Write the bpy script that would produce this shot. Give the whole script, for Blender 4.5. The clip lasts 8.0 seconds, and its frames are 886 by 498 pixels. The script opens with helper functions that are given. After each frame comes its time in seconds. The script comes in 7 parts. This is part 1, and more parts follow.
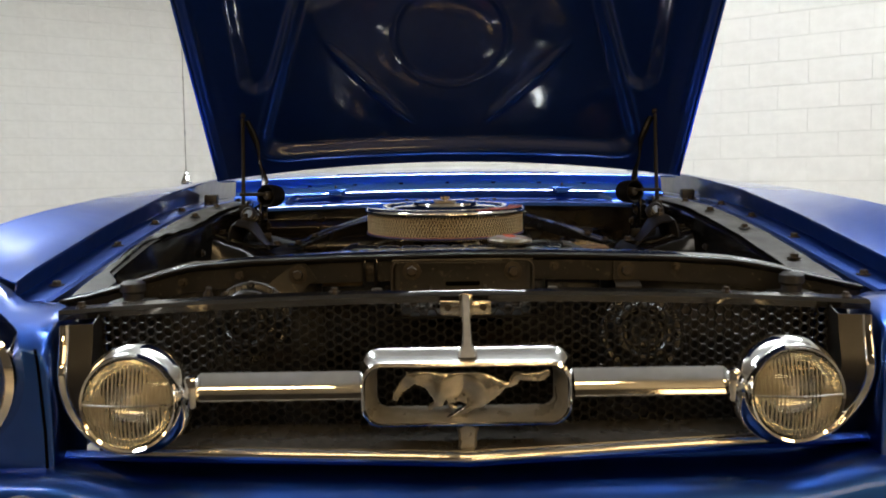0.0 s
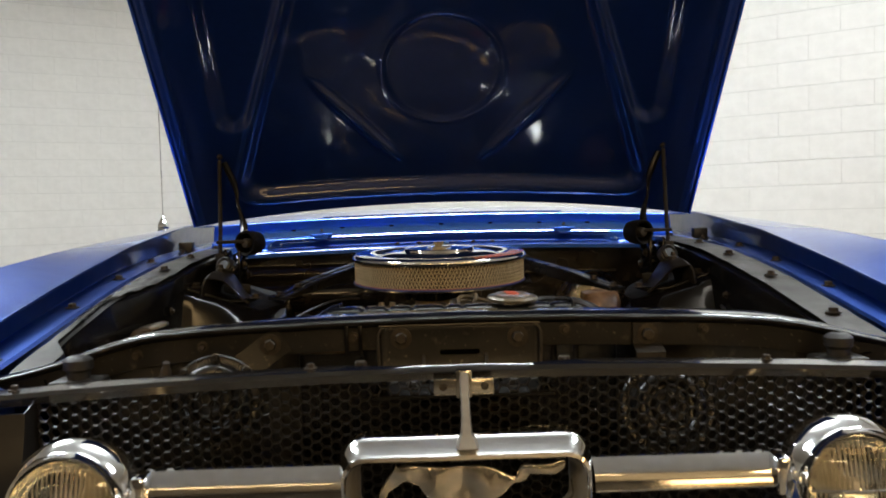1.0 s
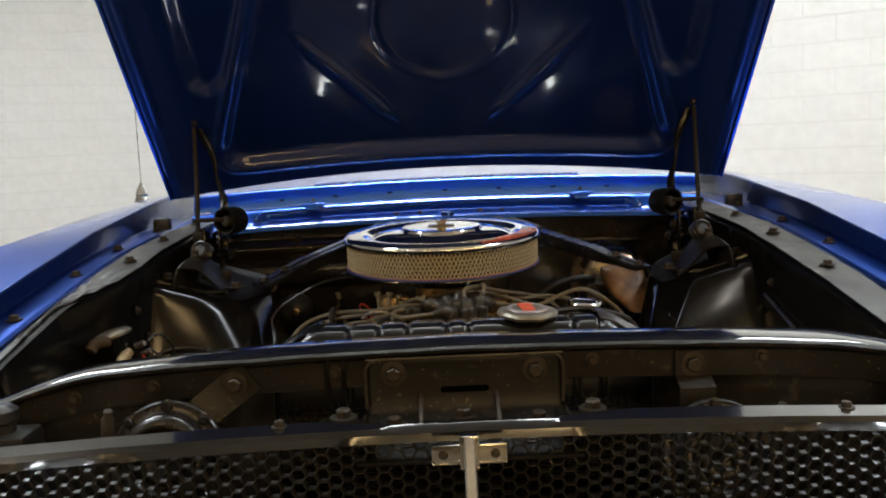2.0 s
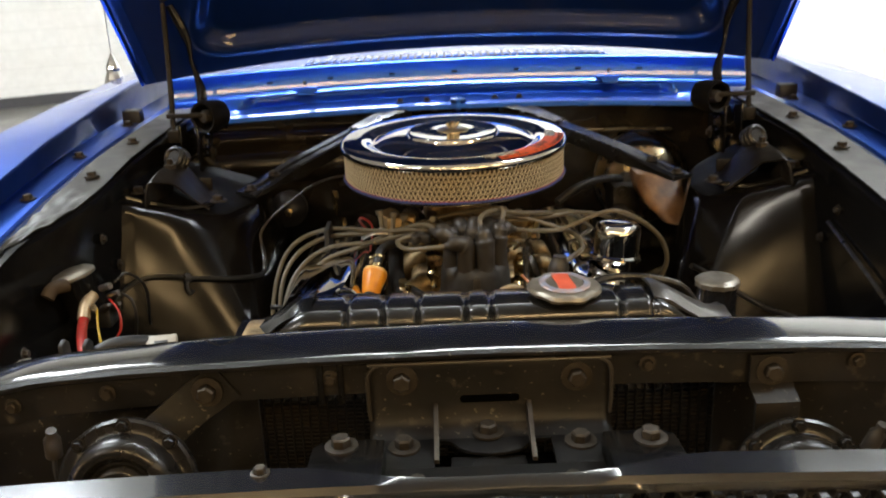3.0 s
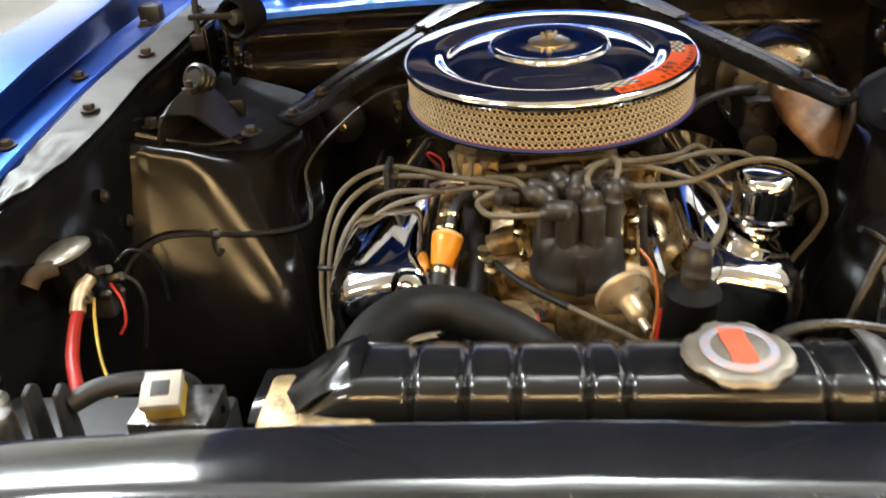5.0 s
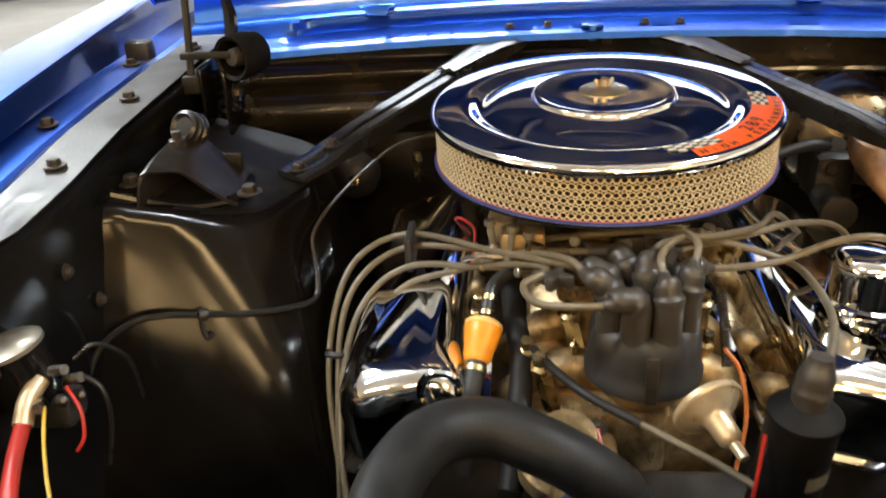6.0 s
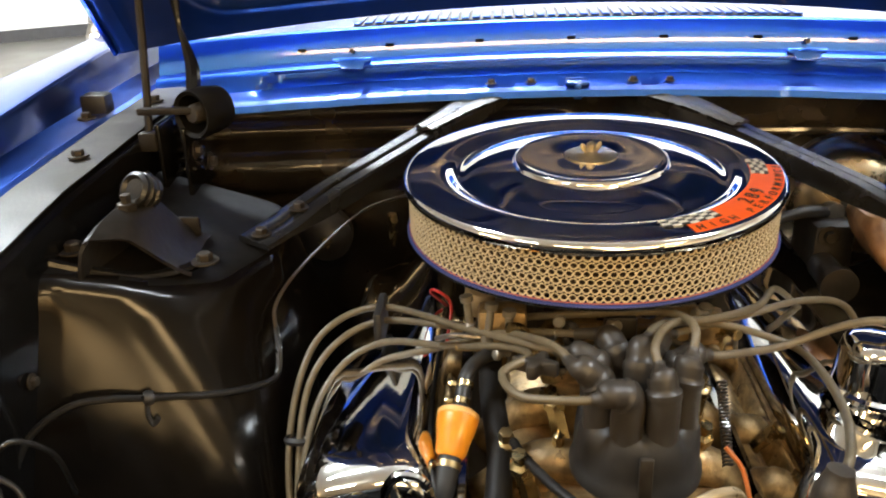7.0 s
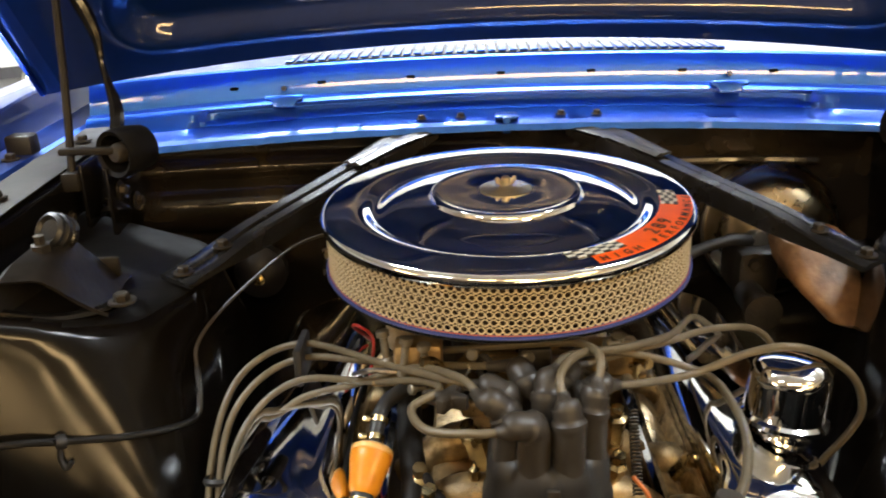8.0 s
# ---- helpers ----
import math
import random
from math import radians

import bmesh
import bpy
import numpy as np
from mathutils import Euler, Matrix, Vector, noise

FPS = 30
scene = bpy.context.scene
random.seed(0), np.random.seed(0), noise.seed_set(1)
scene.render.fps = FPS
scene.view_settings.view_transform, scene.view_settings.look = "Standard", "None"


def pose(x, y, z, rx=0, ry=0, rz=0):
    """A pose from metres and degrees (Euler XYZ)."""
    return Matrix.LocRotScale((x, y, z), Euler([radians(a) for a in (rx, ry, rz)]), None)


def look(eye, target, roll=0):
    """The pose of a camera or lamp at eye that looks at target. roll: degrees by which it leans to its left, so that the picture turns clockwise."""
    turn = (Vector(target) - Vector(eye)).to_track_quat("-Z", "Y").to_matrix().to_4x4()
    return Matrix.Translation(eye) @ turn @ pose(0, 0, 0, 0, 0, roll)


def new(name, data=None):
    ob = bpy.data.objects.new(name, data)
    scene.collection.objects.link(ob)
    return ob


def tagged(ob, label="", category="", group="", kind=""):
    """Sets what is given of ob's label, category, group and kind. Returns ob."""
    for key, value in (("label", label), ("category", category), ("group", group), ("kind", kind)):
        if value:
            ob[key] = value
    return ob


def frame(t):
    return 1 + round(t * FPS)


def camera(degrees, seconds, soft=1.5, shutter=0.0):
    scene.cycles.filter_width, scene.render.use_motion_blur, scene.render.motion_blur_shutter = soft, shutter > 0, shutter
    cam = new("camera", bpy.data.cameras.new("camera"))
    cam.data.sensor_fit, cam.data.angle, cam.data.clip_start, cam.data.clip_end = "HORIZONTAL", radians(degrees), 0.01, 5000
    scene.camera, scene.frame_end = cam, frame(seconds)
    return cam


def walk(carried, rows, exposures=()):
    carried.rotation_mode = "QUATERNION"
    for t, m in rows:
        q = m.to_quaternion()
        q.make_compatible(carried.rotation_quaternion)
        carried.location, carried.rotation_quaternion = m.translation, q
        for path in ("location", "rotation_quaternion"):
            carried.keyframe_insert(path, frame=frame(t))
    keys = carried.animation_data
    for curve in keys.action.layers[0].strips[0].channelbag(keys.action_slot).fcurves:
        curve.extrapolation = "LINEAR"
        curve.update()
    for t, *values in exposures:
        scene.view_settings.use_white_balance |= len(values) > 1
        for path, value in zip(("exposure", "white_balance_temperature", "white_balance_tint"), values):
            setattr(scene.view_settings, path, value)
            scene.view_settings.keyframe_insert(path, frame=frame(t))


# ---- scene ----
cam = camera(54.1, 8.0, soft=1.8, shutter=0.5)
METRES, EYE, TILT, LEAN, TURN = 1.46, 0.92, -4.5, 0.7, -0.6
ROWS = [
    (0.0, 0.0, 0.0, 0.0, -0.0, -0.0, 0.0),
    (0.5, -0.0024, 0.0559, 0.0108, -0.3, 1.5, 0.29),
    (1.0, 0.0026, 0.1266, 0.0341, -0.28, 1.92, 0.92),
    (2.5, 0.0131, 0.373, 0.1528, 0.29, -7.68, 1.91),
    (3.0, 0.0007, 0.4542, 0.1956, 0.34, -13.67, 1.52),
    (3.5, -0.0077, 0.5173, 0.2235, 0.92, -18.69, 1.55),
    (4.0, -0.018, 0.5752, 0.2347, 2.0, -22.18, 1.78),
    (4.5, -0.014, 0.6281, 0.2386, 3.94, -23.86, 2.71),
    (6.0, -0.0601, 0.8334, 0.2202, 5.07, -21.11, 1.64),
    (6.5, -0.0632, 0.8725, 0.2195, 4.84, -19.58, 1.18),
    (7.0, -0.0574, 0.8967, 0.2212, 4.25, -18.16, 0.8),
    (7.5, -0.0398, 0.9028, 0.2219, 3.48, -16.98, 0.92),
    (8.0, -0.017, 0.8965, 0.2222, 2.12, -16.0, 1.3),
]
EXPOSURES = [(0.0, -0.06), (1.0, -0.05), (2.5, 0.28), (3.5, 1.07), (4.5, 1.39), (6.0, 1.66), (6.5, 1.59), (7.0, 1.47), (8.0, 1.28)]
walk(cam, [(t, pose(-0.046, 0, EYE, TILT, LEAN, TURN) @ pose(METRES * x, METRES * y, METRES * z, 90 + pitch, roll, yaw)) for t, x, y, z, yaw, pitch, roll in ROWS], EXPOSURES)

# ---- light: a closed hall with added, unseen fixtures, cool over the hall, warm in front of the car ----
world = bpy.data.worlds.new("hall_air")
world.use_nodes = True
world.node_tree.nodes["Background"].inputs[0].default_value = (0.05, 0.055, 0.06, 1)
scene.world = world

COOL, WARM, GOLD = (0.87, 0.945, 1.0), (1.0, 0.93, 0.82), (1.0, 0.67, 0.31)
CEILING, HANG = 4.4, 3.9


def area_lamp(name, at, target, size_x, size_y, watts, colour):
    data = bpy.data.lights.new(name, "AREA")
    data.shape, data.size, data.size_y, data.energy, data.color = "RECTANGLE", size_x, size_y, watts, colour
    ob = new(name, data)
    ob.matrix_world = look(at, target)
    return ob


# x, y, length, watts down, watts up, colour; added by how they light and mirror in the car
LAMPS = [
    (-2.7, 1.7, 1.5, 62, 15, COOL), (2.7, 1.5, 1.5, 62, 15, COOL), (0.2, 3.3, 1.5, 85, 210, COOL),
    (-3.1, 4.6, 1.5, 120, 85, COOL), (2.6, 4.2, 1.5, 60, 40, COOL), (-0.8, 6.4, 1.5, 85, 60, COOL),
    (-3.6, -1.7, 1.6, 40, 5, WARM), (3.8, -1.7, 1.6, 34, 5, GOLD),
    (-1.7, -3.4, 1.7, 46, 3, GOLD), (0.5, -3.4, 1.7, 46, 3, GOLD), (3.5, -4.3, 1.7, 46, 3, GOLD),
]
# added golden panels, out of view, that mirror in the towers: place, facing, width, height, watts
ADDED_PANELS = [((1.6, -7.9, 2.3), (0, 1), 2.6, 0.5, 110), ((4.4, -7.9, 3.3), (0, 1), 3.4, 1.5, 72), ((-10.1, -3.4, 3.0), (1, 0), 3.0, 1.0, 140), ((7.1, -6.2, 3.2), (-1, 0), 2.4, 1.2, 45)]
for (lx, ly, lz), (fx, fy), wide, high, watts in ADDED_PANELS:
    area_lamp("added_panel_glow", (lx + 0.06 * fx, ly + 0.06 * fy, lz), (lx + fx * 9, ly + fy * 9, lz - 1.2), wide, high, watts, GOLD)
for lx, ly, length, watts, up_watts, colour in LAMPS:
    area_lamp("tube_glow", (lx, ly, HANG - 0.07), (lx, ly, 0), length, 0.5 if colour is GOLD else 0.28, watts, colour)
    area_lamp("up_glow", (lx, ly, HANG + 0.07), (lx, ly + 0.001, 9), length, 0.2, up_watts, colour)

# ---- mesh helpers ----


def chain(ob):
    """The pose in the hall of a thing or part."""
    m = Matrix.Identity(4)
    while ob:
        m = ob.matrix_parent_inverse @ ob.matrix_basis @ m
        ob = ob.parent
    return m


def thing(name, at, label, category, group="", kind=""):
    ob = new(name)
    ob.empty_display_size = 0.05
    ob.matrix_basis = Matrix.Translation(at)
    return tagged(ob, label, category, group, kind)


def mesh_of(name, bm, material, sharp=38):
    bmesh.ops.recalc_face_normals(bm, faces=bm.faces)
    for f in bm.faces:
        f.smooth = True
    limit = radians(sharp)
    for e in bm.edges:
        if len(e.link_faces) != 2 or e.calc_face_angle(0) > limit:
            e.smooth = False
    me = bpy.data.meshes.new(name)
    bm.to_mesh(me)
    bm.free()
    for m in material if isinstance(material, (list, tuple)) else [material]:
        me.materials.append(m)
    return me


def part(name, bm, material, parent, label="", sharp=38):
    """One mesh, built at its place in the hall, under a thing or a part."""
    me = bm if isinstance(bm, bpy.types.Mesh) else mesh_of(name, bm, material, sharp)
    ob = new(name, me)
    ob.parent = parent
    ob.matrix_parent_inverse = chain(parent).inverted()
    return tagged(ob, label)


def placed(name, me, m, parent, label=""):
    """A mesh shared by alike pieces, at the pose m, under a thing or a part."""
    ob = part(name, me, None, parent, label)
    ob.matrix_basis = m
    return ob


def solo(name, bm, material, label, category, group="", kind="", sharp=38):
    return tagged(new(name, mesh_of(name, bm, material, sharp)), label, category, group, kind)


def frame_to(axis):
    """A turn that takes z to the axis."""
    return Vector(axis).to_track_quat("Z", "Y").to_matrix().to_4x4()


def lathe(bm, prof, at=(0, 0, 0), axis=(0, 0, 1), n=32, m=None):
    m = m if m is not None else Matrix.Translation(at) @ frame_to(axis)
    rings = []
    for r, h in prof:
        if r < 1e-5:
            rings.append([bm.verts.new(m @ Vector((0, 0, h)))])
        else:
            rings.append([bm.verts.new(m @ Vector((r * math.cos(2 * math.pi * i / n), r * math.sin(2 * math.pi * i / n), h))) for i in range(n)])
    for a, b in zip(rings, rings[1:]):
        for i in range(n):
            j = (i + 1) % n
            q = [a[i % len(a)], a[j % len(a)], b[j % len(b)], b[i % len(b)]]
            q = list(dict.fromkeys(q))
            if len(q) > 2:
                bm.faces.new(q)
    return bm


def spline(pts, res=6):
    pts = [Vector(p) for p in pts]
    if len(pts) < 3:
        return pts
    ext = [pts[0] * 2 - pts[1]] + pts + [pts[-1] * 2 - pts[-2]]
    out = []
    for a, b, c, d in zip(ext, ext[1:], ext[2:], ext[3:]):
        for k in range(res):
            t = k / res
            out.append(0.5 * (2 * b + (c - a) * t + (2 * a - 5 * b + 4 * c - d) * t * t + (3 * b - a - 3 * c + d) * t ** 3))
    return out + [pts[-1]]


def tube(bm, pts, r, n=10, res=6, ends=True):
    path = spline(pts, res)
    radii = r if callable(r) else (lambda s: r)
    normal, rings = None, []
    for i, p in enumerate(path):
        d = (path[min(i + 1, len(path) - 1)] - path[max(i - 1, 0)]).normalized()
        if normal is None:
            normal = d.orthogonal().normalized()
        normal = (normal - d * normal.dot(d)).normalized()
        side = d.cross(normal)
        rr = radii(i / (len(path) - 1))
        rings.append([bm.verts.new(p + rr * (math.cos(2 * math.pi * k / n) * normal + math.sin(2 * math.pi * k / n) * side)) for k in range(n)])
    for a, b in zip(rings, rings[1:]):
        for k in range(n):
            bm.faces.new((a[k], a[(k + 1) % n], b[(k + 1) % n], b[k]))
    if ends:
        bm.faces.new(rings[0][::-1]), bm.faces.new(rings[-1])
    return bm


def loft(bm, rings, caps=True, closed=True):
    vs = [[bm.verts.new(p) for p in ring] for ring in rings]
    n = len(vs[0])
    for a, b in zip(vs, vs[1:]):
        for k in range(n if closed else n - 1):
            bm.faces.new((a[k], a[(k + 1) % n], b[(k + 1) % n], b[k]))
    if caps and closed:
        bm.faces.new(vs[0][::-1]), bm.faces.new(vs[-1])
    return bm


def soften(bm, width, segments=2, angle=30, geom=None):
    es = [e for e in (geom or bm.edges) if len(e.link_faces) == 2 and e.calc_face_angle(0) > radians(angle)]
    if width > 0 and es:
        bmesh.ops.bevel(bm, geom=es, offset=width, segments=segments, profile=0.5, affect="EDGES", clamp_overlap=True)
    return bm


def join_bm(bm, other):
    me = bpy.data.meshes.new("joining")
    other.to_mesh(me)
    other.free()
    bm.from_mesh(me)
    bpy.data.meshes.remove(me)
    return bm


def box(bm, lo, hi, bevel=0.002, m=None, segments=2):
    b = bmesh.new()
    bmesh.ops.create_cube(b, size=1)
    lo, hi = Vector(lo), Vector(hi)
    for v in b.verts:
        v.co = Vector([(lo[i] + hi[i]) / 2 + v.co[i] * (hi[i] - lo[i]) for i in range(3)])
    soften(b, bevel, segments)
    if m is not None:
        b.transform(m)
    return join_bm(bm, b)


def slab(bm, outline, depth, m, bevel=0.0015, segments=2):
    """An outline in the plane, given depth along the pose's z."""
    b = bmesh.new()
    loft(b, [[Vector((x, y, 0)) for x, y in outline], [Vector((x, y, depth)) for x, y in outline]])
    bmesh.ops.recalc_face_normals(b, faces=b.faces)
    soften(b, bevel, segments, 40)
    b.transform(m)
    return join_bm(bm, b)


def rounded(w, h, r, n=6, cx=0.0, cy=0.0):
    """A rounded rectangle as an outline."""
    out = []
    for sx, sy, a0 in ((1, 1, 0), (-1, 1, 90), (-1, -1, 180), (1, -1, 270)):
        for k in range(n + 1):
            a = radians(a0 + 90 * k / n)
            out.append((cx + sx * (w / 2 - r) + r * math.cos(a), cy + sy * (h / 2 - r) + r * math.sin(a)))
    return out


def sheet(bm, f, us, vs, thick=0.0):
    b = bmesh.new()
    grid = [[b.verts.new(f(u, v)) for v in vs] for u in us]
    for i in range(len(us) - 1):
        for j in range(len(vs) - 1):
            b.faces.new((grid[i][j], grid[i + 1][j], grid[i + 1][j + 1], grid[i][j + 1]))
    if thick:
        bmesh.ops.recalc_face_normals(b, faces=b.faces)
        bmesh.ops.solidify(b, geom=b.faces[:], thickness=thick)
    return join_bm(bm, b)


def span(a, b, n):
    return [a + (b - a) * i / n for i in range(n + 1)]


def lerp(x, table):
    """Straight between the table's rows (x, value)."""
    return float(np.interp(x, [r[0] for r in table], [r[1] for r in table]))


def step(a, b, x):
    t = min(1.0, max(0.0, (x - a) / (b - a)))
    return t * t * (3 - 2 * t)


# ---- materials ----


def material(name, colour, second=None, rough=0.5, metal=0.0, coat=0.0, scale=30.0, rough_var=0.1, bump=0.0, bump_scale=200.0, island=0.0, dirt=None, dirt_amount=0.5, dirt_scale=6.0, specks=None):
    """A painted, cast or moulded surface: two mixed tones, uneven gloss, fine relief and patches of dirt."""
    m = bpy.data.materials.new(name)
    m.use_nodes = True
    nt = m.node_tree
    b = nt.nodes["Principled BSDF"]
    link = nt.links.new
    geo = nt.nodes.new("ShaderNodeTexCoord")

    def grain(s, detail=4):
        n = nt.nodes.new("ShaderNodeTexNoise")
        n.inputs["Scale"].default_value, n.inputs["Detail"].default_value = s, detail
        link(geo.outputs["Object"], n.inputs["Vector"])
        return n.outputs["Fac"]

    def ramp(fac, lo, hi, a, c):
        r = nt.nodes.new("ShaderNodeMapRange")
        r.inputs[1].default_value, r.inputs[2].default_value, r.inputs[3].default_value, r.inputs[4].default_value = lo, hi, a, c
        link(fac, r.inputs[0])
        return r.outputs[0]

    def mix(fac, a, c):
        x = nt.nodes.new("ShaderNodeMix")
        x.data_type = "RGBA"
        link(fac, x.inputs[0])
        for sock, val in ((x.inputs[6], a), (x.inputs[7], c)):
            if isinstance(val, (tuple, list)):
                sock.default_value = (*val[:3], 1)
            else:
                link(val, sock)
        return x.outputs[2]

    fine = grain(scale)
    second = second or tuple(c * 0.8 for c in colour)
    col = mix(ramp(fine, 0.35, 0.65, 0, 1), colour, second)
    if dirt:
        col = mix(ramp(grain(dirt_scale, 8), 0.62 - 0.25 * dirt_amount, 0.75, 0, dirt_amount), col, dirt)
    if specks:
        col = mix(ramp(grain(170, 2), 0.67, 0.73, 0, 0.8), col, specks)
        col = mix(ramp(grain(45, 6), 0.62, 0.72, 0, 0.35), col, specks)
    if island:
        info = nt.nodes.new("ShaderNodeObjectInfo")
        hsv = nt.nodes.new("ShaderNodeHueSaturation")
        link(ramp(info.outputs["Random"], 0, 1, 1 - island, 1 + island), hsv.inputs["Value"])
        link(col, hsv.inputs["Color"])
        col = hsv.outputs[0]
    link(col, b.inputs["Base Color"])
    link(ramp(grain(scale * 0.4, 6), 0.3, 0.7, max(0.02, rough - rough_var), rough + rough_var), b.inputs["Roughness"])
    b.inputs["Metallic"].default_value = metal
    b.inputs["Coat Weight"].default_value, b.inputs["Coat Roughness"].default_value = coat, 0.06
    if bump:
        k = nt.nodes.new("ShaderNodeBump")
        k.inputs["Strength"].default_value, k.inputs["Distance"].default_value = bump, 0.002
        link(grain(bump_scale, 3), k.inputs["Height"])
        link(k.outputs[0], b.inputs["Normal"])
    return m


def glass(name, tint, rough=0.03):
    m = bpy.data.materials.new(name)
    m.use_nodes = True
    b = m.node_tree.nodes["Principled BSDF"]
    b.inputs["Base Color"].default_value = (*tint, 1)
    b.inputs["Roughness"].default_value, b.inputs["Transmission Weight"].default_value, b.inputs["IOR"].default_value = rough, 1.0, 1.45
    return m


BLUE = material("blue_metallic_paint", (0.020, 0.098, 0.49), (0.018, 0.090, 0.455), 0.33, 1.0, 1.0, 30, 0.03)
# Far darker than BLUE; on the fenders it stands for shade.
NAVY = material("navy_underside_and_gap_shade", (0.0046, 0.020, 0.118), (0.0040, 0.018, 0.106), 0.34, 0.18, 0.65, 60, 0.05, 0.02, 300, dirt=(0.005, 0.013, 0.06), dirt_amount=0.3)
# Darkened copy of BLUE: the down-facing flange's shade is in the colour.
SHADEDFLANGE = material("shaded_flange_blue", (0.008, 0.036, 0.20), (0.007, 0.032, 0.18), 0.34, 0.4, 0.6, 60, 0.05, 0.02, 300)
BLACK = material("satin_black_paint", (0.0058, 0.0056, 0.0055), (0.0045, 0.0043, 0.0041), 0.15, 0.0, 0.0, 25, 0.05, 0.05, 14, dirt=(0.015, 0.0125, 0.010), dirt_amount=0.3)
FIREWALL = material("brown_black_firewall_paint", (0.022, 0.019, 0.0155), (0.015, 0.013, 0.0105), 0.15, 0.0, 0.0, 12, 0.07, 0.12, 34, dirt=(0.065, 0.048, 0.030), dirt_amount=0.55, dirt_scale=11)
TOWER = material("satin_black_tower_paint", (0.0052, 0.0044, 0.0036), (0.0040, 0.0033, 0.0027), 0.15, 0.0, 0.0, 25, 0.06, 0.10, 14, dirt=(0.014, 0.010, 0.006), dirt_amount=0.3)
SADDLE = material("dusty_bare_steel", (0.020, 0.0175, 0.0145), (0.012, 0.0105, 0.009), 0.44, 0.0, 0.0, 35, 0.1, 0.2, 120, dirt=(0.03, 0.024, 0.017), dirt_amount=0.5, dirt_scale=25)
BRACE = material("worn_black_brace_paint", (0.013, 0.0125, 0.012), (0.009, 0.0085, 0.008), 0.26, 0.0, 0.0, 25, 0.07, 0.06, 60, dirt=(0.04, 0.034, 0.027), dirt_amount=0.35, dirt_scale=18)
HORN = material("dusty_horn_enamel", (0.012, 0.0108, 0.0095), (0.008, 0.0072, 0.0064), 0.26, 0.0, 0.0, 40, 0.08, 0.12, 160, dirt=(0.04, 0.034, 0.027), dirt_amount=0.4, dirt_scale=20)
GREY = material("dusty_grey_black_paint", (0.0128, 0.0119, 0.0107), (0.0083, 0.0077, 0.0069), 0.38, 0.0, 0.0, 18, 0.12, 0.2, 100, dirt=(0.033, 0.028, 0.022), dirt_amount=0.5, dirt_scale=14, specks=(0.13, 0.11, 0.085))
LEDGE = material("grey_ledge_paint", (0.070, 0.065, 0.058), (0.05, 0.046, 0.041), 0.34, 0.35, 0.3, 22, 0.12, 0.12, 260, dirt=(0.05, 0.042, 0.034), dirt_amount=0.45, dirt_scale=14)
SCUFFED = material("scuffed_grey_ledge_paint", (0.062, 0.058, 0.052), (0.042, 0.039, 0.035), 0.44, 0.3, 0.0, 22, 0.14, 0.12, 260, dirt=(0.032, 0.028, 0.023), dirt_amount=0.55, dirt_scale=14)
GLOSSBLACK = material("gloss_black_enamel", (0.011, 0.011, 0.012), (0.008, 0.008, 0.009), 0.16, 0.0, 1.0, 12, 0.06, 0.05, 24, dirt=(0.05, 0.035, 0.022), dirt_amount=0.15, dirt_scale=20)
# Coat index raised to strengthen the support rail's glare.
GLOSSBLACK.node_tree.nodes["Principled BSDF"].inputs["Coat IOR"].default_value = 1.58
TANKBLACK = material("radiator_black_enamel", (0.010, 0.0098, 0.0095), (0.007, 0.0068, 0.0066), 0.22, 0.0, 0.3, 12, 0.08, 0.08, 40, dirt=(0.04, 0.030, 0.020), dirt_amount=0.25, dirt_scale=20)
CHROME = material("chrome_plate", (0.80, 0.80, 0.80), (0.72, 0.72, 0.71), 0.045, 1.0, 0.0, 50, 0.025, 0.008, 120)
DULLCHROME = material("hazed_chrome", (0.56, 0.53, 0.48), (0.42, 0.40, 0.35), 0.16, 1.0, 0.0, 40, 0.08, 0.05, 200, dirt=(0.28, 0.22, 0.15), dirt_amount=0.3)
ARGENT = material("dull_argent_moulding", (0.22, 0.21, 0.195), (0.16, 0.152, 0.138), 0.30, 0.75, 0.1, 60, 0.1, 0.06, 300)
STEEL = material("plain_steel", (0.42, 0.40, 0.37), (0.26, 0.24, 0.21), 0.33, 1.0, 0.0, 80, 0.1, 0.1, 250, dirt=(0.16, 0.10, 0.055), dirt_amount=0.4, dirt_scale=40)
BOLT = material("oiled_bolt_steel", (0.065, 0.054, 0.041), (0.040, 0.033, 0.025), 0.50, 0.6, 0.0, 90, 0.1, 0.15, 300)
ALLOY = material("stained_cast_alloy", (0.50, 0.35, 0.17), (0.27, 0.185, 0.088), 0.38, 0.7, 0.0, 60, 0.15, 0.5, 260, dirt=(0.05, 0.034, 0.019), dirt_amount=0.65, dirt_scale=30)
IRON = material("oily_engine_iron", (0.035, 0.032, 0.03), (0.02, 0.018, 0.017), 0.45, 0.3, 0.1, 40, 0.12, 0.3, 300, dirt=(0.09, 0.06, 0.035), dirt_amount=0.4, dirt_scale=18)
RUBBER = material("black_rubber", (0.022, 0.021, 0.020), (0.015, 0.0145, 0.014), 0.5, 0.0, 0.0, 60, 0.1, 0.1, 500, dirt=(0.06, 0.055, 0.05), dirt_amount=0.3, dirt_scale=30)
RAILPAINT = material("grey_black_rail_enamel", (0.017, 0.016, 0.0145), (0.012, 0.011, 0.010), 0.36, 0.0, 0.0, 30, 0.08, 0.15, 60)
BOOT = material("dusty_dark_grey_rubber", (0.040, 0.035, 0.029), (0.028, 0.024, 0.020), 0.36, 0.0, 0.0, 60, 0.1, 0.1, 500, dirt=(0.07, 0.055, 0.038), dirt_amount=0.4, dirt_scale=30)
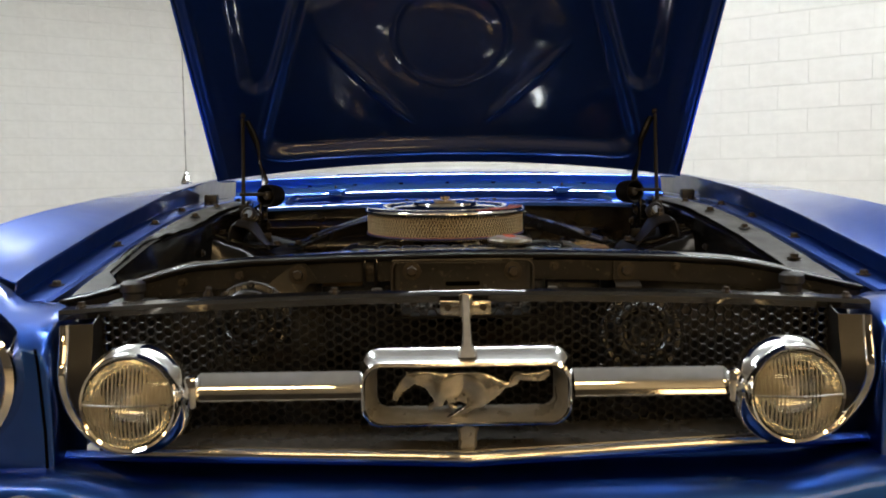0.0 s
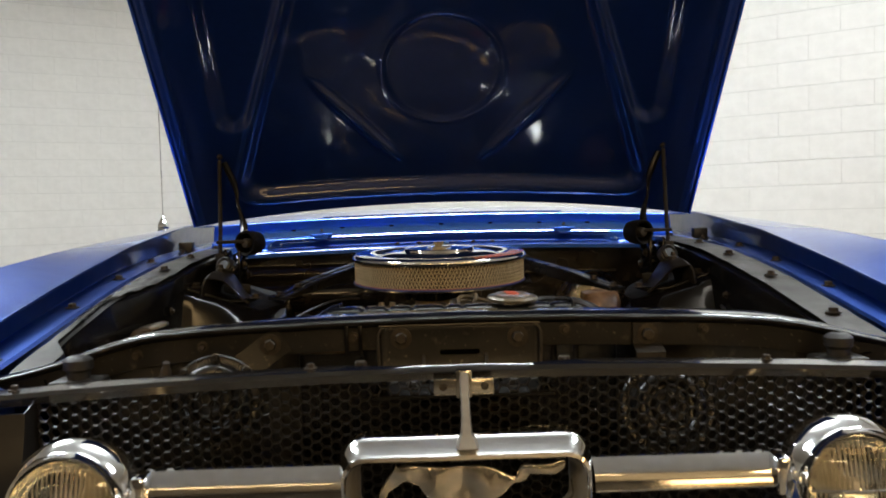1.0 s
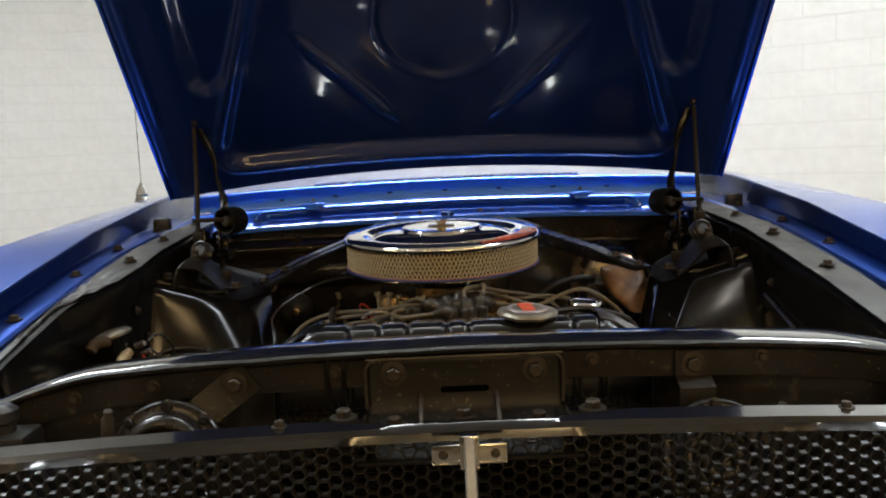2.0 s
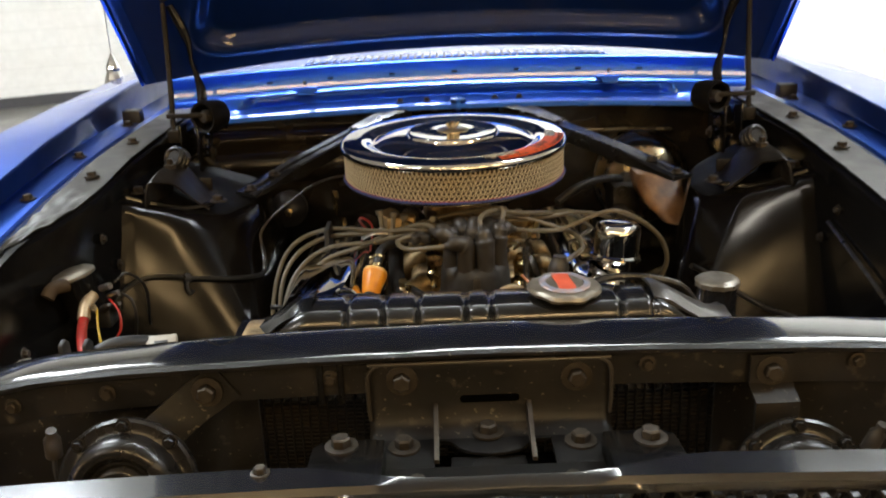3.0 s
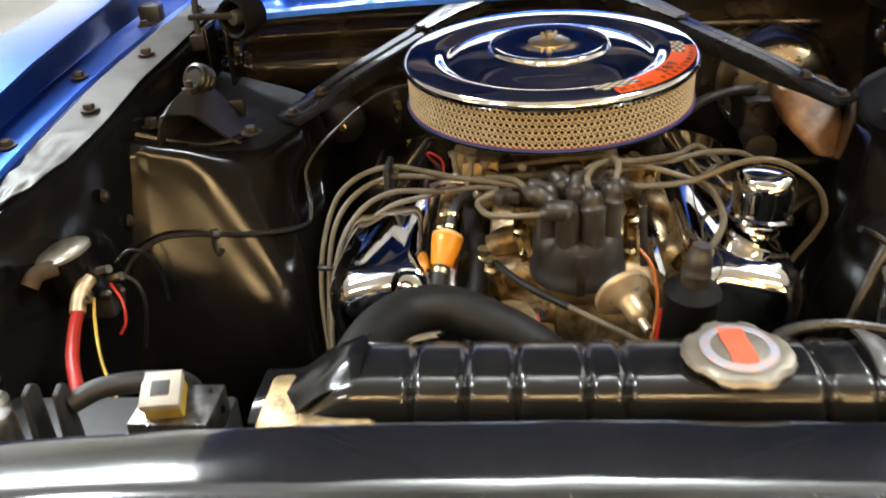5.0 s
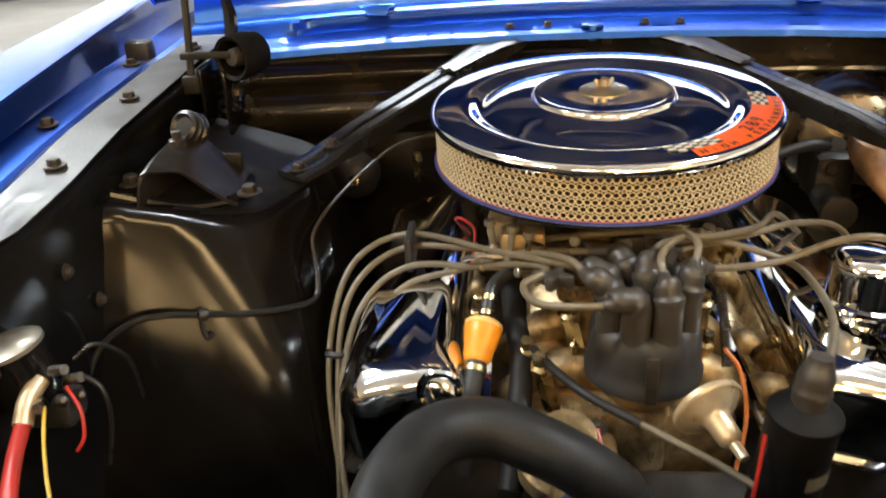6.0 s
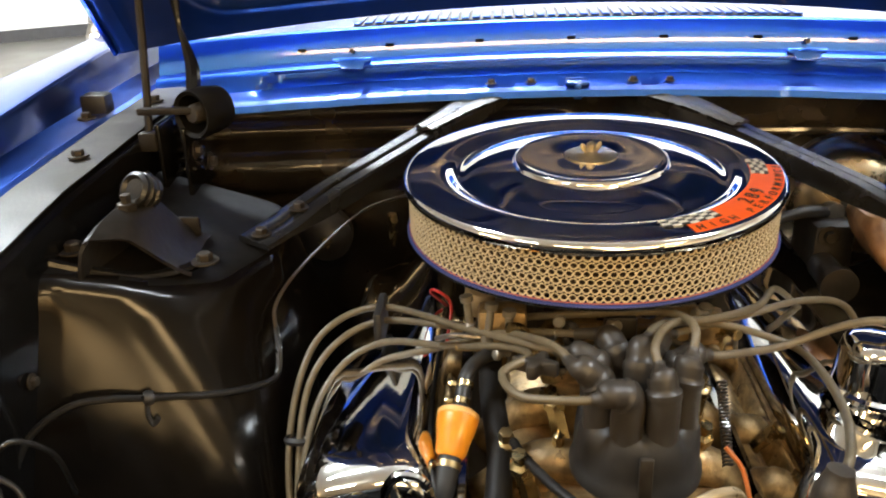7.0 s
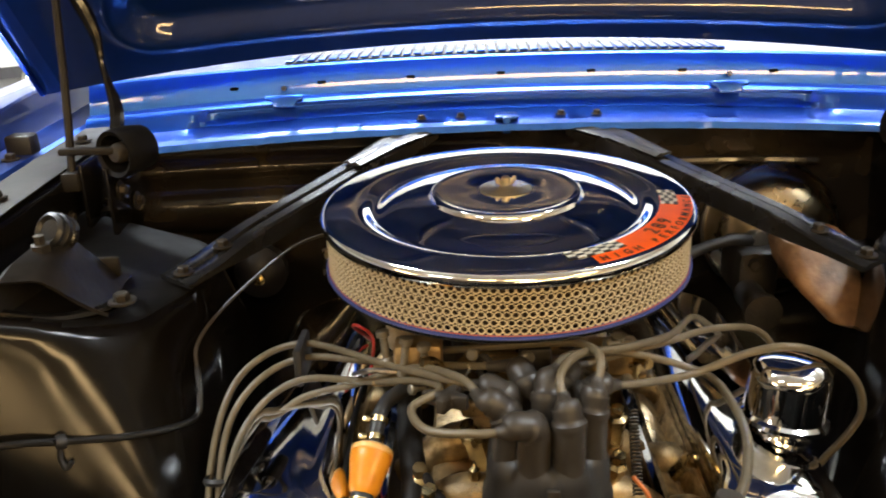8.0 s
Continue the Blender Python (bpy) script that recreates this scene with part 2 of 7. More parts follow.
LEAD = material("tan_grey_lead_sheath", (0.135, 0.110, 0.068), (0.105, 0.085, 0.052), 0.4, 0.0, 0.1, 90, 0.1, 0.04, 500, dirt=(0.07, 0.055, 0.04), dirt_amount=0.4, dirt_scale=30)
CREAM = material("cream_filter_screen", (0.62, 0.525, 0.345), (0.56, 0.47, 0.30), 0.42, 0.1, 0.1, 40, 0.08, 0.04, 400, dirt=(0.36, 0.26, 0.14), dirt_amount=0.35)
# Darkened brown; shade behind the screen's holes is in this colour.
PAPER = material("dark_brown_paper", (0.06, 0.037, 0.015), (0.035, 0.021, 0.009), 0.8, 0.0, 0.0, 60, 0.1)
BLUEBAND = material("blue_filter_seal", (0.020, 0.034, 0.16), (0.016, 0.028, 0.13), 0.5, 0.0, 0.0, 60)
REDBAND = material("faded_red_filter_band", (0.40, 0.09, 0.05), (0.30, 0.08, 0.05), 0.55, 0.0, 0.0, 60)
DECAL = material("orange_red_decal", (0.88, 0.115, 0.010), (0.82, 0.10, 0.009), 0.32, 0.0, 0.4, 60, 0.05)
DECALBLACK = material("black_decal_ink", (0.012, 0.011, 0.010), None, 0.35, 0.0, 0.3, 60, 0.05)
DECALWHITE = material("cream_decal_ink", (0.72, 0.68, 0.55), None, 0.35, 0.0, 0.3, 60, 0.05)
AMBER = material("amber_fuel_filter", (0.80, 0.30, 0.012), (0.72, 0.24, 0.010), 0.38, 0.0, 0.3, 70, 0.06, 0.05, 300)
REDCABLE = material("red_cable_sheath", (0.42, 0.022, 0.012), (0.32, 0.018, 0.01), 0.4, 0.0, 0.2, 60)
YELLOWCABLE = material("yellow_cable_sheath", (0.55, 0.36, 0.03), None, 0.4, 0.0, 0.2, 60)
BRASS = material("brass_plate", (0.58, 0.44, 0.22), (0.42, 0.31, 0.15), 0.25, 1.0, 0.0, 60, 0.08, 0.05, 200)
BEIGE = material("beige_zinc_plate", (0.62, 0.49, 0.31), (0.50, 0.38, 0.23), 0.34, 0.55, 0.1, 60, 0.1, 0.08, 250, dirt=(0.30, 0.20, 0.11), dirt_amount=0.4, dirt_scale=30)
RUST = material("rust_brown_canister", (0.42, 0.22, 0.095), (0.27, 0.125, 0.045), 0.42, 0.1, 0.0, 40, 0.12, 0.4, 120, dirt=(0.05, 0.025, 0.012), dirt_amount=0.8, dirt_scale=22)
CAPMETAL = material("worn_cap_metal", (0.29, 0.265, 0.215), (0.20, 0.18, 0.147), 0.36, 0.6, 0.0, 50, 0.1, 0.1, 220, dirt=(0.24, 0.19, 0.13), dirt_amount=0.4, dirt_scale=30)
# The gold specks paint in sparse glints off the fins.
CORE = material("radiator_core_brown", (0.007, 0.0055, 0.004), (0.004, 0.0033, 0.0025), 0.8, 0.0, 0.0, 120, 0.1, 0.2, 600, dirt=(0.03, 0.02, 0.008), dirt_amount=0.5, dirt_scale=14, specks=(0.13, 0.08, 0.03))
WHITE = material("white_plastic", (0.42, 0.39, 0.33), (0.33, 0.30, 0.25), 0.5, 0.0, 0.1, 60)
LENS = glass("clear_fluted_glass", (0.99, 0.985, 0.96), 0.0)
# Black without gloss: shade inside gaps, put into the colour.
VOID = material("painted_gap_shade", (0.002, 0.002, 0.002), None, 0.95)
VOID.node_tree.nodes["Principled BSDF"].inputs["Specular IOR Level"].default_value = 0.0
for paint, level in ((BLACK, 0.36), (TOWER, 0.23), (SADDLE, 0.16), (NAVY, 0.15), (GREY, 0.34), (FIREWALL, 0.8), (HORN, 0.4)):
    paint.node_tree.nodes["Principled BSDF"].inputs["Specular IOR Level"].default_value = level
REFLECTOR = material("lamp_reflector", (0.88, 0.88, 0.86), (0.80, 0.80, 0.77), 0.05, 1.0, 0.0, 40, 0.02, 0.05, 120)
AMBERLENS = glass("smoked_lamp_glass", (0.62, 0.55, 0.42), 0.1)
BLOCK = material("white_painted_block", (0.73, 0.72, 0.68), (0.68, 0.67, 0.63), 0.6, 0.0, 0.0, 14, 0.1, 0.35, 160, island=0.012, dirt=(0.58, 0.56, 0.50), dirt_amount=0.25, dirt_scale=3)
MORTAR = material("grey_white_mortar", (0.64, 0.63, 0.59), (0.60, 0.59, 0.55), 0.8, 0.0, 0.0, 40)
PLASTER = material("white_wall_paint", (0.70, 0.69, 0.65), (0.66, 0.65, 0.61), 0.6, 0.0, 0.0, 6, 0.1, 0.2, 80)
CONCRETE = material("sealed_grey_concrete", (0.115, 0.105, 0.09), (0.09, 0.082, 0.07), 0.42, 0.0, 0.1, 3, 0.12, 0.1, 60, dirt=(0.15, 0.145, 0.135), dirt_amount=0.4, dirt_scale=1.2)
SKIRTING = material("dark_grey_skirting", (0.05, 0.05, 0.052), None, 0.5, 0.0, 0.0, 20)
HOUSING = material("white_enamel_housing", (0.75, 0.75, 0.73), None, 0.4, 0.0, 0.2, 20)

# For the unseen front wall; dark so the car mirrors less light.
DARKWALL = material("warm_grey_wall_paint", (0.105, 0.098, 0.088), (0.085, 0.079, 0.070), 0.6, 0.0, 0.0, 6, 0.1, 0.2, 80)
LOOM = material("black_loom_tape", (0.013, 0.012, 0.011), (0.009, 0.0083, 0.0075), 0.32, 0.0, 0.0, 60, 0.08, 0.2, 300)
MATTE = material("dull_black_paint", (0.0055, 0.0050, 0.0045), (0.004, 0.0036, 0.0033), 0.62, 0.0, 0.0, 25, 0.1, 0.2, 90, dirt=(0.020, 0.015, 0.010), dirt_amount=0.35, dirt_scale=30)
MATTE.node_tree.nodes["Principled BSDF"].inputs["Specular IOR Level"].default_value = 0.1
SATIN = material("satin_silver_trim", (0.42, 0.41, 0.38), (0.34, 0.33, 0.30), 0.32, 0.55, 0.0, 60, 0.08, 0.05, 200)
MATTE.node_tree.nodes["Principled BSDF"].inputs["Specular IOR Level"].default_value = 0.16
HOSE = material("dusty_black_hose", (0.014, 0.013, 0.0125), (0.010, 0.0095, 0.009), 0.5, 0.0, 0.0, 60, 0.1, 0.2, 300, dirt=(0.024, 0.021, 0.018), dirt_amount=0.4, dirt_scale=18)
HOSE.node_tree.nodes["Principled BSDF"].inputs["Specular IOR Level"].default_value = 0.25
# ---- the hall ----
floor_bm = bmesh.new()
box(floor_bm, (-13, -8.2, -0.2), (11, 12, 0), 0)
solo("floor", floor_bm, CONCRETE, "sealed grey concrete floor of the hall", "floor", kind="structure")
ceiling_bm = bmesh.new()
box(ceiling_bm, (-13, -8.2, CEILING), (11, 12, CEILING + 0.2), 0)
solo("ceiling", ceiling_bm, PLASTER, "plain white painted hall ceiling", "ceiling", kind="structure")

CORNER, LEFT_END, RIGHT_END = Vector((-2.4, 10.1)), Vector((-10.2, 5.6)), Vector((7.2, 2.9))


def plain_wall(name, a, b, label, mat, thick=0.2):
    """A wall from a to b whose inner face is on its left hand side."""
    d = (b - a).normalized()
    n = Vector((d.y, -d.x)) * thick
    bm = bmesh.new()
    loft(bm, [[Vector((*p, z)) for p in (a, b, b + n, a + n)] for z in (0, CEILING)])
    return solo(name, bm, mat, label, "wall", kind="structure")


wall_left = plain_wall("wall_left", CORNER, LEFT_END, "white painted block wall of the hall", MORTAR)
wall_right = plain_wall("wall_right", RIGHT_END, CORNER, "white painted block wall of the hall", MORTAR)
plain_wall("wall_side_left", LEFT_END, Vector((-10.2, -8.0)), "plain white hall wall", PLASTER)
plain_wall("wall_front", Vector((-10.2, -8.0)), Vector((7.2, -8.0)), "unseen warm grey hall wall, dark to dim reflections", DARKWALL)
plain_wall("wall_side_right", Vector((7.2, -8.0)), RIGHT_END, "plain white hall wall", PLASTER)

for lx, ly, length, watts, up_watts, colour in LAMPS:
    fixture = thing("ceiling_light", (lx, ly, CEILING), "unseen white strip light added under the ceiling", "ceiling light", "hall lights")
    body = bmesh.new()
    deep = 0.28 if colour is GOLD else 0.17
    box(body, (lx - length / 2 - 0.05, ly - deep, HANG - 0.055), (lx + length / 2 + 0.05, ly + deep, HANG + 0.055), 0.01)
    part("housing", body, HOUSING, fixture)
    for dx in (-0.5, 0.5):
        body = bmesh.new()
        tube(body, [(lx + dx, ly, HANG + 0.05), (lx + dx, ly, CEILING)], 0.004, 6)
        part("hanger", body, STEEL, fixture)

# housings for the added panels; none of them comes into view
for (lx, ly, lz), (fx, fy), wide, high, watts in ADDED_PANELS:
    fixture = thing("added_panel_light", (lx, ly, lz), "unseen brass panel light added for gold reflections", "wall light", "wall lights")
    body = bmesh.new()
    hx, hy = abs(fy) * (wide / 2 + 0.05) + abs(fx) * 0.1, abs(fx) * (wide / 2 + 0.05) + abs(fy) * 0.1
    box(body, (lx - 0.05 * fx - hx, ly - 0.05 * fy - hy, lz - high / 2 - 0.05), (lx - 0.05 * fx + hx, ly - 0.05 * fy + hy, lz + high / 2 + 0.05), 0.01)
    part("housing", body, BRASS, fixture)

# ---- the car: body ----
car = thing("car", (0, 2, 0), "blue vintage coupe with its hood raised and grille in chrome", "car")
LIP = [(1.36, 0.765), (1.45, 0.785), (1.8, 0.845), (2.15, 0.893), (2.56, 0.928), (2.75, 0.937), (3.4, 0.955)]
CREST = [(1.0, 0.80), (1.36, 0.825), (1.5, 0.845), (1.7, 0.867), (2.04, 0.890), (2.46, 0.908), (2.8, 0.918), (3.4, 0.93)]
FLANGE = [(1.36, 0.735), (1.5, 0.755), (1.8, 0.803), (2.0, 0.829), (2.2, 0.850), (2.48, 0.861), (2.75, 0.868), (3.4, 0.88)]


def fender_section(y):
    """From the bolted flange, up the inner wall, over the top and down the side: x outwards and z."""
    f, l, c = lerp(y, FLANGE), lerp(y, LIP), lerp(y, CREST)
    nose = step(1.5, 1.15, y) * 0.03
    return [(0.662, f - 0.004), (0.668, f), (0.708, f), (0.717, f + 0.004), (0.711, l - 0.012), (0.7095, l - 0.004), (0.7115, l - 0.0005), (0.717, l), (0.76, l - (l - c) * 0.36),
            (0.80, c + (l - c) * 0.26), (0.825, c), (0.845, c - 0.016), (0.856, c - 0.045), (0.862 - nose, c - 0.12), (0.866 - nose, c - 0.22), (0.86 - nose, c - 0.36), (0.845 - nose, 0.33)]


def fender(side):
    bm = bmesh.new()
    ys = [1.375, 1.385, 1.41, 1.45, 1.5, 1.57, 1.65, 1.75, 1.87, 2.0, 2.15, 2.3, 2.45, 2.6, 2.8, 3.1, 3.4]
    rows = [[Vector((side * x, y, z)) for x, z in fender_section(y)] for y in ys]
    vs = [[bm.verts.new(p) for p in row] for row in rows]
    for a, b in zip(vs, vs[1:]):
        for k in range(len(a) - 1):
            bm.faces.new((a[k], a[k + 1], b[k + 1], b[k]))
    bmesh.ops.recalc_face_normals(bm, faces=bm.faces)
    bmesh.ops.solidify(bm, geom=bm.faces[:], thickness=0.0025)
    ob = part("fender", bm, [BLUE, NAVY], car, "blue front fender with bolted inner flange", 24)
    # navy puts the hood gap's shade into the upright wall's colour
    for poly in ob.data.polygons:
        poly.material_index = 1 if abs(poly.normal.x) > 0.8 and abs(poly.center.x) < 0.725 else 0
    return ob


def fender_extension(side):
    """The painted casting that carries the headlamp and closes the side of the grille."""
    bm = bmesh.new()
    rings = []
    # y, x_in, x_out, z_top, z_bottom
    for y, xi, xo, zt, zb in ((1.372, 0.612, 0.858, 0.735, 0.42), (1.33, 0.606, 0.855, 0.730, 0.42), (1.27, 0.600, 0.85, 0.720, 0.43), (1.235, 0.596, 0.84, 0.708, 0.45), (1.215, 0.596, 0.825, 0.69, 0.47)):
        k = step(1.2, 1.37, y)
        ring = []
        for x, z in ((xi, zb), (xi - 0.004, zb + 0.06), (xi - 0.004, zt - 0.10), (xi, zt - 0.03), (xi + 0.008, zt - 0.008), (xi + 0.03, zt), (0.694, zt + 0.003), (0.728, zt + 0.026 + 0.006 * k), (0.80, zt + 0.045 + 0.028 * k), (xo - 0.012, zt + 0.035 + 0.025 * k), (xo, zt + 0.01), (xo, zb + 0.06), (xo - 0.01, zb)):
            ring.append(Vector((side * x, y, z)))
        rings.append(ring)
    loft(bm, rings)
    bmesh.ops.recalc_face_normals(bm, faces=bm.faces)
    soften(bm, 0.004, 2, 45)
    ext = part("fender_extension", bm, BLUE, car, "blue headlamp surround", 40)
    seam = bmesh.new()
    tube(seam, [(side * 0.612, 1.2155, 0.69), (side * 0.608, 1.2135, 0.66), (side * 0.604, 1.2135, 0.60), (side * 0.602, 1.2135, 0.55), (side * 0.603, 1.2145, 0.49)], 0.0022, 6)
    part("seam", seam, VOID, ext, "black strip standing for the shaded seam")


def headlight(side):
    c = Vector((side * 0.742, 1.21, 0.652))
    ring = bmesh.new()
    lathe(ring, [(0.112, 0.03), (0.114, 0.0), (0.110, -0.018), (0.100, -0.022), (0.090, -0.014), (0.086, 0.0), (0.086, 0.03)], c, (0, 1, 0), 40)
    head = part("headlight", ring, CHROME, car, "round headlamp with chrome ring")
    lens = bmesh.new()
    lathe(lens, [(0, -0.03), (0.03, -0.028), (0.06, -0.02), (0.088, -0.004), (0.088, 0.0), (0.058, -0.014), (0, -0.024)], c, (0, 1, 0), 40)
    part("lens", lens, LENS, head)
    bowl = bmesh.new()
    lathe(bowl, [(0.087, 0.002), (0.075, 0.03), (0.05, 0.055), (0, 0.066)], c, (0, 1, 0), 40)
    part("reflector", bowl, REFLECTOR, head)


def hex_bolt_mesh(r, h, washer, mat, name):
    bm = bmesh.new()
    lathe(bm, [(0, 0), (washer, 0), (washer, h * 0.2), (r * 1.05, h * 0.24)], n=16)
    lathe(bm, [(r, h * 0.2), (r, h * 0.85), (r * 0.82, h), (0, h)], n=6)
    return mesh_of(name, bm, mat, 25)


BOLT_M = hex_bolt_mesh(0.0075, 0.009, 0.0125, BOLT, "bolt")
BOLT_S = hex_bolt_mesh(0.0055, 0.007, 0.0085, BOLT, "bolt")
BOLT_H = hex_bolt_mesh(0.0055, 0.007, 0.0075, HORN, "bolt")
BOLT_L = hex_bolt_mesh(0.009, 0.011, 0.0155, BOLT, "bolt")


def bolts(me, places, parent, axis=(0, 0, 1)):
    for p in places:
        placed("bolt", me, Matrix.Translation(p) @ frame_to(axis) @ pose(0, 0, 0, 0, 0, (p[0] * 977 + p[1] * 613) % 60), parent)


def wheel(side):
    c = Vector((side * 0.735, 2.27, 0.325))
    tyre = bmesh.new()
    lathe(tyre, [(0.20, -0.085), (0.265, -0.095), (0.308, -0.088), (0.324, -0.062), (0.325, 0.062), (0.308, 0.088), (0.265, 0.095), (0.20, 0.085)], c, (side, 0, 0), 48)
    w = part("wheel", tyre, RUBBER, car, "black front tyre on a steel rim")
    rim = bmesh.new()
    lathe(rim, [(0.0, 0.05), (0.05, 0.052), (0.06, 0.03), (0.15, 0.025), (0.17, 0.06), (0.202, 0.088), (0.202, -0.088), (0.17, -0.06), (0.05, -0.02), (0, -0.02)], c, (side, 0, 0), 40)
    part("rim", rim, DULLCHROME, w, "dull steel rim")


for side in (-1, 1):
    wheel(side)
    f = fender(side)
    bolts(BOLT_M, [(side * 0.688, y, lerp(y, FLANGE) + 0.0) for y in (1.47, 1.76, 2.0, 2.215, 2.476)], f)
    fender_extension(side)
    headlight(side)
    # rubber rest for the hood on the flange
    rest = bmesh.new()
    box(rest, (side * 0.688 - 0.019, 2.50, 0.858), (side * 0.688 + 0.019, 2.53, 0.888), 0.005)
    part("hood_rest", rest, RUBBER, car, "worn brown rubber hood rest")

# inner aprons with their bolted top ledge
APRON = [(1.40, 0.722), (1.5, 0.745), (1.8, 0.797), (2.0, 0.824), (2.2, 0.846), (2.48, 0.858), (2.75, 0.864)]


# how far the ledge's inner edge stands off the middle; one side swings outwards in front of the tower
LEDGE_EDGE = [(1.44, 0.604), (1.52, 0.606), (1.58, 0.640), (1.80, 0.649), (1.83, 0.648), (1.87, 0.630), (1.94, 0.608), (2.02, 0.591), (2.10, 0.590)]


def ledge_edge(side, y):
    return lerp(y, LEDGE_EDGE) if side < 0 else 0.590


def apron(side):
    bm = bmesh.new()
    ys = span(1.44, 2.74, 30)
    sec = lambda y: [(0.655, 0), (0.612, 0.0), (0.592, -0.002), (0.584, -0.008), (0.582, -0.02), (0.584, -0.10), (0.592, -0.22), (0.598, -0.34), (0.60, -0.46)]

    def f(y, k):
        x, dz = sec(y)[k]
        out = (ledge_edge(side, y) - 0.590) * (0, 0.35, 1, 1, 1, 0.6, 0.2, 0, 0)[k]
        return Vector((side * min(0.655, x + out), y, lerp(y, APRON) + dz))
    sheet(bm, f, ys, range(9), 0.002)
    return part("apron", bm, BLACK, car, "black inner fender apron with bolts")


def apron_ledge(side):
    bm = bmesh.new()

    def f(y, x):
        z = lerp(y, APRON) + 0.0035
        if side < 0:
            w = step(1.60, 1.7, y) * step(2.06, 2.0, y)
        else:
            w = 0.25
        z += w * 0.004 * noise.noise(Vector((x * 55, y * 38, side))) + 0.0008 * noise.noise(Vector((x * 20, y * 20, 3)))
        edge = ledge_edge(side, y)
        return Vector((side * (edge + (x - 0.590) / 0.064 * (0.654 - edge)), y, z))
    sheet(bm, f, span(1.445, 2.735, 150), span(0.59, 0.654, 12), 0.0015)
    return part("ledge", bm, SCUFFED, car, "scuffed grey painted apron ledge", 60)


for side in (-1, 1):
    a = apron(side)
    apron_ledge(side)
    bolts(BOLT_M, [(side * 0.622, y, lerp(y, APRON) + 0.006) for y in ((2.095, 2.306, 2.56) if side < 0 else (1.60, 1.86, 2.095, 2.306, 2.56))], a)
    bolts(BOLT_S, [(side * 0.583, y, z) for y, z in ((2.40, 0.80), (2.0, 0.76), (2.05, 0.70), (1.70, 0.70))], a, (-side, 0, 0))


# shock towers: leaning boxes with an angled front face
def tower(side):
    bm = bmesh.new()
    rings = []
    top = [(-0.612, 2.085, 0.795), (-0.572, 2.105, 0.786), (-0.488, 2.158, 0.757), (-0.435, 2.213, 0.738), (-0.395, 2.30, 0.742), (-0.41, 2.44, 0.75), (-0.612, 2.46, 0.80)]
    low = [(-0.625, 1.93, 0.36), (-0.598, 1.945, 0.36), (-0.305, 2.010, 0.36), (-0.285, 2.05, 0.36), (-0.285, 2.20, 0.36), (-0.30, 2.55, 0.36), (-0.625, 2.60, 0.36)]
    if side > 0:
        top[4:6] = [(-0.423, 2.272, 0.742), (-0.462, 2.40, 0.75)]
        low[4:6] = [(-0.30, 2.13, 0.36), (-0.43, 2.50, 0.36)]
    turn_in = (0.1, 0.12, 0.45 if side < 0 else 0.07, 0.22, 0.14, 0.2, 0.1)
    for t in [0, 0.005, 0.013, 0.025, 0.042] + span(0.09, 1, 12):
        flare = t ** 1.05
        corner = []
        for a, b in zip(top, low):
            corner.append(Vector((a[0] + (b[0] - a[0]) * t, a[1] + (b[1] - a[1]) * flare, a[2] + (b[2] - a[2]) * t)))
        mid = sum(corner, Vector()) / 7
        ring = []
        for k, p in enumerate(corner):
            before, after = corner[k - 1], corner[(k + 1) % 7]
            p0, p1 = p.lerp(before, turn_in[k] * 0.95), p.lerp(after, turn_in[k] * 0.95)
            for u in span(0, 1, 5):
                q = p0.lerp(p, u).lerp(p.lerp(p1, u), u)
                inward = (mid - q).normalized() * float(np.interp(t, (0, 0.005, 0.013, 0.025, 0.042), (0.017, 0.0095, 0.0045, 0.0015, 0)))
                ring.append(Vector((-side * (q.x + inward.x), q.y + inward.y, q.z)))
        rings.append(ring)
    loft(bm, rings)
    ob = part("shock_tower", bm, [TOWER, MATTE], car, "satin black shock tower", 50)
    # upward faces take a dull black so they mirror less light
    for poly in ob.data.polygons:
        poly.material_index = 1 if poly.normal.z > 0.8 else 0
    # raised rim and saddle cap over the shock absorber
    rim = bmesh.new()
    sx = -side
    tube(rim, [Vector((sx * x, y, z)) for x, y, z in ((-0.585, 2.13, 0.793), (-0.55, 2.142, 0.779), (-0.51, 2.165, 0.762), (-0.47, 2.195, 0.757), (-0.447, 2.225, 0.762))], 0.006, 8)
    part("rim", rim, BLACK, ob)
    cap = bmesh.new()
    c = Vector((sx * -0.503, 2.205 if sx > 0 else 2.192, 0))
    # an arched strap, flared at its mouth and narrowing towards the rear
    rings = []
    tent = [(-1, 0), (-0.96, 0.3), (-0.90, 0.68), (-0.82, 0.92), (-0.70, 1.0), (-0.18, 1.0), (-0.02, 0.95), (0.16, 0.78), (0.45, 0.46), (0.78, 0.14), (1, 0)]
    for q, wide, low, top in ((-0.046, 0.0575, 0.764, 0.809), (-0.043, 0.056, 0.763, 0.811), (-0.038, 0.055, 0.763, 0.813), (-0.022, 0.052, 0.764, 0.819), (-0.016, 0.050, 0.764, 0.821), (0.025, 0.046, 0.765, 0.825), (0.045, 0.044, 0.766, 0.822), (0.068, 0.044, 0.766, 0.790)):
        rings.append([c + Vector((sx * (wide * 0.82 * u - 0.004), q + 0.62 * wide * u, low + (top - low) * v - 0.2 * wide * u)) for u, v in tent])
    loft(cap, rings, caps=False, closed=False)
    bmesh.ops.recalc_face_normals(cap, faces=cap.faces)
    bmesh.ops.solidify(cap, geom=cap.faces[:], thickness=0.004)
    end = bmesh.new()
    box(end, (c.x - 0.034, c.y + 0.067, 0.765), (c.x + 0.030, c.y + 0.073, 0.79), 0.004)
    join_bm(cap, end)
    part("cap", cap, SADDLE, ob, "dusty bare steel saddle cap", 24)
    stop = bmesh.new()
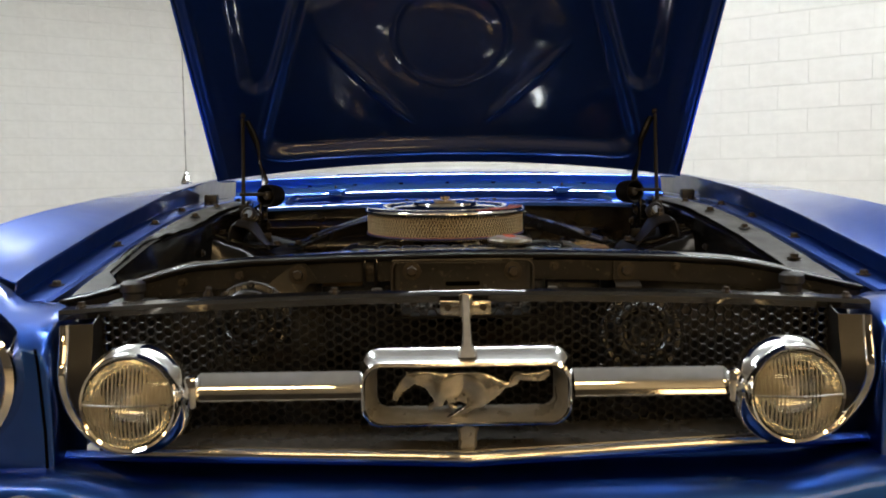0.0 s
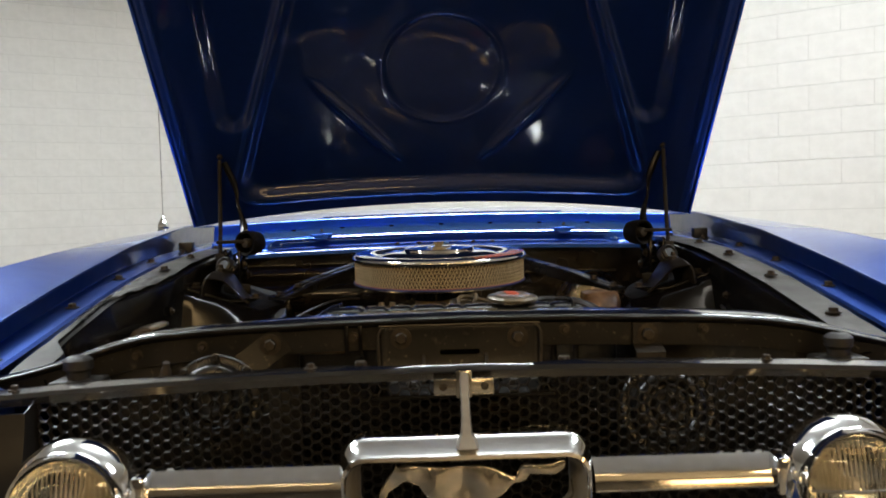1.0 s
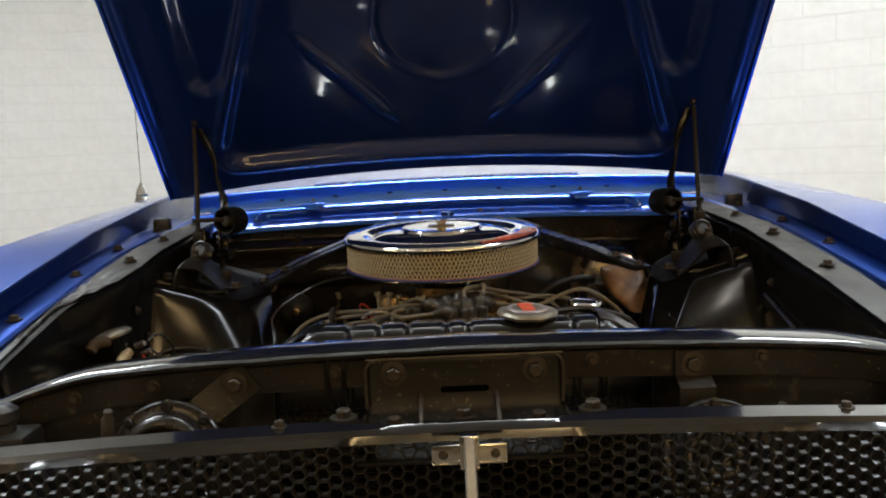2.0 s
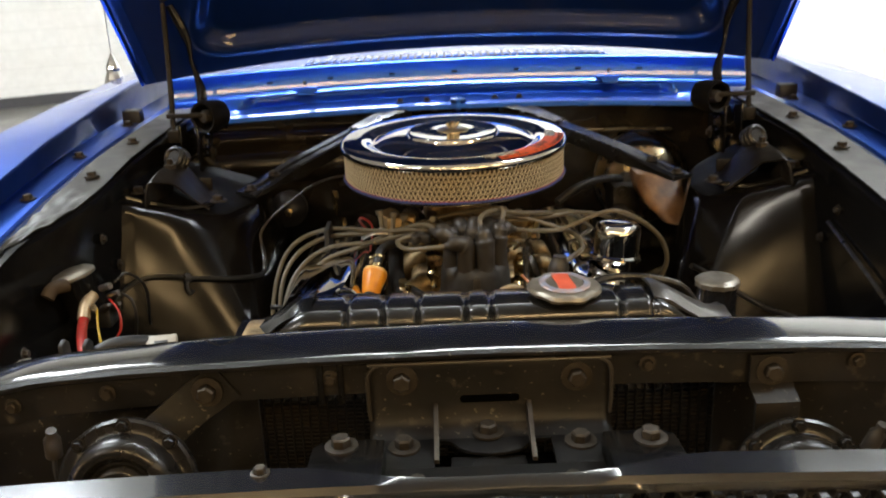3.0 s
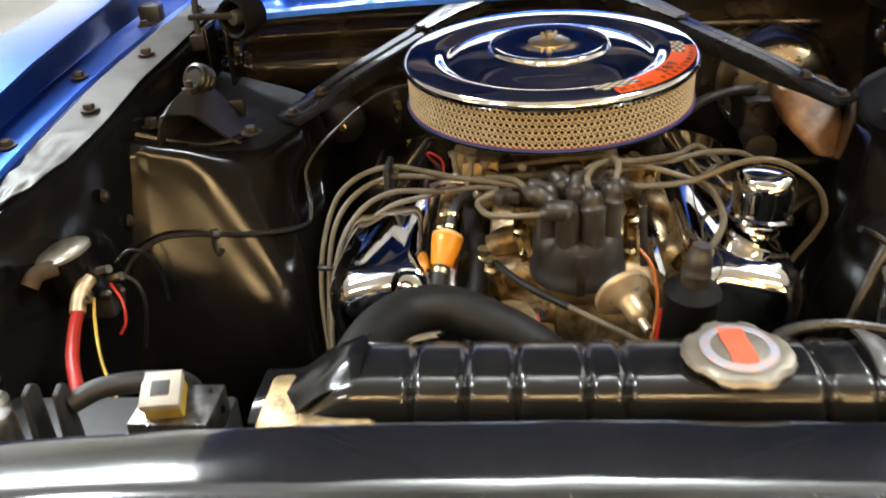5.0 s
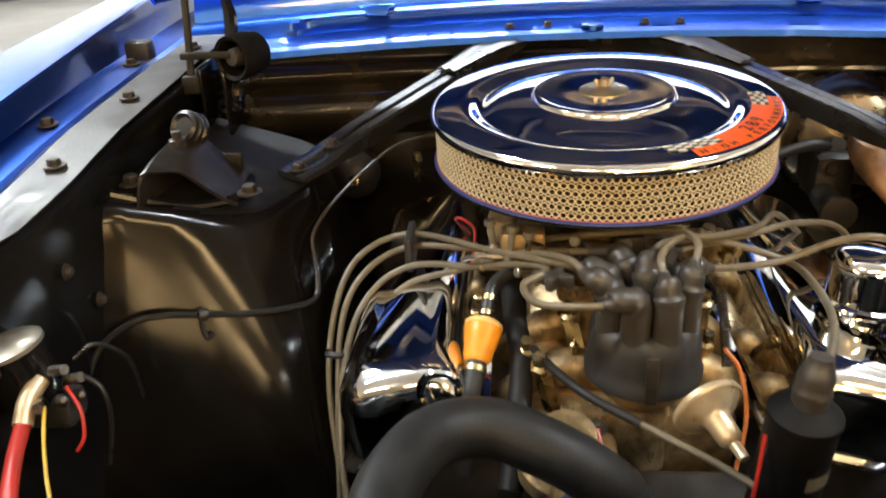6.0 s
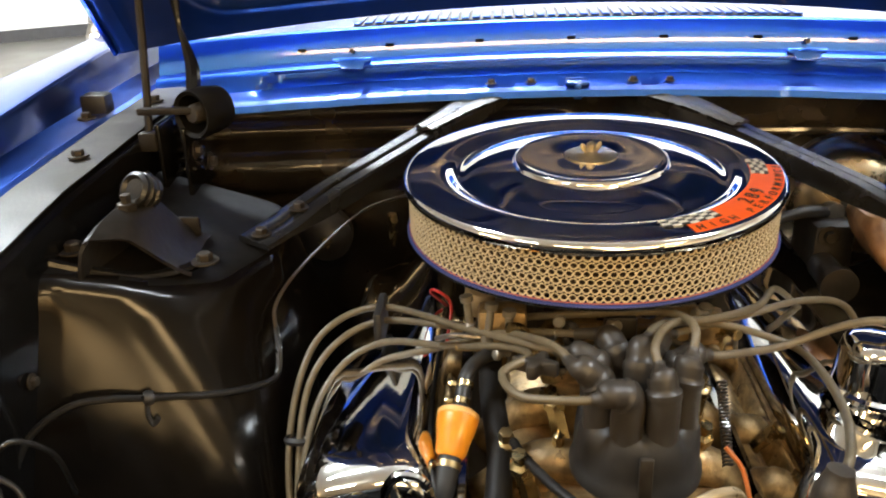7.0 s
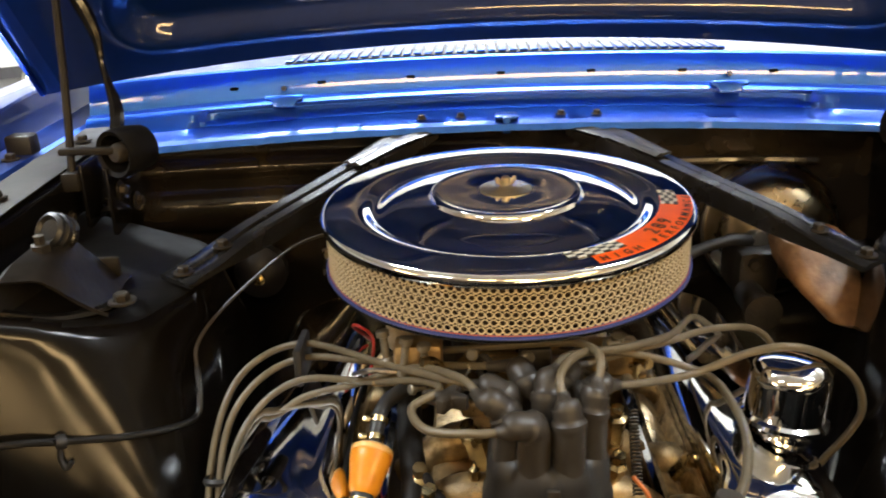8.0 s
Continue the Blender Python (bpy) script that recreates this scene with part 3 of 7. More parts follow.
    lathe(stop, [(0, -0.020), (0.016, -0.020), (0.0205, -0.016), (0.0205, -0.011), (0.0185, -0.009), (0.0215, -0.006), (0.0215, -0.001), (0.0185, 0.001), (0.0210, 0.004), (0.0205, 0.008), (0.016, 0.011), (0.012, 0.007), (0, 0.007)], c + Vector((sx * -0.018, 0.026, 0.838)), (-0.35 * sx, -0.8, 0.5), 24)
    part("bushing", stop, LOOM, ob, "worn rubber bushing")
    stud = bmesh.new()
    lathe(stud, [(0.011, 0), (0.011, 0.010), (0.006, 0.011), (0.006, 0.02), (0, 0.021)], c + Vector((sx * -0.022, -0.002, 0.823)), (0, 0, 1), 6)
    part("nut", stud, BOLT, ob)
    bolts(BOLT_L, [(sx * -0.572, 2.16, 0.794), (sx * -0.447, 2.205, 0.762)], ob)


for side in (-1, 1):
    tower(side)


# firewall with pressed beads
def firewall_face(x, z):
    y = 2.735 - 0.10 * x * x
    y -= 0.020 * math.exp(-((z - 0.780) / 0.013) ** 2) + 0.048 * math.sqrt(max(0.0, 1 - ((z - 0.716) / 0.040) ** 2)) * step(0.0, 0.08, -x - 0.16) if x < 0.0 else 0.0
    y += 0.03 * step(0.60, 0.45, z) + 0.0025 * noise.noise(Vector((x * 9, z * 11, 5))) * step(0.0, 0.2, x)
    return Vector((x, y, z))


fw = bmesh.new()
sheet(fw, firewall_face, span(-0.60, 0.60, 60), span(0.30, 0.862, 130), 0.003)
firewall = part("firewall", fw, FIREWALL, car, "brown black firewall with pressed beads", 60)
bead = bmesh.new()
tube(bead, [(0.16, 2.70, 0.62), (0.17, 2.70, 0.72), (0.22, 2.70, 0.765), (0.36, 2.70, 0.77), (0.50, 2.70, 0.765)], 0.007, 8)
part("bead", bead, FIREWALL, firewall)


# cowl panel
def crown(x):
    return -0.036 * x * x


COWL = [(2.634, 0.844), (2.638, 0.853), (2.648, 0.857), (2.688, 0.860), (2.704, 0.864), (2.712, 0.872), (2.718, 0.883), (2.722, 0.8885), (2.727, 0.8925), (2.7415, 0.8955), (2.746, 0.912), (2.752, 0.928), (2.757, 0.9395), (2.7605, 0.9425), (2.768, 0.9430), (2.785, 0.9430), (2.80, 0.9435)]


def cowl_face(x, k):
    y, z = COWL[k]
    # a shallow trapezoid pan under the ridge
    pan = 0.0
    edge = 0.485 + (0.884 - z) * 1.2
    pan = step(edge, edge - 0.024, abs(x))
    if 2 < k < 7:
        y += 0.016 * pan
        z -= 0.002 * pan
    wave = (0.004 * noise.noise(Vector((x * 14, 2.0, 0))) + 0.0025 * noise.noise(Vector((x * 60, 5.0, 0)))) if k < 2 else 0.0
    return Vector((x, y - 0.16 * x * x + wave, z + crown(x) * (1 if k > 3 else 0.8)))


cw = bmesh.new()
sheet(cw, cowl_face, span(-0.655, 0.655, 240), range(len(COWL)), 0.002)
cowl = part("cowl_panel", cw, BLUE, car, "bright blue cowl panel with slots and clips", 22)


def cowl_at(x, y, z):
    return Vector((x, y - 0.16 * x * x, z + crown(x)))


slot_bm = bmesh.new()
slab(slot_bm, rounded(0.014, 0.0055, 0.0024, 4), 0.003, pose(0, 0, 0), 0.0004)
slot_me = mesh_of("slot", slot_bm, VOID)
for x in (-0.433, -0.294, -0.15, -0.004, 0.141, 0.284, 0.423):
    placed("slot", slot_me, Matrix.Translation(cowl_at(x, 2.7486, 0.9130)) @ pose(0, 0, 0, 69, 0, -18.3 * x), cowl, "black slab standing for an unlit slot")
clip_bm = bmesh.new()
slab(clip_bm, [(-0.031, 0.007), (-0.030, 0.0), (-0.021, -0.002), (-0.017, -0.013), (0.017, -0.013), (0.021, -0.002), (0.030, 0.0), (0.031, 0.007)], 0.006, pose(0, 0.001, 0, 55), 0.002)
clip_me = mesh_of("seal_clip", clip_bm, BLUE)
plug_bm = bmesh.new()
lathe(plug_bm, [(0, 0.005), (0.0035, 0.005), (0.004, 0.002), (0.004, -0.004)], n=10)
plug_me = mesh_of("plug", plug_bm, RUBBER)
for x in (-0.352, 0.353):
    placed("seal_clip", clip_me, Matrix.Translation(cowl_at(x, 2.728, 0.892)), cowl, "blue pressed clip")
    placed("plug", plug_me, Matrix.Translation(cowl_at(x, 2.734, 0.910)) @ frame_to((0, -1, 0.2)), cowl, "dark plug")
bolts(BOLT_S, [cowl_at(x, 2.668, 0.860) for x in (-0.131, -0.07, 0.085, 0.14)], cowl)
hook = bmesh.new()
box(hook, (-0.018, 2.645, 0.858), (0.018, 2.68, 0.864), 0.002)
box(hook, (-0.006, 2.640, 0.838), (0.006, 2.648, 0.864), 0.002)
part("tab", hook, BLUE, cowl)

# cowl vent: a long grille of slots behind the panel
vent = thing("cowl_vent", (0, 2.86, 0.95), "blue painted cowl vent with a row of louvre slots", "vent")
top_bm = bmesh.new()


def cowl_top(x, y):
    return Vector((x, y - 0.16 * x * x, 0.9435 + crown(x) + 0.05 * (y - 2.80)))


sheet(top_bm, cowl_top, span(-0.72, 0.72, 40), span(2.80, 3.15, 8), 0.003)
part("top_panel", top_bm, BLUE, vent)
rib_bm = bmesh.new()
box(rib_bm, (-0.0060, -0.051, 0.0), (0.0060, 0.045, 0.0030), 0.0010)
rib_me = mesh_of("louvre", rib_bm, BLUE)
# a black sheet under the bars stands for the slots' shade
gap_bm = bmesh.new()
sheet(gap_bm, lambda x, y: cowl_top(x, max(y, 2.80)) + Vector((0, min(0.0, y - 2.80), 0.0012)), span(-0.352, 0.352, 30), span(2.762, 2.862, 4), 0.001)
part("slot_shadow_tray", gap_bm, RUBBER, vent, "black sheet standing for shade in the slots")
for i in range(41):
    x = -0.346 + 0.692 * i / 40
    placed("louvre", rib_me, Matrix.Translation(cowl_top(x, 2.815) + Vector((0, 0, 0.0014))), vent)

# hood: outer skin and pressed inner panel, raised on its hinges
HOOD_REAR, HOOD_TILT, HOOD_LENGTH = Vector((0, 2.61, 0.934)), 52.0, 1.16


def hood_pose():
    """x across, y towards the hood's front, z out of its top."""
    a = radians(HOOD_TILT)
    along, up = Vector((0, -math.cos(a), math.sin(a))), Vector((0, math.sin(a), math.cos(a)))
    m = Matrix.Identity(4)
    for i in range(3):
        m[i][0], m[i][1], m[i][2], m[i][3] = (-1, 0, 0)[i], along[i], up[i], HOOD_REAR[i]
    return m


def hood_half(d):
    return 0.688 + 0.03 * d


def segment_gap(p, a, b):
    p, a, b = Vector(p), Vector(a), Vector(b)
    t = max(0, min(1, (p - a).dot(b - a) / (b - a).length_squared))
    return (p - a - (b - a) * t).length, t


def hood_crown(x, d):
    """The hood's arch across the car."""
    return 0.082 * (1 - (x / hood_half(d)) ** 2)


def hood_relief(x, d):
    """How far the inner panel dips into the hood (plus) or stands out of it (minus)."""
    ax = abs(x)
    h = 0.0
    # wide middle pan with rounded lower corners
    side_line = 0.558 - (d - 0.09) * 0.345
    inset = min(side_line - ax, d - 0.050 - 0.035 * ax * ax, 1.06 - d)
    if side_line - ax < 0.08 and d - 0.060 < 0.08:
        inset = 0.08 - math.hypot(0.08 - (side_line - ax), 0.08 - (d - 0.060))
    h += 0.024 * step(0.0, 0.030, inset)
    # rolled bead along the pan's rim
    h -= 0.006 * math.exp(-((inset + 0.008) / 0.0075) ** 2)
    # long pockets between the pan and the side frame
    lo = 0.27
    left = 0.500 - (d - lo) * 0.40
    right = 0.585
    pocket = min(ax - left, right - ax, 1.04 - d)
    if d - lo < 0.06:
        pocket = min(pocket, 0.06 - math.hypot(0.06 - min(0.06, max(-0.2, pocket)), 0.06 - (d - lo)))
    h += 0.018 * step(0.0, 0.035, pocket)
    # diagonal stiffening ribs
    g, t = segment_gap((ax, d), (0.098, 0.122), (0.343, 0.412))
    h -= 0.018 * math.exp(-(g / (0.005 + 0.009 * math.sin(math.pi * t))) ** 2) * step(-0.02, 0.2, t) * step(1.02, 0.8, t)
    # shallow round dish over the air cleaner, with a soft raised ring
    r = math.hypot(x + 0.006, d - 0.412)
    h += 0.006 * step(0.160, 0.140, r) - 0.0035 * math.exp(-((r - 0.156) / 0.0055) ** 2)
    # line of the outer flange
    edge = hood_half(d) - ax
    h -= 0.004 * math.exp(-((edge - 0.033) / 0.005) ** 2) * step(0.2, 0.24, d)
    h += 0.006 * step(0.012, 0.0, edge)
    return h


HP = hood_pose()
outer = bmesh.new()
sheet(outer, lambda u, d: HP @ Vector((u * (hood_half(d) + 0.001), d, 0.030 + hood_crown(u * hood_half(d), d) - 0.03 * abs(u) ** 6)), span(-1, 1, 40), span(-0.001, HOOD_LENGTH + 0.001, 24), 0.002)
hood = part("hood", outer, BLUE, car, "raised blue hood with pressed inner panel", 60)
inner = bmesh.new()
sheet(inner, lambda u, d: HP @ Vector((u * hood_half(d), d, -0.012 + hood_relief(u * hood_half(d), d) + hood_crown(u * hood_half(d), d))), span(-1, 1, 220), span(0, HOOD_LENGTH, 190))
inner_ob = part("inner_panel", inner, [NAVY, SHADEDFLANGE], hood, "glossy dark blue pressed inner panel", 70)
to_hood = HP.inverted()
# the outer strip takes the darkened body blue, the rest navy
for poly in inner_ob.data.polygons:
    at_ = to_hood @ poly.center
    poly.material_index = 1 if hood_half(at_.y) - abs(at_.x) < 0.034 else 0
rim_bm = bmesh.new()
for u in (-1, 1):
    loft(rim_bm, [[HP @ Vector((u * (hood_half(d) + 0.002), d, z)) for z in (-0.014, 0.006)] + [HP @ Vector((u * (hood_half(d) - 0.004), d, z)) for z in (0.006, -0.014)] for d in span(0, HOOD_LENGTH, 10)])
for d in (0.0, HOOD_LENGTH):
    loft(rim_bm, [[HP @ Vector((u * hood_half(d), d - 0.003, z + hood_crown(u * hood_half(d), d))) for z in (-0.008, 0.028)] + [HP @ Vector((u * hood_half(d), d + 0.003, z + hood_crown(u * hood_half(d), d))) for z in (0.028, -0.008)] for u in span(-1, 1, 30)])
part("rim", rim_bm, BLUE, hood, "blue folded rim")
bolts(BOLT_S, [HP @ Vector((x, 0.215, -0.012 + hood_crown(x, 0.215))) for x in (-0.585, 0.585)], hood, -(HP.to_3x3() @ Vector((0, 0, 1))))


# hood hinges
def hinge(side):
    s = side
    plate = bmesh.new()
    box(plate, (s * 0.56 - 0.003, 2.40, 0.76), (s * 0.56 + 0.003, 2.56, 0.87), 0.002)
    box(plate, (s * 0.525 - 0.003, 2.395, 0.77), (s * 0.525 + 0.003, 2.50, 0.865), 0.002)
    box(plate, (s * 0.57 - 0.03, 2.40, 0.755), (s * 0.57 + 0.02, 2.56, 0.762), 0.002)
    h = part("hood_hinge", plate, BLACK, car, "black hood hinge with coil spring and twisted arms")
    arm = bmesh.new()
    tube(arm, [(s * 0.574, 2.405, 0.845), (s * 0.578, 2.44, 0.95), (s * 0.585, 2.482, 1.10)], 0.0055, 8)
    box(arm, (s * 0.573 - 0.012, 2.395, 0.835), (s * 0.573 + 0.012, 2.412, 0.86), 0.003)
    box(arm, (min(s * 0.50, s * 0.58), 2.392, 0.884), (max(s * 0.50, s * 0.58), 2.404, 0.893), 0.002)
    part("front_arm", arm, SADDLE, h, "grey steel front arm")
    arm2 = bmesh.new()
    tube(arm2, [(s * 0.520, 2.43, 0.885), (s * 0.523, 2.46, 0.93), (s * 0.540, 2.48, 0.98), (s * 0.548, 2.49, 1.03), (s * 0.575, 2.492, 1.095)], lambda t: 0.007 + 0.003 * math.sin(t * 9), 8)
    part("rear_arm", arm2, BLACK, h, "twisted black rear arm")
    can = bmesh.new()
    ax = Vector((-s * 0.45, 0.89, 0.0))
    c = Vector((s * 0.508, 2.395, 0.884))
    lathe(can, [(0.025, 0.0), (0.030, -0.003), (0.032, 0.004), (0.031, 0.03), (0.028, 0.048), (0.0, 0.049)], c, ax, 28)
    lathe(can, [(0.025, 0.0), (0.024, 0.036), (0, 0.037)], c, ax, 28)
    part("spring_can", can, MATTE, h, "black spring can")
    core = bmesh.new()
    lathe(core, [(0.013, 0.03), (0.013, 0.005), (0.010, -0.002), (0, -0.003)], c, ax, 16)
    part("spring_eye", core, BOOT, h, "grey spring eye")
    coil = bmesh.new()
    fr = Matrix.Translation(Vector((s * 0.532, 2.43, 0.815))) @ frame_to((0, 0.5, 1))
    tube(coil, [fr @ Vector((0.016 * math.cos(a), 0.016 * math.sin(a), a * 0.0022 - 0.02)) for a in span(0, 30, 60)], 0.004, 6, 2)
    part("coil_spring", coil, BLACK, h)
    bolts(BOLT_M, [(s * 0.52, 2.42, 0.83), (s * 0.52, 2.47, 0.80)], h, (-s, 0, 0))


for side in (-1, 1):
    hinge(side)

# radio antenna on the fender
ANT = Vector((-0.902, 3.02, 0.885))
antenna = thing("antenna", ANT, "thin chrome radio antenna on the fender", "antenna")
am = bmesh.new()
lathe(am, [(0, -0.02), (0.024, -0.018), (0.028, 0.0), (0.027, 0.010), (0.021, 0.026), (0.017, 0.034), (0.019, 0.040), (0.015, 0.052), (0.008, 0.066), (0.004, 0.076), (0, 0.077)], ANT, n=10)
part("base", am, CHROME, antenna, "faceted chrome base", 12)
am = bmesh.new()
tube(am, [ANT + Vector((0, 0, 0.07)), ANT + Vector((0.001, 0, 0.95))], 0.0016, 6)
part("mast", am, STEEL, antenna)
# ---- the nose: grille, lamps, radiator support ----
TRIM_W, TRIM_B, TRIM_T = 0.583, 0.529, 0.718


def trim_outline(w, bottom, top, r, n=8):
    """Down one side, along the bottom with rounded corners, up the other side."""
    out = [(-w, top)]
    out += [(-w + 0.0, z) for z in span(top, bottom + r, 6)[1:-1]]
    for k in range(n + 1):
        a = radians(180 + 90 * k / n)
        out.append((-w + r + r * math.cos(a), bottom + r + r * math.sin(a)))
    out += [(x, bottom) for x in span(-w + r, w - r, 30)[1:-1]]
    for k in range(n + 1):
        a = radians(270 + 90 * k / n)
        out.append((w - r + r * math.cos(a), bottom + r + r * math.sin(a)))
    out += [(w, z) for z in span(bottom + r, top, 6)[1:]]
    return out


grille = thing("grille", (0, 1.28, 0.52), "black honeycomb grille with chrome edged surround", "grille")


def vee(x, z):
    """The grille's lower edge comes to a blunt point at the middle; one side is raised to fit the camera's view."""
    low = step(0.66, 0.55, z)
    return (0.052 * abs(x) / 0.58 - 0.020) * low, (0.010 * x / 0.58) * low * (1 if x > 0 else 0)


lip_pts = [Vector((x, 1.222 + 0.02 * step(0.62, 0.72, z) + 0.010 * abs(x) + vee(x, z)[0], z + vee(x, z)[1])) for x, z in trim_outline(TRIM_W, TRIM_B, TRIM_T, 0.085)]
chrome_lip = bmesh.new()
lip_rings = []
for i, p in enumerate(lip_pts):
    run = lip_pts[min(i + 1, len(lip_pts) - 1)] - lip_pts[max(i - 1, 0)]
    inward = Vector((-run.z, 0, run.x)).normalized()
    c_, s_ = math.cos(radians(26)), math.sin(radians(26))
    broad, proud = inward * c_ + Vector((0, s_, 0)), Vector((0, -c_, 0)) + inward * s_
    lip_rings.append([p + broad * 0.0070 * math.cos(a) + proud * 0.0030 * math.sin(a) for a in span(0, 2 * math.pi, 16)[:-1]])
loft(chrome_lip, lip_rings)
part("trim", chrome_lip, CHROME, grille, "bright chrome edge trim")
# a flat dull face inside the bright edge, wide at the sides, and the deep moulding behind it
back = [Vector((x, 1.300, z)) for x, z in trim_outline(0.552, 0.549, 0.735, 0.06)]
band_in = []
for i, p in enumerate(lip_pts):
    run = lip_pts[min(i + 1, len(lip_pts) - 1)] - lip_pts[max(i - 1, 0)]
    inward = Vector((-run.z, 0, run.x)).normalized()
    sideways = step(0.25, 0.9, abs(inward.x))
    band_in.append(p + inward * (0.006 + 0.030 * sideways) + Vector((0, 0.006 + 0.004 * sideways, 0)))
recess = bmesh.new()
loft(recess, [[p + Vector((0, 0.004, 0)) for p in lip_pts], band_in, [a.lerp(b, 0.55) + Vector((0, 0.004, -0.003)) for a, b in zip(band_in, back)], [p + Vector((0, 0.006, 0)) for p in back]], closed=False)
bmesh.ops.recalc_face_normals(recess, faces=recess.faces)
bmesh.ops.solidify(recess, geom=recess.faces[:], thickness=0.002)
surround = part("surround", recess, [ARGENT, RAILPAINT], grille, "dull silver grey recessed moulding, sides darkened as shade", 35)
# near-black on the side faces puts their shade into the colour
for poly in surround.data.polygons:
    poly.material_index = 1 if abs(poly.center.x) > 0.535 and poly.center.z > 0.575 else 0

# honeycomb: thin walls between six sided cells
honey = bmesh.new()
CELL = 0.0086
done = set()
for i in range(-45, 46):
    for j in range(-1, 17):
        cx, cz = i * CELL * 1.5, 0.540 + (j + (i % 2) * 0.5) * CELL * math.sqrt(3)
        for k in range(6):
            a0, a1 = radians(60 * k), radians(60 + 60 * k)
            p = (round(cx + CELL * math.cos(a0), 5), round(cz + CELL * math.sin(a0), 5))
            q = (round(cx + CELL * math.cos(a1), 5), round(cz + CELL * math.sin(a1), 5))
            mid = ((p[0] + q[0]) / 2, (p[1] + q[1]) / 2)
            key = (round(mid[0] * 800), round(mid[1] * 800))
            if key in done or abs(mid[0]) > 0.556 or not 0.545 < mid[1] < 0.744 - 0.058 * mid[0] ** 2:
                continue
            done.add(key)
            d = Vector((q[0] - p[0], 0, q[1] - p[1])).normalized()
            n = Vector((-d.z, 0, d.x)) * 0.0011
            A, B = Vector((p[0], 1.300, p[1])) - d * 0.0005, Vector((q[0], 1.300, q[1])) + d * 0.0005
            # a rounded front edge on each thin wall
            ring = [[honey.verts.new(e + w * n + Vector((0, y, 0))) for w, y in ((1, 0.0012), (0.45, 0.0), (-0.45, 0.0), (-1, 0.0012), (-0.8, 0.009), (0.8, 0.009))] for e in (A, B)]
            for t in range(6):
                honey.faces.new((ring[0][t], ring[0][(t + 1) % 6], ring[1][(t + 1) % 6], ring[1][t]))
part("honeycomb", honey, RAILPAINT, grille, "black honeycomb mesh")
# top rail with its small screws
rail = bmesh.new()
sheet(rail, lambda x, k: Vector((x, (1.292, 1.290, 1.294, 1.298 + 0.026 * step(0.05, 0.19, abs(x)))[k], (0.738, 0.748, 0.7535, 0.7555)[k] - 0.055 * x * x + 0.0006 * noise.noise(Vector((x * 22, 0, 0))))), span(-0.61, 0.61, 60), range(4), 0.002)
part("top_rail", rail, GLOSSBLACK, grille, "black top rail")
bolts(BOLT_S, [(x, 1.318, 0.7545 - 0.055 * x * x) for x in (-0.585, -0.20, 0.40, 0.585)], grille)

# emblem frame with its posts and side bars
corral = thing("grille_emblem", (0, 1.22, 0.53), "chrome framed grille emblem with side bars", "emblem")
fr = bmesh.new()
sections = [(0.304, 0.112, 1.222, 0.032, 0.630), (0.303, 0.110, 1.213, 0.032, 0.6295), (0.300, 0.106, 1.209, 0.031, 0.6280), (0.295, 0.093, 1.195, 0.029, 0.6238), (0.294, 0.090, 1.190, 0.028, 0.6228), (0.289, 0.083, 1.188, 0.026, 0.6215), (0.284, 0.079, 1.192, 0.024, 0.6212), (0.258, 0.064, 1.250, 0.016, 0.6235), (0.302, 0.108, 1.252, 0.030, 0.630)]
rings = [[Vector((x, y, z)) for x, z in rounded(w, h, r, 7, -0.004, mid)] for w, h, y, r, mid in sections]
loft(fr, rings + [rings[0]], caps=False)
bmesh.ops.remove_doubles(fr, verts=fr.verts, dist=0.0001)
frame_ob = part("frame", fr, [CHROME, SATIN], corral, "chrome rectangular frame with dull inner walls", 35)
for poly in frame_ob.data.polygons:
    inward = Vector((-0.004 - poly.center.x, 0, 0.6225 - poly.center.z))
    poly.material_index = 1 if poly.center.y > 1.2 and poly.normal.dot(inward) > 0 else 0
for z0, z1, y0, y1, w0, w1 in ((0.674, 0.754, 1.196, 1.254, 0.014, 0.0055), (0.577, 0.530, 1.212, 1.222, 0.007, 0.013)):
    post = bmesh.new()
    loft(post, [[Vector((w * sx - 0.002, y0 + (y1 - y0) * t + dy, z0 + (z1 - z0) * t)) for sx, dy in ((-1, 0.004), (-0.72, -0.004), (0.72, -0.004), (1, 0.004), (0.6, 0.016), (-0.6, 0.016))] for t, w in ((0, w0), (0.08, w0 * 0.9), (0.2, w1 * 1.25), (0.4, w1 * 1.05), (0.65, w1), (1, w1 * 1.1))])
    part("post", post, SATIN, corral, "chrome post")
bracket = bmesh.new()
box(bracket, (-0.040, 1.262, 0.723), (0.036, 1.268, 0.744), 0.002)
box(bracket, (-0.012, 1.252, 0.721), (0.008, 1.268, 0.756), 0.002)
part("bracket", bracket, DULLCHROME, corral, "cream stained chrome bracket")
bolts(hex_bolt_mesh(0.0035, 0.002, 0.005, BOLT, "screw"), [(-0.028, 1.262, 0.734), (0.024, 1.262, 0.734)], corral, (0, -1, 0))
cap = bmesh.new()
box(cap, (-0.026, 1.214, 0.520), (0.022, 1.226, 0.538), 0.003)
part("trim_joint", cap, CHROME, corral, "chrome trim joint")
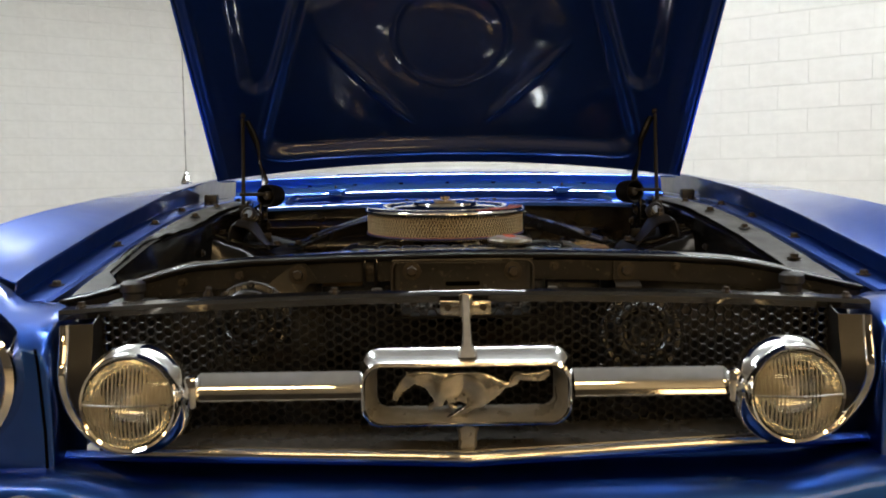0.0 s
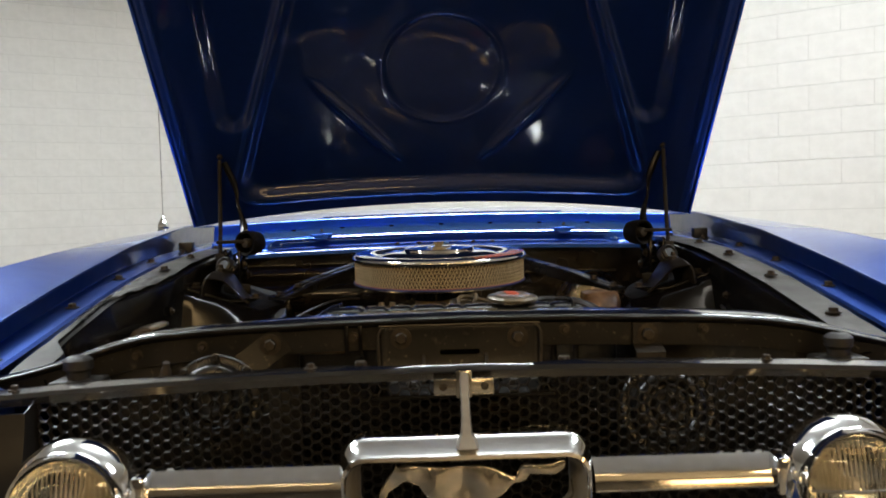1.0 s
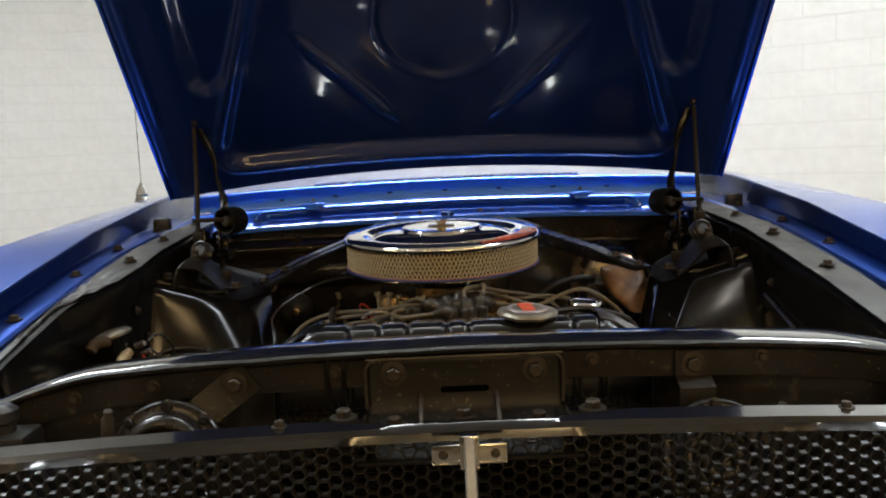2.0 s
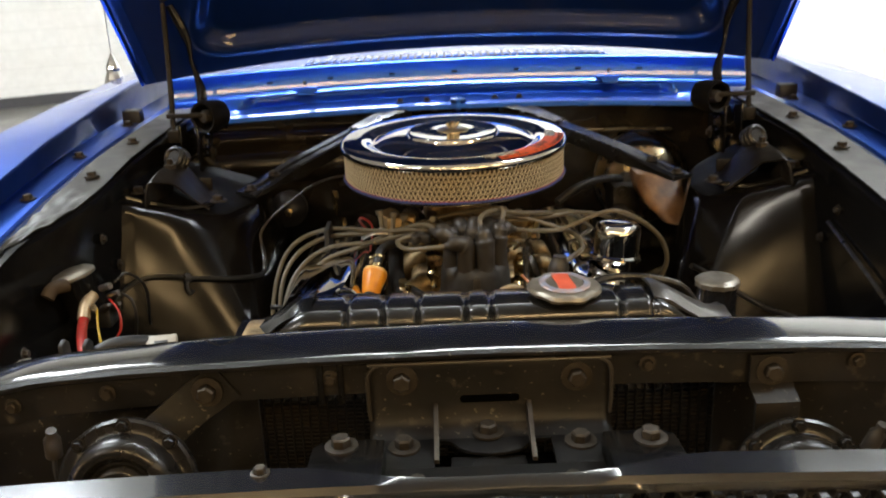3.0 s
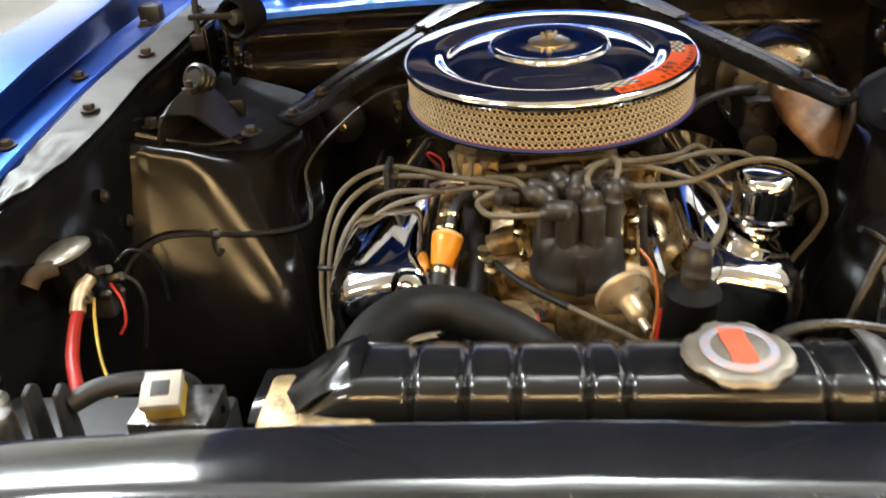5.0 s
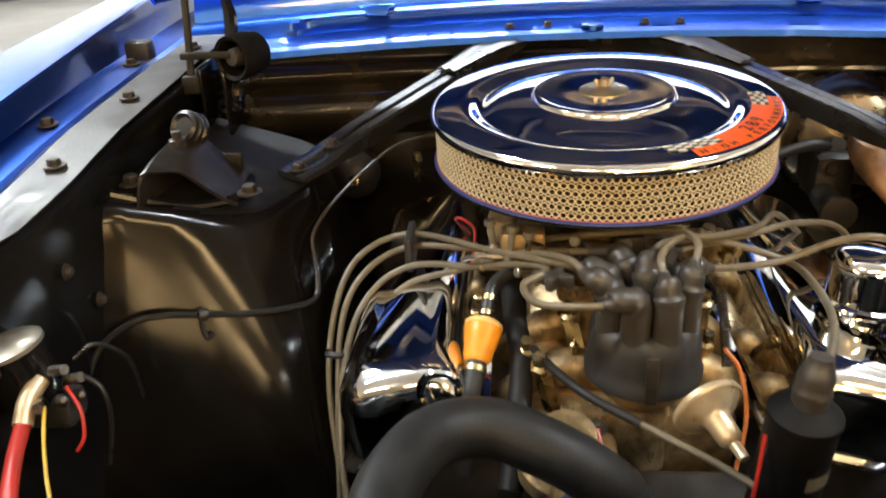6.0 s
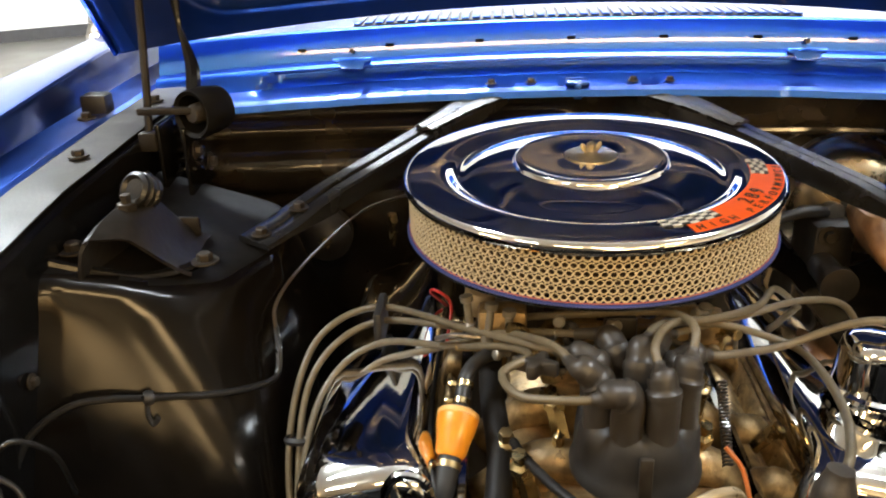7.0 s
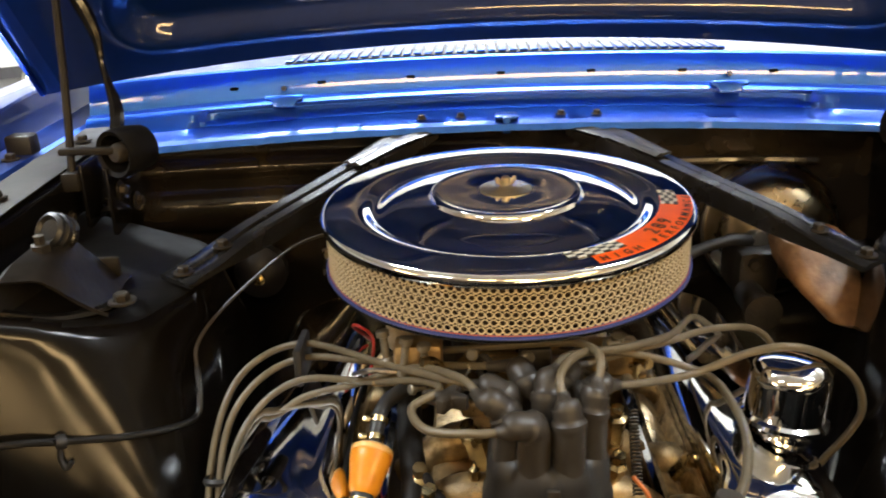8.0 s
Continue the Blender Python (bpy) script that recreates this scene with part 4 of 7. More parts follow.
for side in (-1, 1):
    bar = bmesh.new()
    x0, x1 = side * 0.150, side * 0.392
    prof = [(1.222, 0.6105), (1.2085, 0.6112), (1.2047, 0.6133), (1.2043, 0.6150), (1.2062, 0.6215), (1.2100, 0.6325), (1.2108, 0.6338), (1.2122, 0.6350), (1.220, 0.6425), (1.228, 0.6490), (1.234, 0.650), (1.236, 0.630), (1.230, 0.6105)]
    loft(bar, [[Vector((x, y, z + 0.0005)) for y, z in prof] for x in ((x0, x0 + side * 0.022, x0 + side * 0.0235, x1))])
    part("side_bar", bar, CHROME, corral, "chrome side bar", 25)
# plain running shape in chrome
shape = bmesh.new()
emblem_m = pose(0, 1.222, 0, 90)
OUTLINE = ((205, 462), (212, 432), (235, 395), (262, 362), (266, 346), (274, 360), (300, 352), (372, 356), (420, 362), (480, 358), (540, 358), (590, 368), (640, 392), (668, 400), (676, 376), (692, 360), (740, 364), (790, 360), (822, 348), (836, 356), (830, 378), (800, 396), (712, 392), (700, 412), (676, 420), (655, 422), (630, 450), (590, 478), (560, 498), (530, 500), (500, 520), (512, 542), (494, 546), (478, 530))
OUTLINE += ((450, 538), (425, 556), (406, 552), (416, 536), (440, 524), (480, 500), (500, 482), (470, 472), (440, 480), (466, 494), (452, 508), (430, 492), (420, 464), (408, 490), (370, 494), (356, 508), (344, 500), (350, 484), (372, 470), (362, 450), (340, 420), (296, 402), (272, 420), (240, 440), (228, 470))
blob = [(-0.1834 + u * 0.000359, 0.7803 - v * 0.0003665) for u, v in OUTLINE]
slab(shape, blob, 0.012, emblem_m, 0.0028, 3)
# rounded muscle relief over the flat shape
bmesh.ops.triangulate(shape, faces=shape.faces[:])
for again in range(2):
    bmesh.ops.subdivide_edges(shape, edges=[e for e in shape.edges if e.calc_length() > 0.008], cuts=1, use_grid_fill=True)
    bmesh.ops.triangulate(shape, faces=shape.faces[:])
for v in shape.verts:
    v.co.y += 0.0030 * noise.noise(Vector((v.co.x * 38, 3.0, v.co.z * 38))) + 0.0012 * noise.noise(Vector((v.co.x * 110, 7.0, v.co.z * 110)))
part("running_shape", shape, DULLCHROME, corral, "plain running shape in chrome")


def fog_lamp(side):
    c = Vector((-0.468 if side < 0 else 0.451, 1.185, 0.620))
    lamp = thing("fog_lamp", c, "round chrome fog lamp with fluted clear lens", "fog lamp", "fog lamps")
    ax = Vector((side * -0.03, 1, -0.04))
    bucket = bmesh.new()
    lathe(bucket, [(0.0625, -0.016), (0.066, -0.018), (0.0675, -0.012), (0.066, -0.006), (0.070, 0.000), (0.077, 0.012), (0.079, 0.024), (0.077, 0.040), (0.070, 0.058), (0.056, 0.076), (0.035, 0.090), (0, 0.094)], c, ax, 48)
    part("bucket", bucket, CHROME, lamp, "chrome bucket", 50)
    bowl = bmesh.new()
    lathe(bowl, [(0.0620, -0.012), (0.056, 0.010), (0.043, 0.028), (0.024, 0.038), (0, 0.041)], c, ax, 36)
    part("reflector", bowl, REFLECTOR, lamp, "warm silver reflector")
    bulb = bmesh.new()
    lathe(bulb, [(0.006, 0.04), (0.008, 0.02), (0.006, 0.012), (0, 0.010)], c, ax, 12)
    part("bulb", bulb, WHITE, lamp, "small bulb")
    # fluted lens: vertical flutes pressed into the glass
    lens = bmesh.new()
    m = Matrix.Translation(c) @ frame_to(ax)
    n = 64
    vs = {}
    for i in range(-n, n + 1):
        for j in range(-n, n + 1):
            x, y = i / n * 0.0625, j / n * 0.0625
            r = math.hypot(x, y)
            if r > 0.0625:
                s = 0.0625 / r
                if r > 0.0655:
                    continue
                x, y = x * s, y * s
                r = 0.0625
            bow = -0.0165 - 0.012 * (1 - (r / 0.0625) ** 2)
            # the picture's upright is the lens's y here
            flute = 0.0013 * abs(math.sin(x * 560)) * (1 if y < 0 else 0.7) if r < 0.057 else 0
            vs[i, j] = (lens.verts.new(m @ Vector((x, y, bow))), lens.verts.new(m @ Vector((x, y, bow + 0.003 + flute))))
    for (i, j), v in list(vs.items()):
        q = [vs.get(k) for k in ((i, j), (i + 1, j), (i + 1, j + 1), (i, j + 1))]
        if all(q):
            lens.faces.new([a[0] for a in q])
            lens.faces.new([a[1] for a in reversed(q)])
    glass_part = part("lens", lens, LENS, lamp, "fluted clear glass lens", 30)
    glass_part.visible_shadow = False
    band = bmesh.new()
    tube(band, [m @ Vector((x, 0, -0.018 - 0.012 * (1 - (x / 0.0625) ** 2))) for x in span(-0.061, 0.061, 10)] if abs((m.to_3x3() @ Vector((1, 0, 0))).x) > 0.5 else [m @ Vector((0, x, -0.018 - 0.012 * (1 - (x / 0.0625) ** 2))) for x in span(-0.061, 0.061, 10)], 0.0016, 6, 2)
    part("divider", band, STEEL, lamp, "thin steel divider")
    strap = bmesh.new()
    box(strap, (c.x - side * 0.074 - 0.012, 1.195, 0.604), (c.x - side * 0.074 + 0.012, 1.232, 0.652), 0.006)
    part("mount", strap, CHROME, lamp, "chrome mount")


for side in (-1, 1):
    fog_lamp(side)

# valance under the grille, with its turn lamps
val = bmesh.new()
VAL = [(1.230, 0.5255), (1.223, 0.5240), (1.2185, 0.5215), (1.220, 0.519), (1.240, 0.5165), (1.290, 0.511), (1.292, 0.500), (1.250, 0.4955), (1.195, 0.495), (1.165, 0.488), (1.152, 0.470), (1.155, 0.42), (1.18, 0.36), (1.22, 0.33)]


def valance(x, k):
    y, z = VAL[k]
    rise = step(0.45, 0.60, abs(x)) * 0.022 if 6 < k < 11 else 0.0
    if k < 5:
        y += 0.052 * min(0.58, abs(x)) / 0.58 - 0.020
        rise += 0.010 * max(0.0, min(0.58, x)) / 0.58
    return Vector((x, y + 0.06 * x * x * (1 if k > 4 else 0.25), z + rise))


sheet(val, valance, span(-0.84, 0.84, 70), range(len(VAL)), 0.0025)
part("valance", val, BLUE, car, "blue painted front valance", 50)
for side in (-1, 1):
    tl = bmesh.new()
    lathe(tl, [(0.045, 0.01), (0.047, 0), (0.042, -0.006), (0.040, 0.0), (0.040, 0.01)], (side * 0.615, 1.158, 0.452), (0, 1, 0), 28)
    turn = part("turn_lamp", tl, CHROME, car, "small round turn lamp in the valance")
    tl = bmesh.new()
    lathe(tl, [(0, -0.014), (0.025, -0.010), (0.040, 0.0), (0.040, 0.012), (0, 0.014)], (side * 0.615, 1.158, 0.452), (0, 1, 0), 28)
    part("lens", tl, AMBERLENS, turn)

# radiator support: crowned top rail, side panels, opening for the core
RAIL = [(-0.675, 0.732), (-0.62, 0.742), (-0.56, 0.758), (-0.50, 0.778), (-0.45, 0.789), (-0.35, 0.796), (-0.17, 0.801), (0, 0.8035), (0.17, 0.801), (0.35, 0.795), (0.45, 0.788), (0.52, 0.776), (0.58, 0.760), (0.63, 0.748), (0.675, 0.738)]


def rail_z(x):
    w = 0.02
    return sum(lerp(x + d * w, RAIL) for d in (-1, -0.5, 0, 0.5, 1)) / 5


sup = bmesh.new()


def support(x, k):
    z = rail_z(x)
    low = 0.050
    fade = step(0.50, 0.66, abs(x))
    y, dz = ((1.464, -low), (1.455, -low + 0.001), (1.4545, -low + 0.008), (1.4540, -0.016), (1.4480, -0.0115), (1.4405, -0.0095), (1.4395, -0.0055), (1.4440, -0.0025), (1.456, 0.0), (1.500, 0.001), (1.510, -0.002), (1.514, -0.010), (1.514, -0.045))[k]
    lean = -0.0034 * step(0.22, 0.36, -x) * step(1.45, 1.50, y) # tilted so this end mirrors the bright wall as glare
    return Vector((x, y - 0.02 * fade, z + lean + dz * (1 - 0.3 * fade) + 0.0007 * noise.noise(Vector((x * 18, k, 0)))))


sheet(sup, support, span(-0.665, 0.665, 120), range(13), 0.0025)
radsup = part("radiator_support", sup, [GREY, GLOSSBLACK], car, "dusty black radiator support rail with gloss top", 40)
# one painted rail; only upward faces take the gloss, for their glare
for poly in radsup.data.polygons:
    poly.material_index = 1 if poly.normal.z > 0.88 and poly.center.y > 1.446 - 0.02 * step(0.50, 0.66, abs(poly.center.x)) else 0
for s in (-1, 1):
    side_panel = bmesh.new()
    sheet(side_panel, lambda u, v: Vector((s * (0.245 + 0.357 * u), 1.524 - 0.05 * step(0.05, 0.3, u) + 0.012 * math.sin(u * 6), (rail_z(s * (0.245 + 0.357 * u)) - 0.045) * (1 - v) + 0.36 * v)), span(0, 1, 16), span(0, 1, 10), 0.003)
    part("side_panel", side_panel, GREY, radsup, "dusty black side panel")
low_bm = bmesh.new()
box(low_bm, (-0.62, 1.44, 0.34), (0.62, 1.50, 0.39), 0.006)
part("lower_rail", low_bm, BLACK, radsup)
bolts(BOLT_S, [(x, 1.452, z) for x, z in ((-0.375, 0.765), (-0.155, 0.772), (0.155, 0.775), (0.36, 0.77), (-0.47, 0.755))], radsup, (0, -1, 0))
stay = bmesh.new()
for x in (-0.165, -0.145):
    box(stay, (x - 0.003, 1.448, 0.745), (x + 0.003, 1.456, 0.796), 0.001)
part("seam_strap", stay, BLACK, radsup)

# hood latch plate bolted to the rail
latch = thing("hood_latch", (0, 1.43, 0.70), "dusty black hood latch plate bolted to the support", "latch")
PW = 0.119


def latch_sheet(x, k):
    """The plate turns forward at its foot into the shelf; its edges are rolled over."""
    y, z = ((1.4515, 0.7890), (1.4470, 0.7885), (1.4452, 0.7855), (1.4462, 0.7800), (1.4465, 0.765), (1.4460, 0.742), (1.4450, 0.731), (1.4425, 0.7245), (1.4380, 0.7200), (1.4300, 0.7175), (1.4240, 0.7165))[k]
    e = abs(x) / PW
    roll = step(0.945, 1.0, e)
    if k < 5:
        cut = max(0.0, (e - 0.86) / 0.14)
        z = min(z, 0.7890 - 0.016 * (1 - math.sqrt(max(0.0, 1 - cut * cut))))
    lip = 0.0022 * math.exp(-((e - 0.955) / 0.022) ** 2)
    return Vector((x, y - lip + 0.006 * roll, z - (0.004 * roll if k > 7 else 0)))


lp = bmesh.new()
sheet(lp, latch_sheet, span(-PW, PW, 64), range(11), 0.0022)
plate = part("plate", lp, GREY, latch, "dusty black plate with rolled edges", 50)
# a lighter tube round the plate paints in its edge highlight
edge_bm = bmesh.new()
corner_l = [(-0.1185 + 0.017 * (1 - math.cos(a)), 0.7715 + 0.0165 * math.sin(a)) for a in span(0, math.pi / 2, 6)]
edge_pts = [(-0.1175, 0.728), (-0.1185, 0.745)] + corner_l + [(-x, z) for x, z in corner_l[::-1]] + [(0.1185, 0.745), (0.1175, 0.728)]
tube(edge_bm, [Vector((x, 1.4438, z)) for x, z in edge_pts], 0.0021, 8, 3)
part("rolled_edge", edge_bm, BOOT, plate, "rolled edge, lighter to stand for its highlight")
sl = bmesh.new()
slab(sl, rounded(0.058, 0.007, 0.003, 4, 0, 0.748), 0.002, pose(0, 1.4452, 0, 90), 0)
part("slot", sl, VOID, plate, "black slab standing for an unlit slot")
# shelf with a scalloped tongue over the latch opening, whose shade is a black plate
shelf = bmesh.new()
box(shelf, (-0.118, 1.295, 0.7125), (0.118, 1.375, 0.7165), 0.001)
box(shelf, (-0.118, 1.3745, 0.7125), (-0.055, 1.426, 0.7164), 0.001)
box(shelf, (0.057, 1.3745, 0.7125), (0.118, 1.426, 0.7164), 0.001)
tongue = [(-0.056, 1.426), (-0.056, 1.421), (-0.042, 1.420)] + [(0.036 * math.cos(a), 1.418 + 0.022 * math.sin(a)) for a in span(math.pi * 1.06, math.pi * 1.94, 12)] + [(0.040, 1.420), (0.058, 1.421), (0.058, 1.426)]
slab(shelf, tongue, 0.004, pose(0, 0, 0.7124), 0.001)
part("shelf", shelf, MATTE, latch, "dusty black shelf")
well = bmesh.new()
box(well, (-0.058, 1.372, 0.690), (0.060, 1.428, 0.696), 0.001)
part("latch_well", well, VOID, latch, "black plate standing for shade in the latch opening")
catch = bmesh.new()
box(catch, (-0.040, 1.374, 0.704), (0.031, 1.404, 0.709), 0.002)
lathe(catch, [(0.017, 0.0), (0.017, 0.004), (0.014, 0.005), (0, 0.005)], (-0.004, 1.380, 0.708), n=24)
part("catch", catch, MATTE, latch, "dusty black catch")
for x in (-0.053, 0.038):
    fin = bmesh.new()
    loft(fin, [[Vector((x + d, y, z)) for d, z in ((-0.0022, 0.714), (0.0022, 0.714), (0.0022, top), (-0.0022, top))] for y, top in ((1.442, 0.746), (1.432, 0.742), (1.405, 0.726), (1.384, 0.718))])
    soften(fin, 0.001, 1)
    part("fin", fin, BOLT, latch, "worn steel upright fin")
for s in (-1, 1):
    ear = bmesh.new()
    slab(ear, [(s * 0.107, 1.392), (s * 0.160, 1.388), (s * 0.166, 1.380), (s * 0.168, 1.31), (s * 0.100, 1.31)][::s], 0.006, pose(0, 0, 0.733), 0.0025)
    box(ear, (min(s * 0.100, s * 0.108), 1.31, 0.712), (max(s * 0.100, s * 0.108), 1.390, 0.739), 0.002)
    part("ear", ear, BLACK, latch)
bolts(BOLT_L, [(-0.085, 1.446, 0.770), (0.085, 1.446, 0.768)], latch, (0, -1, 0))
bolts(BOLT_L, [(-0.003, 1.431, 0.7175), (0.084, 1.410, 0.7165), (-0.084, 1.410, 0.7165), (-0.139, 1.378, 0.739), (0.141, 1.373, 0.739)], latch)
bolts(BOLT_M, [(-0.070, 1.346, 0.7165), (0.067, 1.344, 0.7165)], latch)


def horn(side):
    c = Vector((-0.345, 1.395, 0.695)) if side < 0 else Vector((0.288, 1.395, 0.668))
    h = thing("horn", c, "round black horn with bolted rim", "horn", "horns")
    body = bmesh.new()
    ax = Vector((0.0, -1, 0.25))
    lathe(body, [(0, -0.045), (0.045, -0.04), (0.060, -0.012), (0.065, -0.007), (0.067, -0.002), (0.0665, 0.003), (0.064, 0.0055), (0.0565, 0.0050), (0.0535, 0.0065), (0.0525, 0.014), (0.0510, 0.021), (0.0475, 0.0265), (0.042, 0.029), (0.037, 0.0285), (0.0335, 0.025), (0.0315, 0.0215), (0.0285, 0.0215), (0.0260, 0.025), (0.021, 0.0275), (0.014, 0.0265), (0.010, 0.023), (0, 0.022)], c, ax, 40)
    part("shell", body, HORN, h)
    m = Matrix.Translation(c) @ frame_to(ax)
    bolts(BOLT_H, [m @ Vector((0.0605 * math.cos(a), 0.0605 * math.sin(a), 0.0045)) for a in span(0, 2 * math.pi, 8)[:-1]], h, ax)
    strap = bmesh.new()
    b = Vector((side * 0.275, 1.450, 0.762))
    if side < 0:
        d = (Vector((c.x + 0.012, 0, c.z + 0.025)) - Vector((b.x, 0, b.z))).normalized()
        n = Vector((-d.z, 0, d.x))
        pts = [b - d * 0.022, b + d * 0.03, b + d * 0.062]
        loft(strap, [[p + n * w + Vector((0, y, 0)) for w, y in ((-0.021, 0), (0.021, 0), (0.021, 0.004), (-0.021, 0.004))] for p in (pts[0], pts[1], pts[2] + Vector((0, -0.02, 0)))])
    else:
        loft(strap, [[Vector((b.x + w, y + o, z)) for w, o in ((-0.021, 0), (0.021, 0), (0.021, 0.004), (-0.021, 0.004))] for y, z in ((1.446, 0.782), (1.446, 0.752), (1.424, 0.742), (1.424, 0.712), (1.405, 0.690))])
    part("strap", strap, GREY, h, "bent steel strap")
    bolts(BOLT_L, [b + Vector((0, -0.004, 0.004))], h, (0, -1, 0))
    plug = bmesh.new()
    lathe(plug, [(0, -0.004), (0.008, -0.003), (0.008, 0.018), (0.005, 0.022), (0.005, 0.03), (0, 0.03)], c + Vector((-0.075 if side < 0 else 0.075, 0.02, 0.028)), (0.2, -0.3, 1), 12)
    part("plug", plug, BOOT, h, "wire plug")
    wire = bmesh.new()
    p = c + Vector((-0.075 if side < 0 else 0.075, 0.02, 0.028))
    tube(wire, [p, p + Vector((0.0, -0.004, -0.03)), p + Vector((0.006, 0.0, -0.09)), p + Vector((0.0, 0.01, -0.2))], 0.0022, 6)
    part("wire", wire, RUBBER, h)


for side in (-1, 1):
    horn(side)
# bumper stops on the grille's shoulder
for side in (-1, 1):
    st = bmesh.new()
    lathe(st, [(0, -0.02), (0.015, -0.02), (0.016, -0.004), (0.020, 0.0), (0.020, 0.012), (0.014, 0.017), (0, 0.018)], (side * 0.535, 1.40, 0.748), n=20)
    part("hood_buffer", st, RUBBER, car, "black rubber hood buffer")
    sb = bmesh.new()
    box(sb, (side * 0.535 - 0.035, 1.375, 0.70), (side * 0.535 + 0.035, 1.43, 0.734), 0.006)
    part("buffer_bracket", sb, GREY, car)

# radiator with ribbed top tank
radiator = thing("radiator", (0, 1.57, 0.36), "gloss black radiator with ribbed top tank", "radiator")
tank = bmesh.new()
RIBS = (-0.148, -0.108, -0.070, -0.018, 0.010, 0.150, 0.185)


def tank_top(x):
    shoulder = step(0.262, 0.185, abs(x + 0.002))
    return 0.768 + 0.036 * shoulder


def tank_pt(x, k):
    top = tank_top(x)
    dip = sum(math.exp(-((x - r) / 0.0035) ** 2) for r in RIBS)
    y, z = ((1.540, 0.70), (1.540, top - 0.022), (1.544, top - 0.010), (1.552, top - 0.002), (1.565, top), (1.600, top - 0.002), (1.618, top - 0.010), (1.625, top - 0.022), (1.625, 0.70))[k]
    if 0 < k < 8:
        z -= 0.004 * dip
        y += 0.004 * dip * (1 if k < 4 else 0)
    return Vector((x, y, z))


sheet(tank, tank_pt, span(-0.262, 0.258, 260), range(9), 0.0015)
part("top_tank", tank, TANKBLACK, radiator, "gloss black ribbed top tank", 60)
for s, w in ((-1, 1.0), (1, 1.0)):
    flap = bmesh.new()
    sheet(flap, lambda u, v: Vector((s * (0.274 - 0.088 * u), 1.548 + 0.07 * v - 0.006 * math.sin(u * 3) + 0.010 * u * (1 - v), 0.774 + 0.034 * step(0.1, 1.0, u) - 0.005 * (2 * v - 1) ** 2 + 0.003 * noise.noise(Vector((u * 4, v * 4, s))))), span(0, 1, 10), span(0, 1, 8), 0.003)
    part("corner_flap", flap, BLACK if s < 0 else LEDGE, radiator, "bent black corner flap" if s < 0 else "bent grey corner flap")
    corner = bmesh.new()
    box(corner, (min(s * 0.172, s * 0.266), 1.531, 0.735), (max(s * 0.172, s * 0.266), 1.600, 0.779), 0.008)
    if s < 0:
        part("tank_corner", corner, ALLOY, radiator, "bare tan tank corner")
core = bmesh.new()
box(core, (-0.262, 1.545, 0.38), (0.258, 1.60, 0.71), 0.002)
part("core", core, CORE, radiator, "brown finned core")
fin_bm = bmesh.new()
box(fin_bm, (-0.0007, 1.537, 0.385), (0.0007, 1.546, 0.708), 0)
fin_me = mesh_of("tube", fin_bm, MATTE)
for i in range(52):
    placed("tube", fin_me, Matrix.Translation((-0.255 + 0.51 * i / 51, 0, 0)), radiator)
row_bm = bmesh.new()
for i in range(64):
    box(row_bm, (-0.258, 1.539, 0.386 + i * 0.005), (0.254, 1.545, 0.3868 + i * 0.005), 0)
tagged(part("fin_pack", row_bm, CORE, radiator), kind="stuff")
cap_m = Matrix.Translation((0.090, 1.572, 0.801)) @ pose(0, 0, 0, 3, 2, 0) @ Matrix.Scale(0.93, 4)
neck = bmesh.new()
lathe(neck, [(0.026, -0.02), (0.024, 0.004), (0.034, 0.006), (0.034, 0.010)], n=28, m=cap_m)
part("filler_neck", neck, GLOSSBLACK, radiator)
capm = bmesh.new()
rings = []
n = 48
for r, h, lobes in ((0.030, 0.006, 0), (0.040, 0.007, 1), (0.0425, 0.011, 1), (0.040, 0.015, 1), (0.033, 0.017, 0.3), (0.030, 0.0165, 0), (0.026, 0.0185, 0), (0.0, 0.020, 0)):
    ring = [cap_m @ Vector(((r - lobes * 0.003 * (1 if math.cos(8 * 2 * math.pi * i / n) > 0.3 else 0) + lobes * 0.005 * max(0, math.cos(2 * 2 * math.pi * i / n)) ** 8) * math.cos(2 * math.pi * i / n), (r - lobes * 0.003 * (1 if math.cos(8 * 2 * math.pi * i / n) > 0.3 else 0)) * math.sin(2 * math.pi * i / n), h)) for i in range(n)] if r else None
    rings.append(ring)
loft(capm, [r for r in rings if r], caps=True)
rcap = part("pressure_cap", capm, CAPMETAL, radiator, "worn pressure cap with red sticker", 40)
stk = bmesh.new()
sheet(stk, lambda u, v: cap_m @ Vector((-0.011 + 0.020 * u + 0.002 * math.sin(v * 5), -0.036 + 0.060 * v, 0.0196 - 0.0045 * step(0.35, 0.0, v) - (0.006 if v < 0.05 else 0))), span(0, 1, 4), span(0, 1, 20), 0.0006)
part("sticker", stk, material("faded_red_sticker", (0.62, 0.10, 0.045), (0.52, 0.08, 0.035), 0.5, scale=60), rcap, "faded red sticker")
ring_bm = bmesh.new()
lathe(ring_bm, [(0.022, 0.0190), (0.023, 0.0197), (0.029, 0.0187), (0.030, 0.0175)], n=40, m=cap_m)
part("printed_ring", ring_bm, material("blue_grey_print", (0.28, 0.32, 0.42), (0.40, 0.30, 0.28), 0.4, 0.3, scale=90), rcap, "faded blue and red print")
overflow = bmesh.new()
tube(overflow, [(0.112, 1.592, 0.800), (0.135, 1.612, 0.803), (0.165, 1.622, 0.803), (0.20, 1.626, 0.798), (0.235, 1.63, 0.785), (0.255, 1.632, 0.76)], 0.0045, 8)
part("overflow_hose", overflow, LOOM, radiator, "thin grey overflow hose")
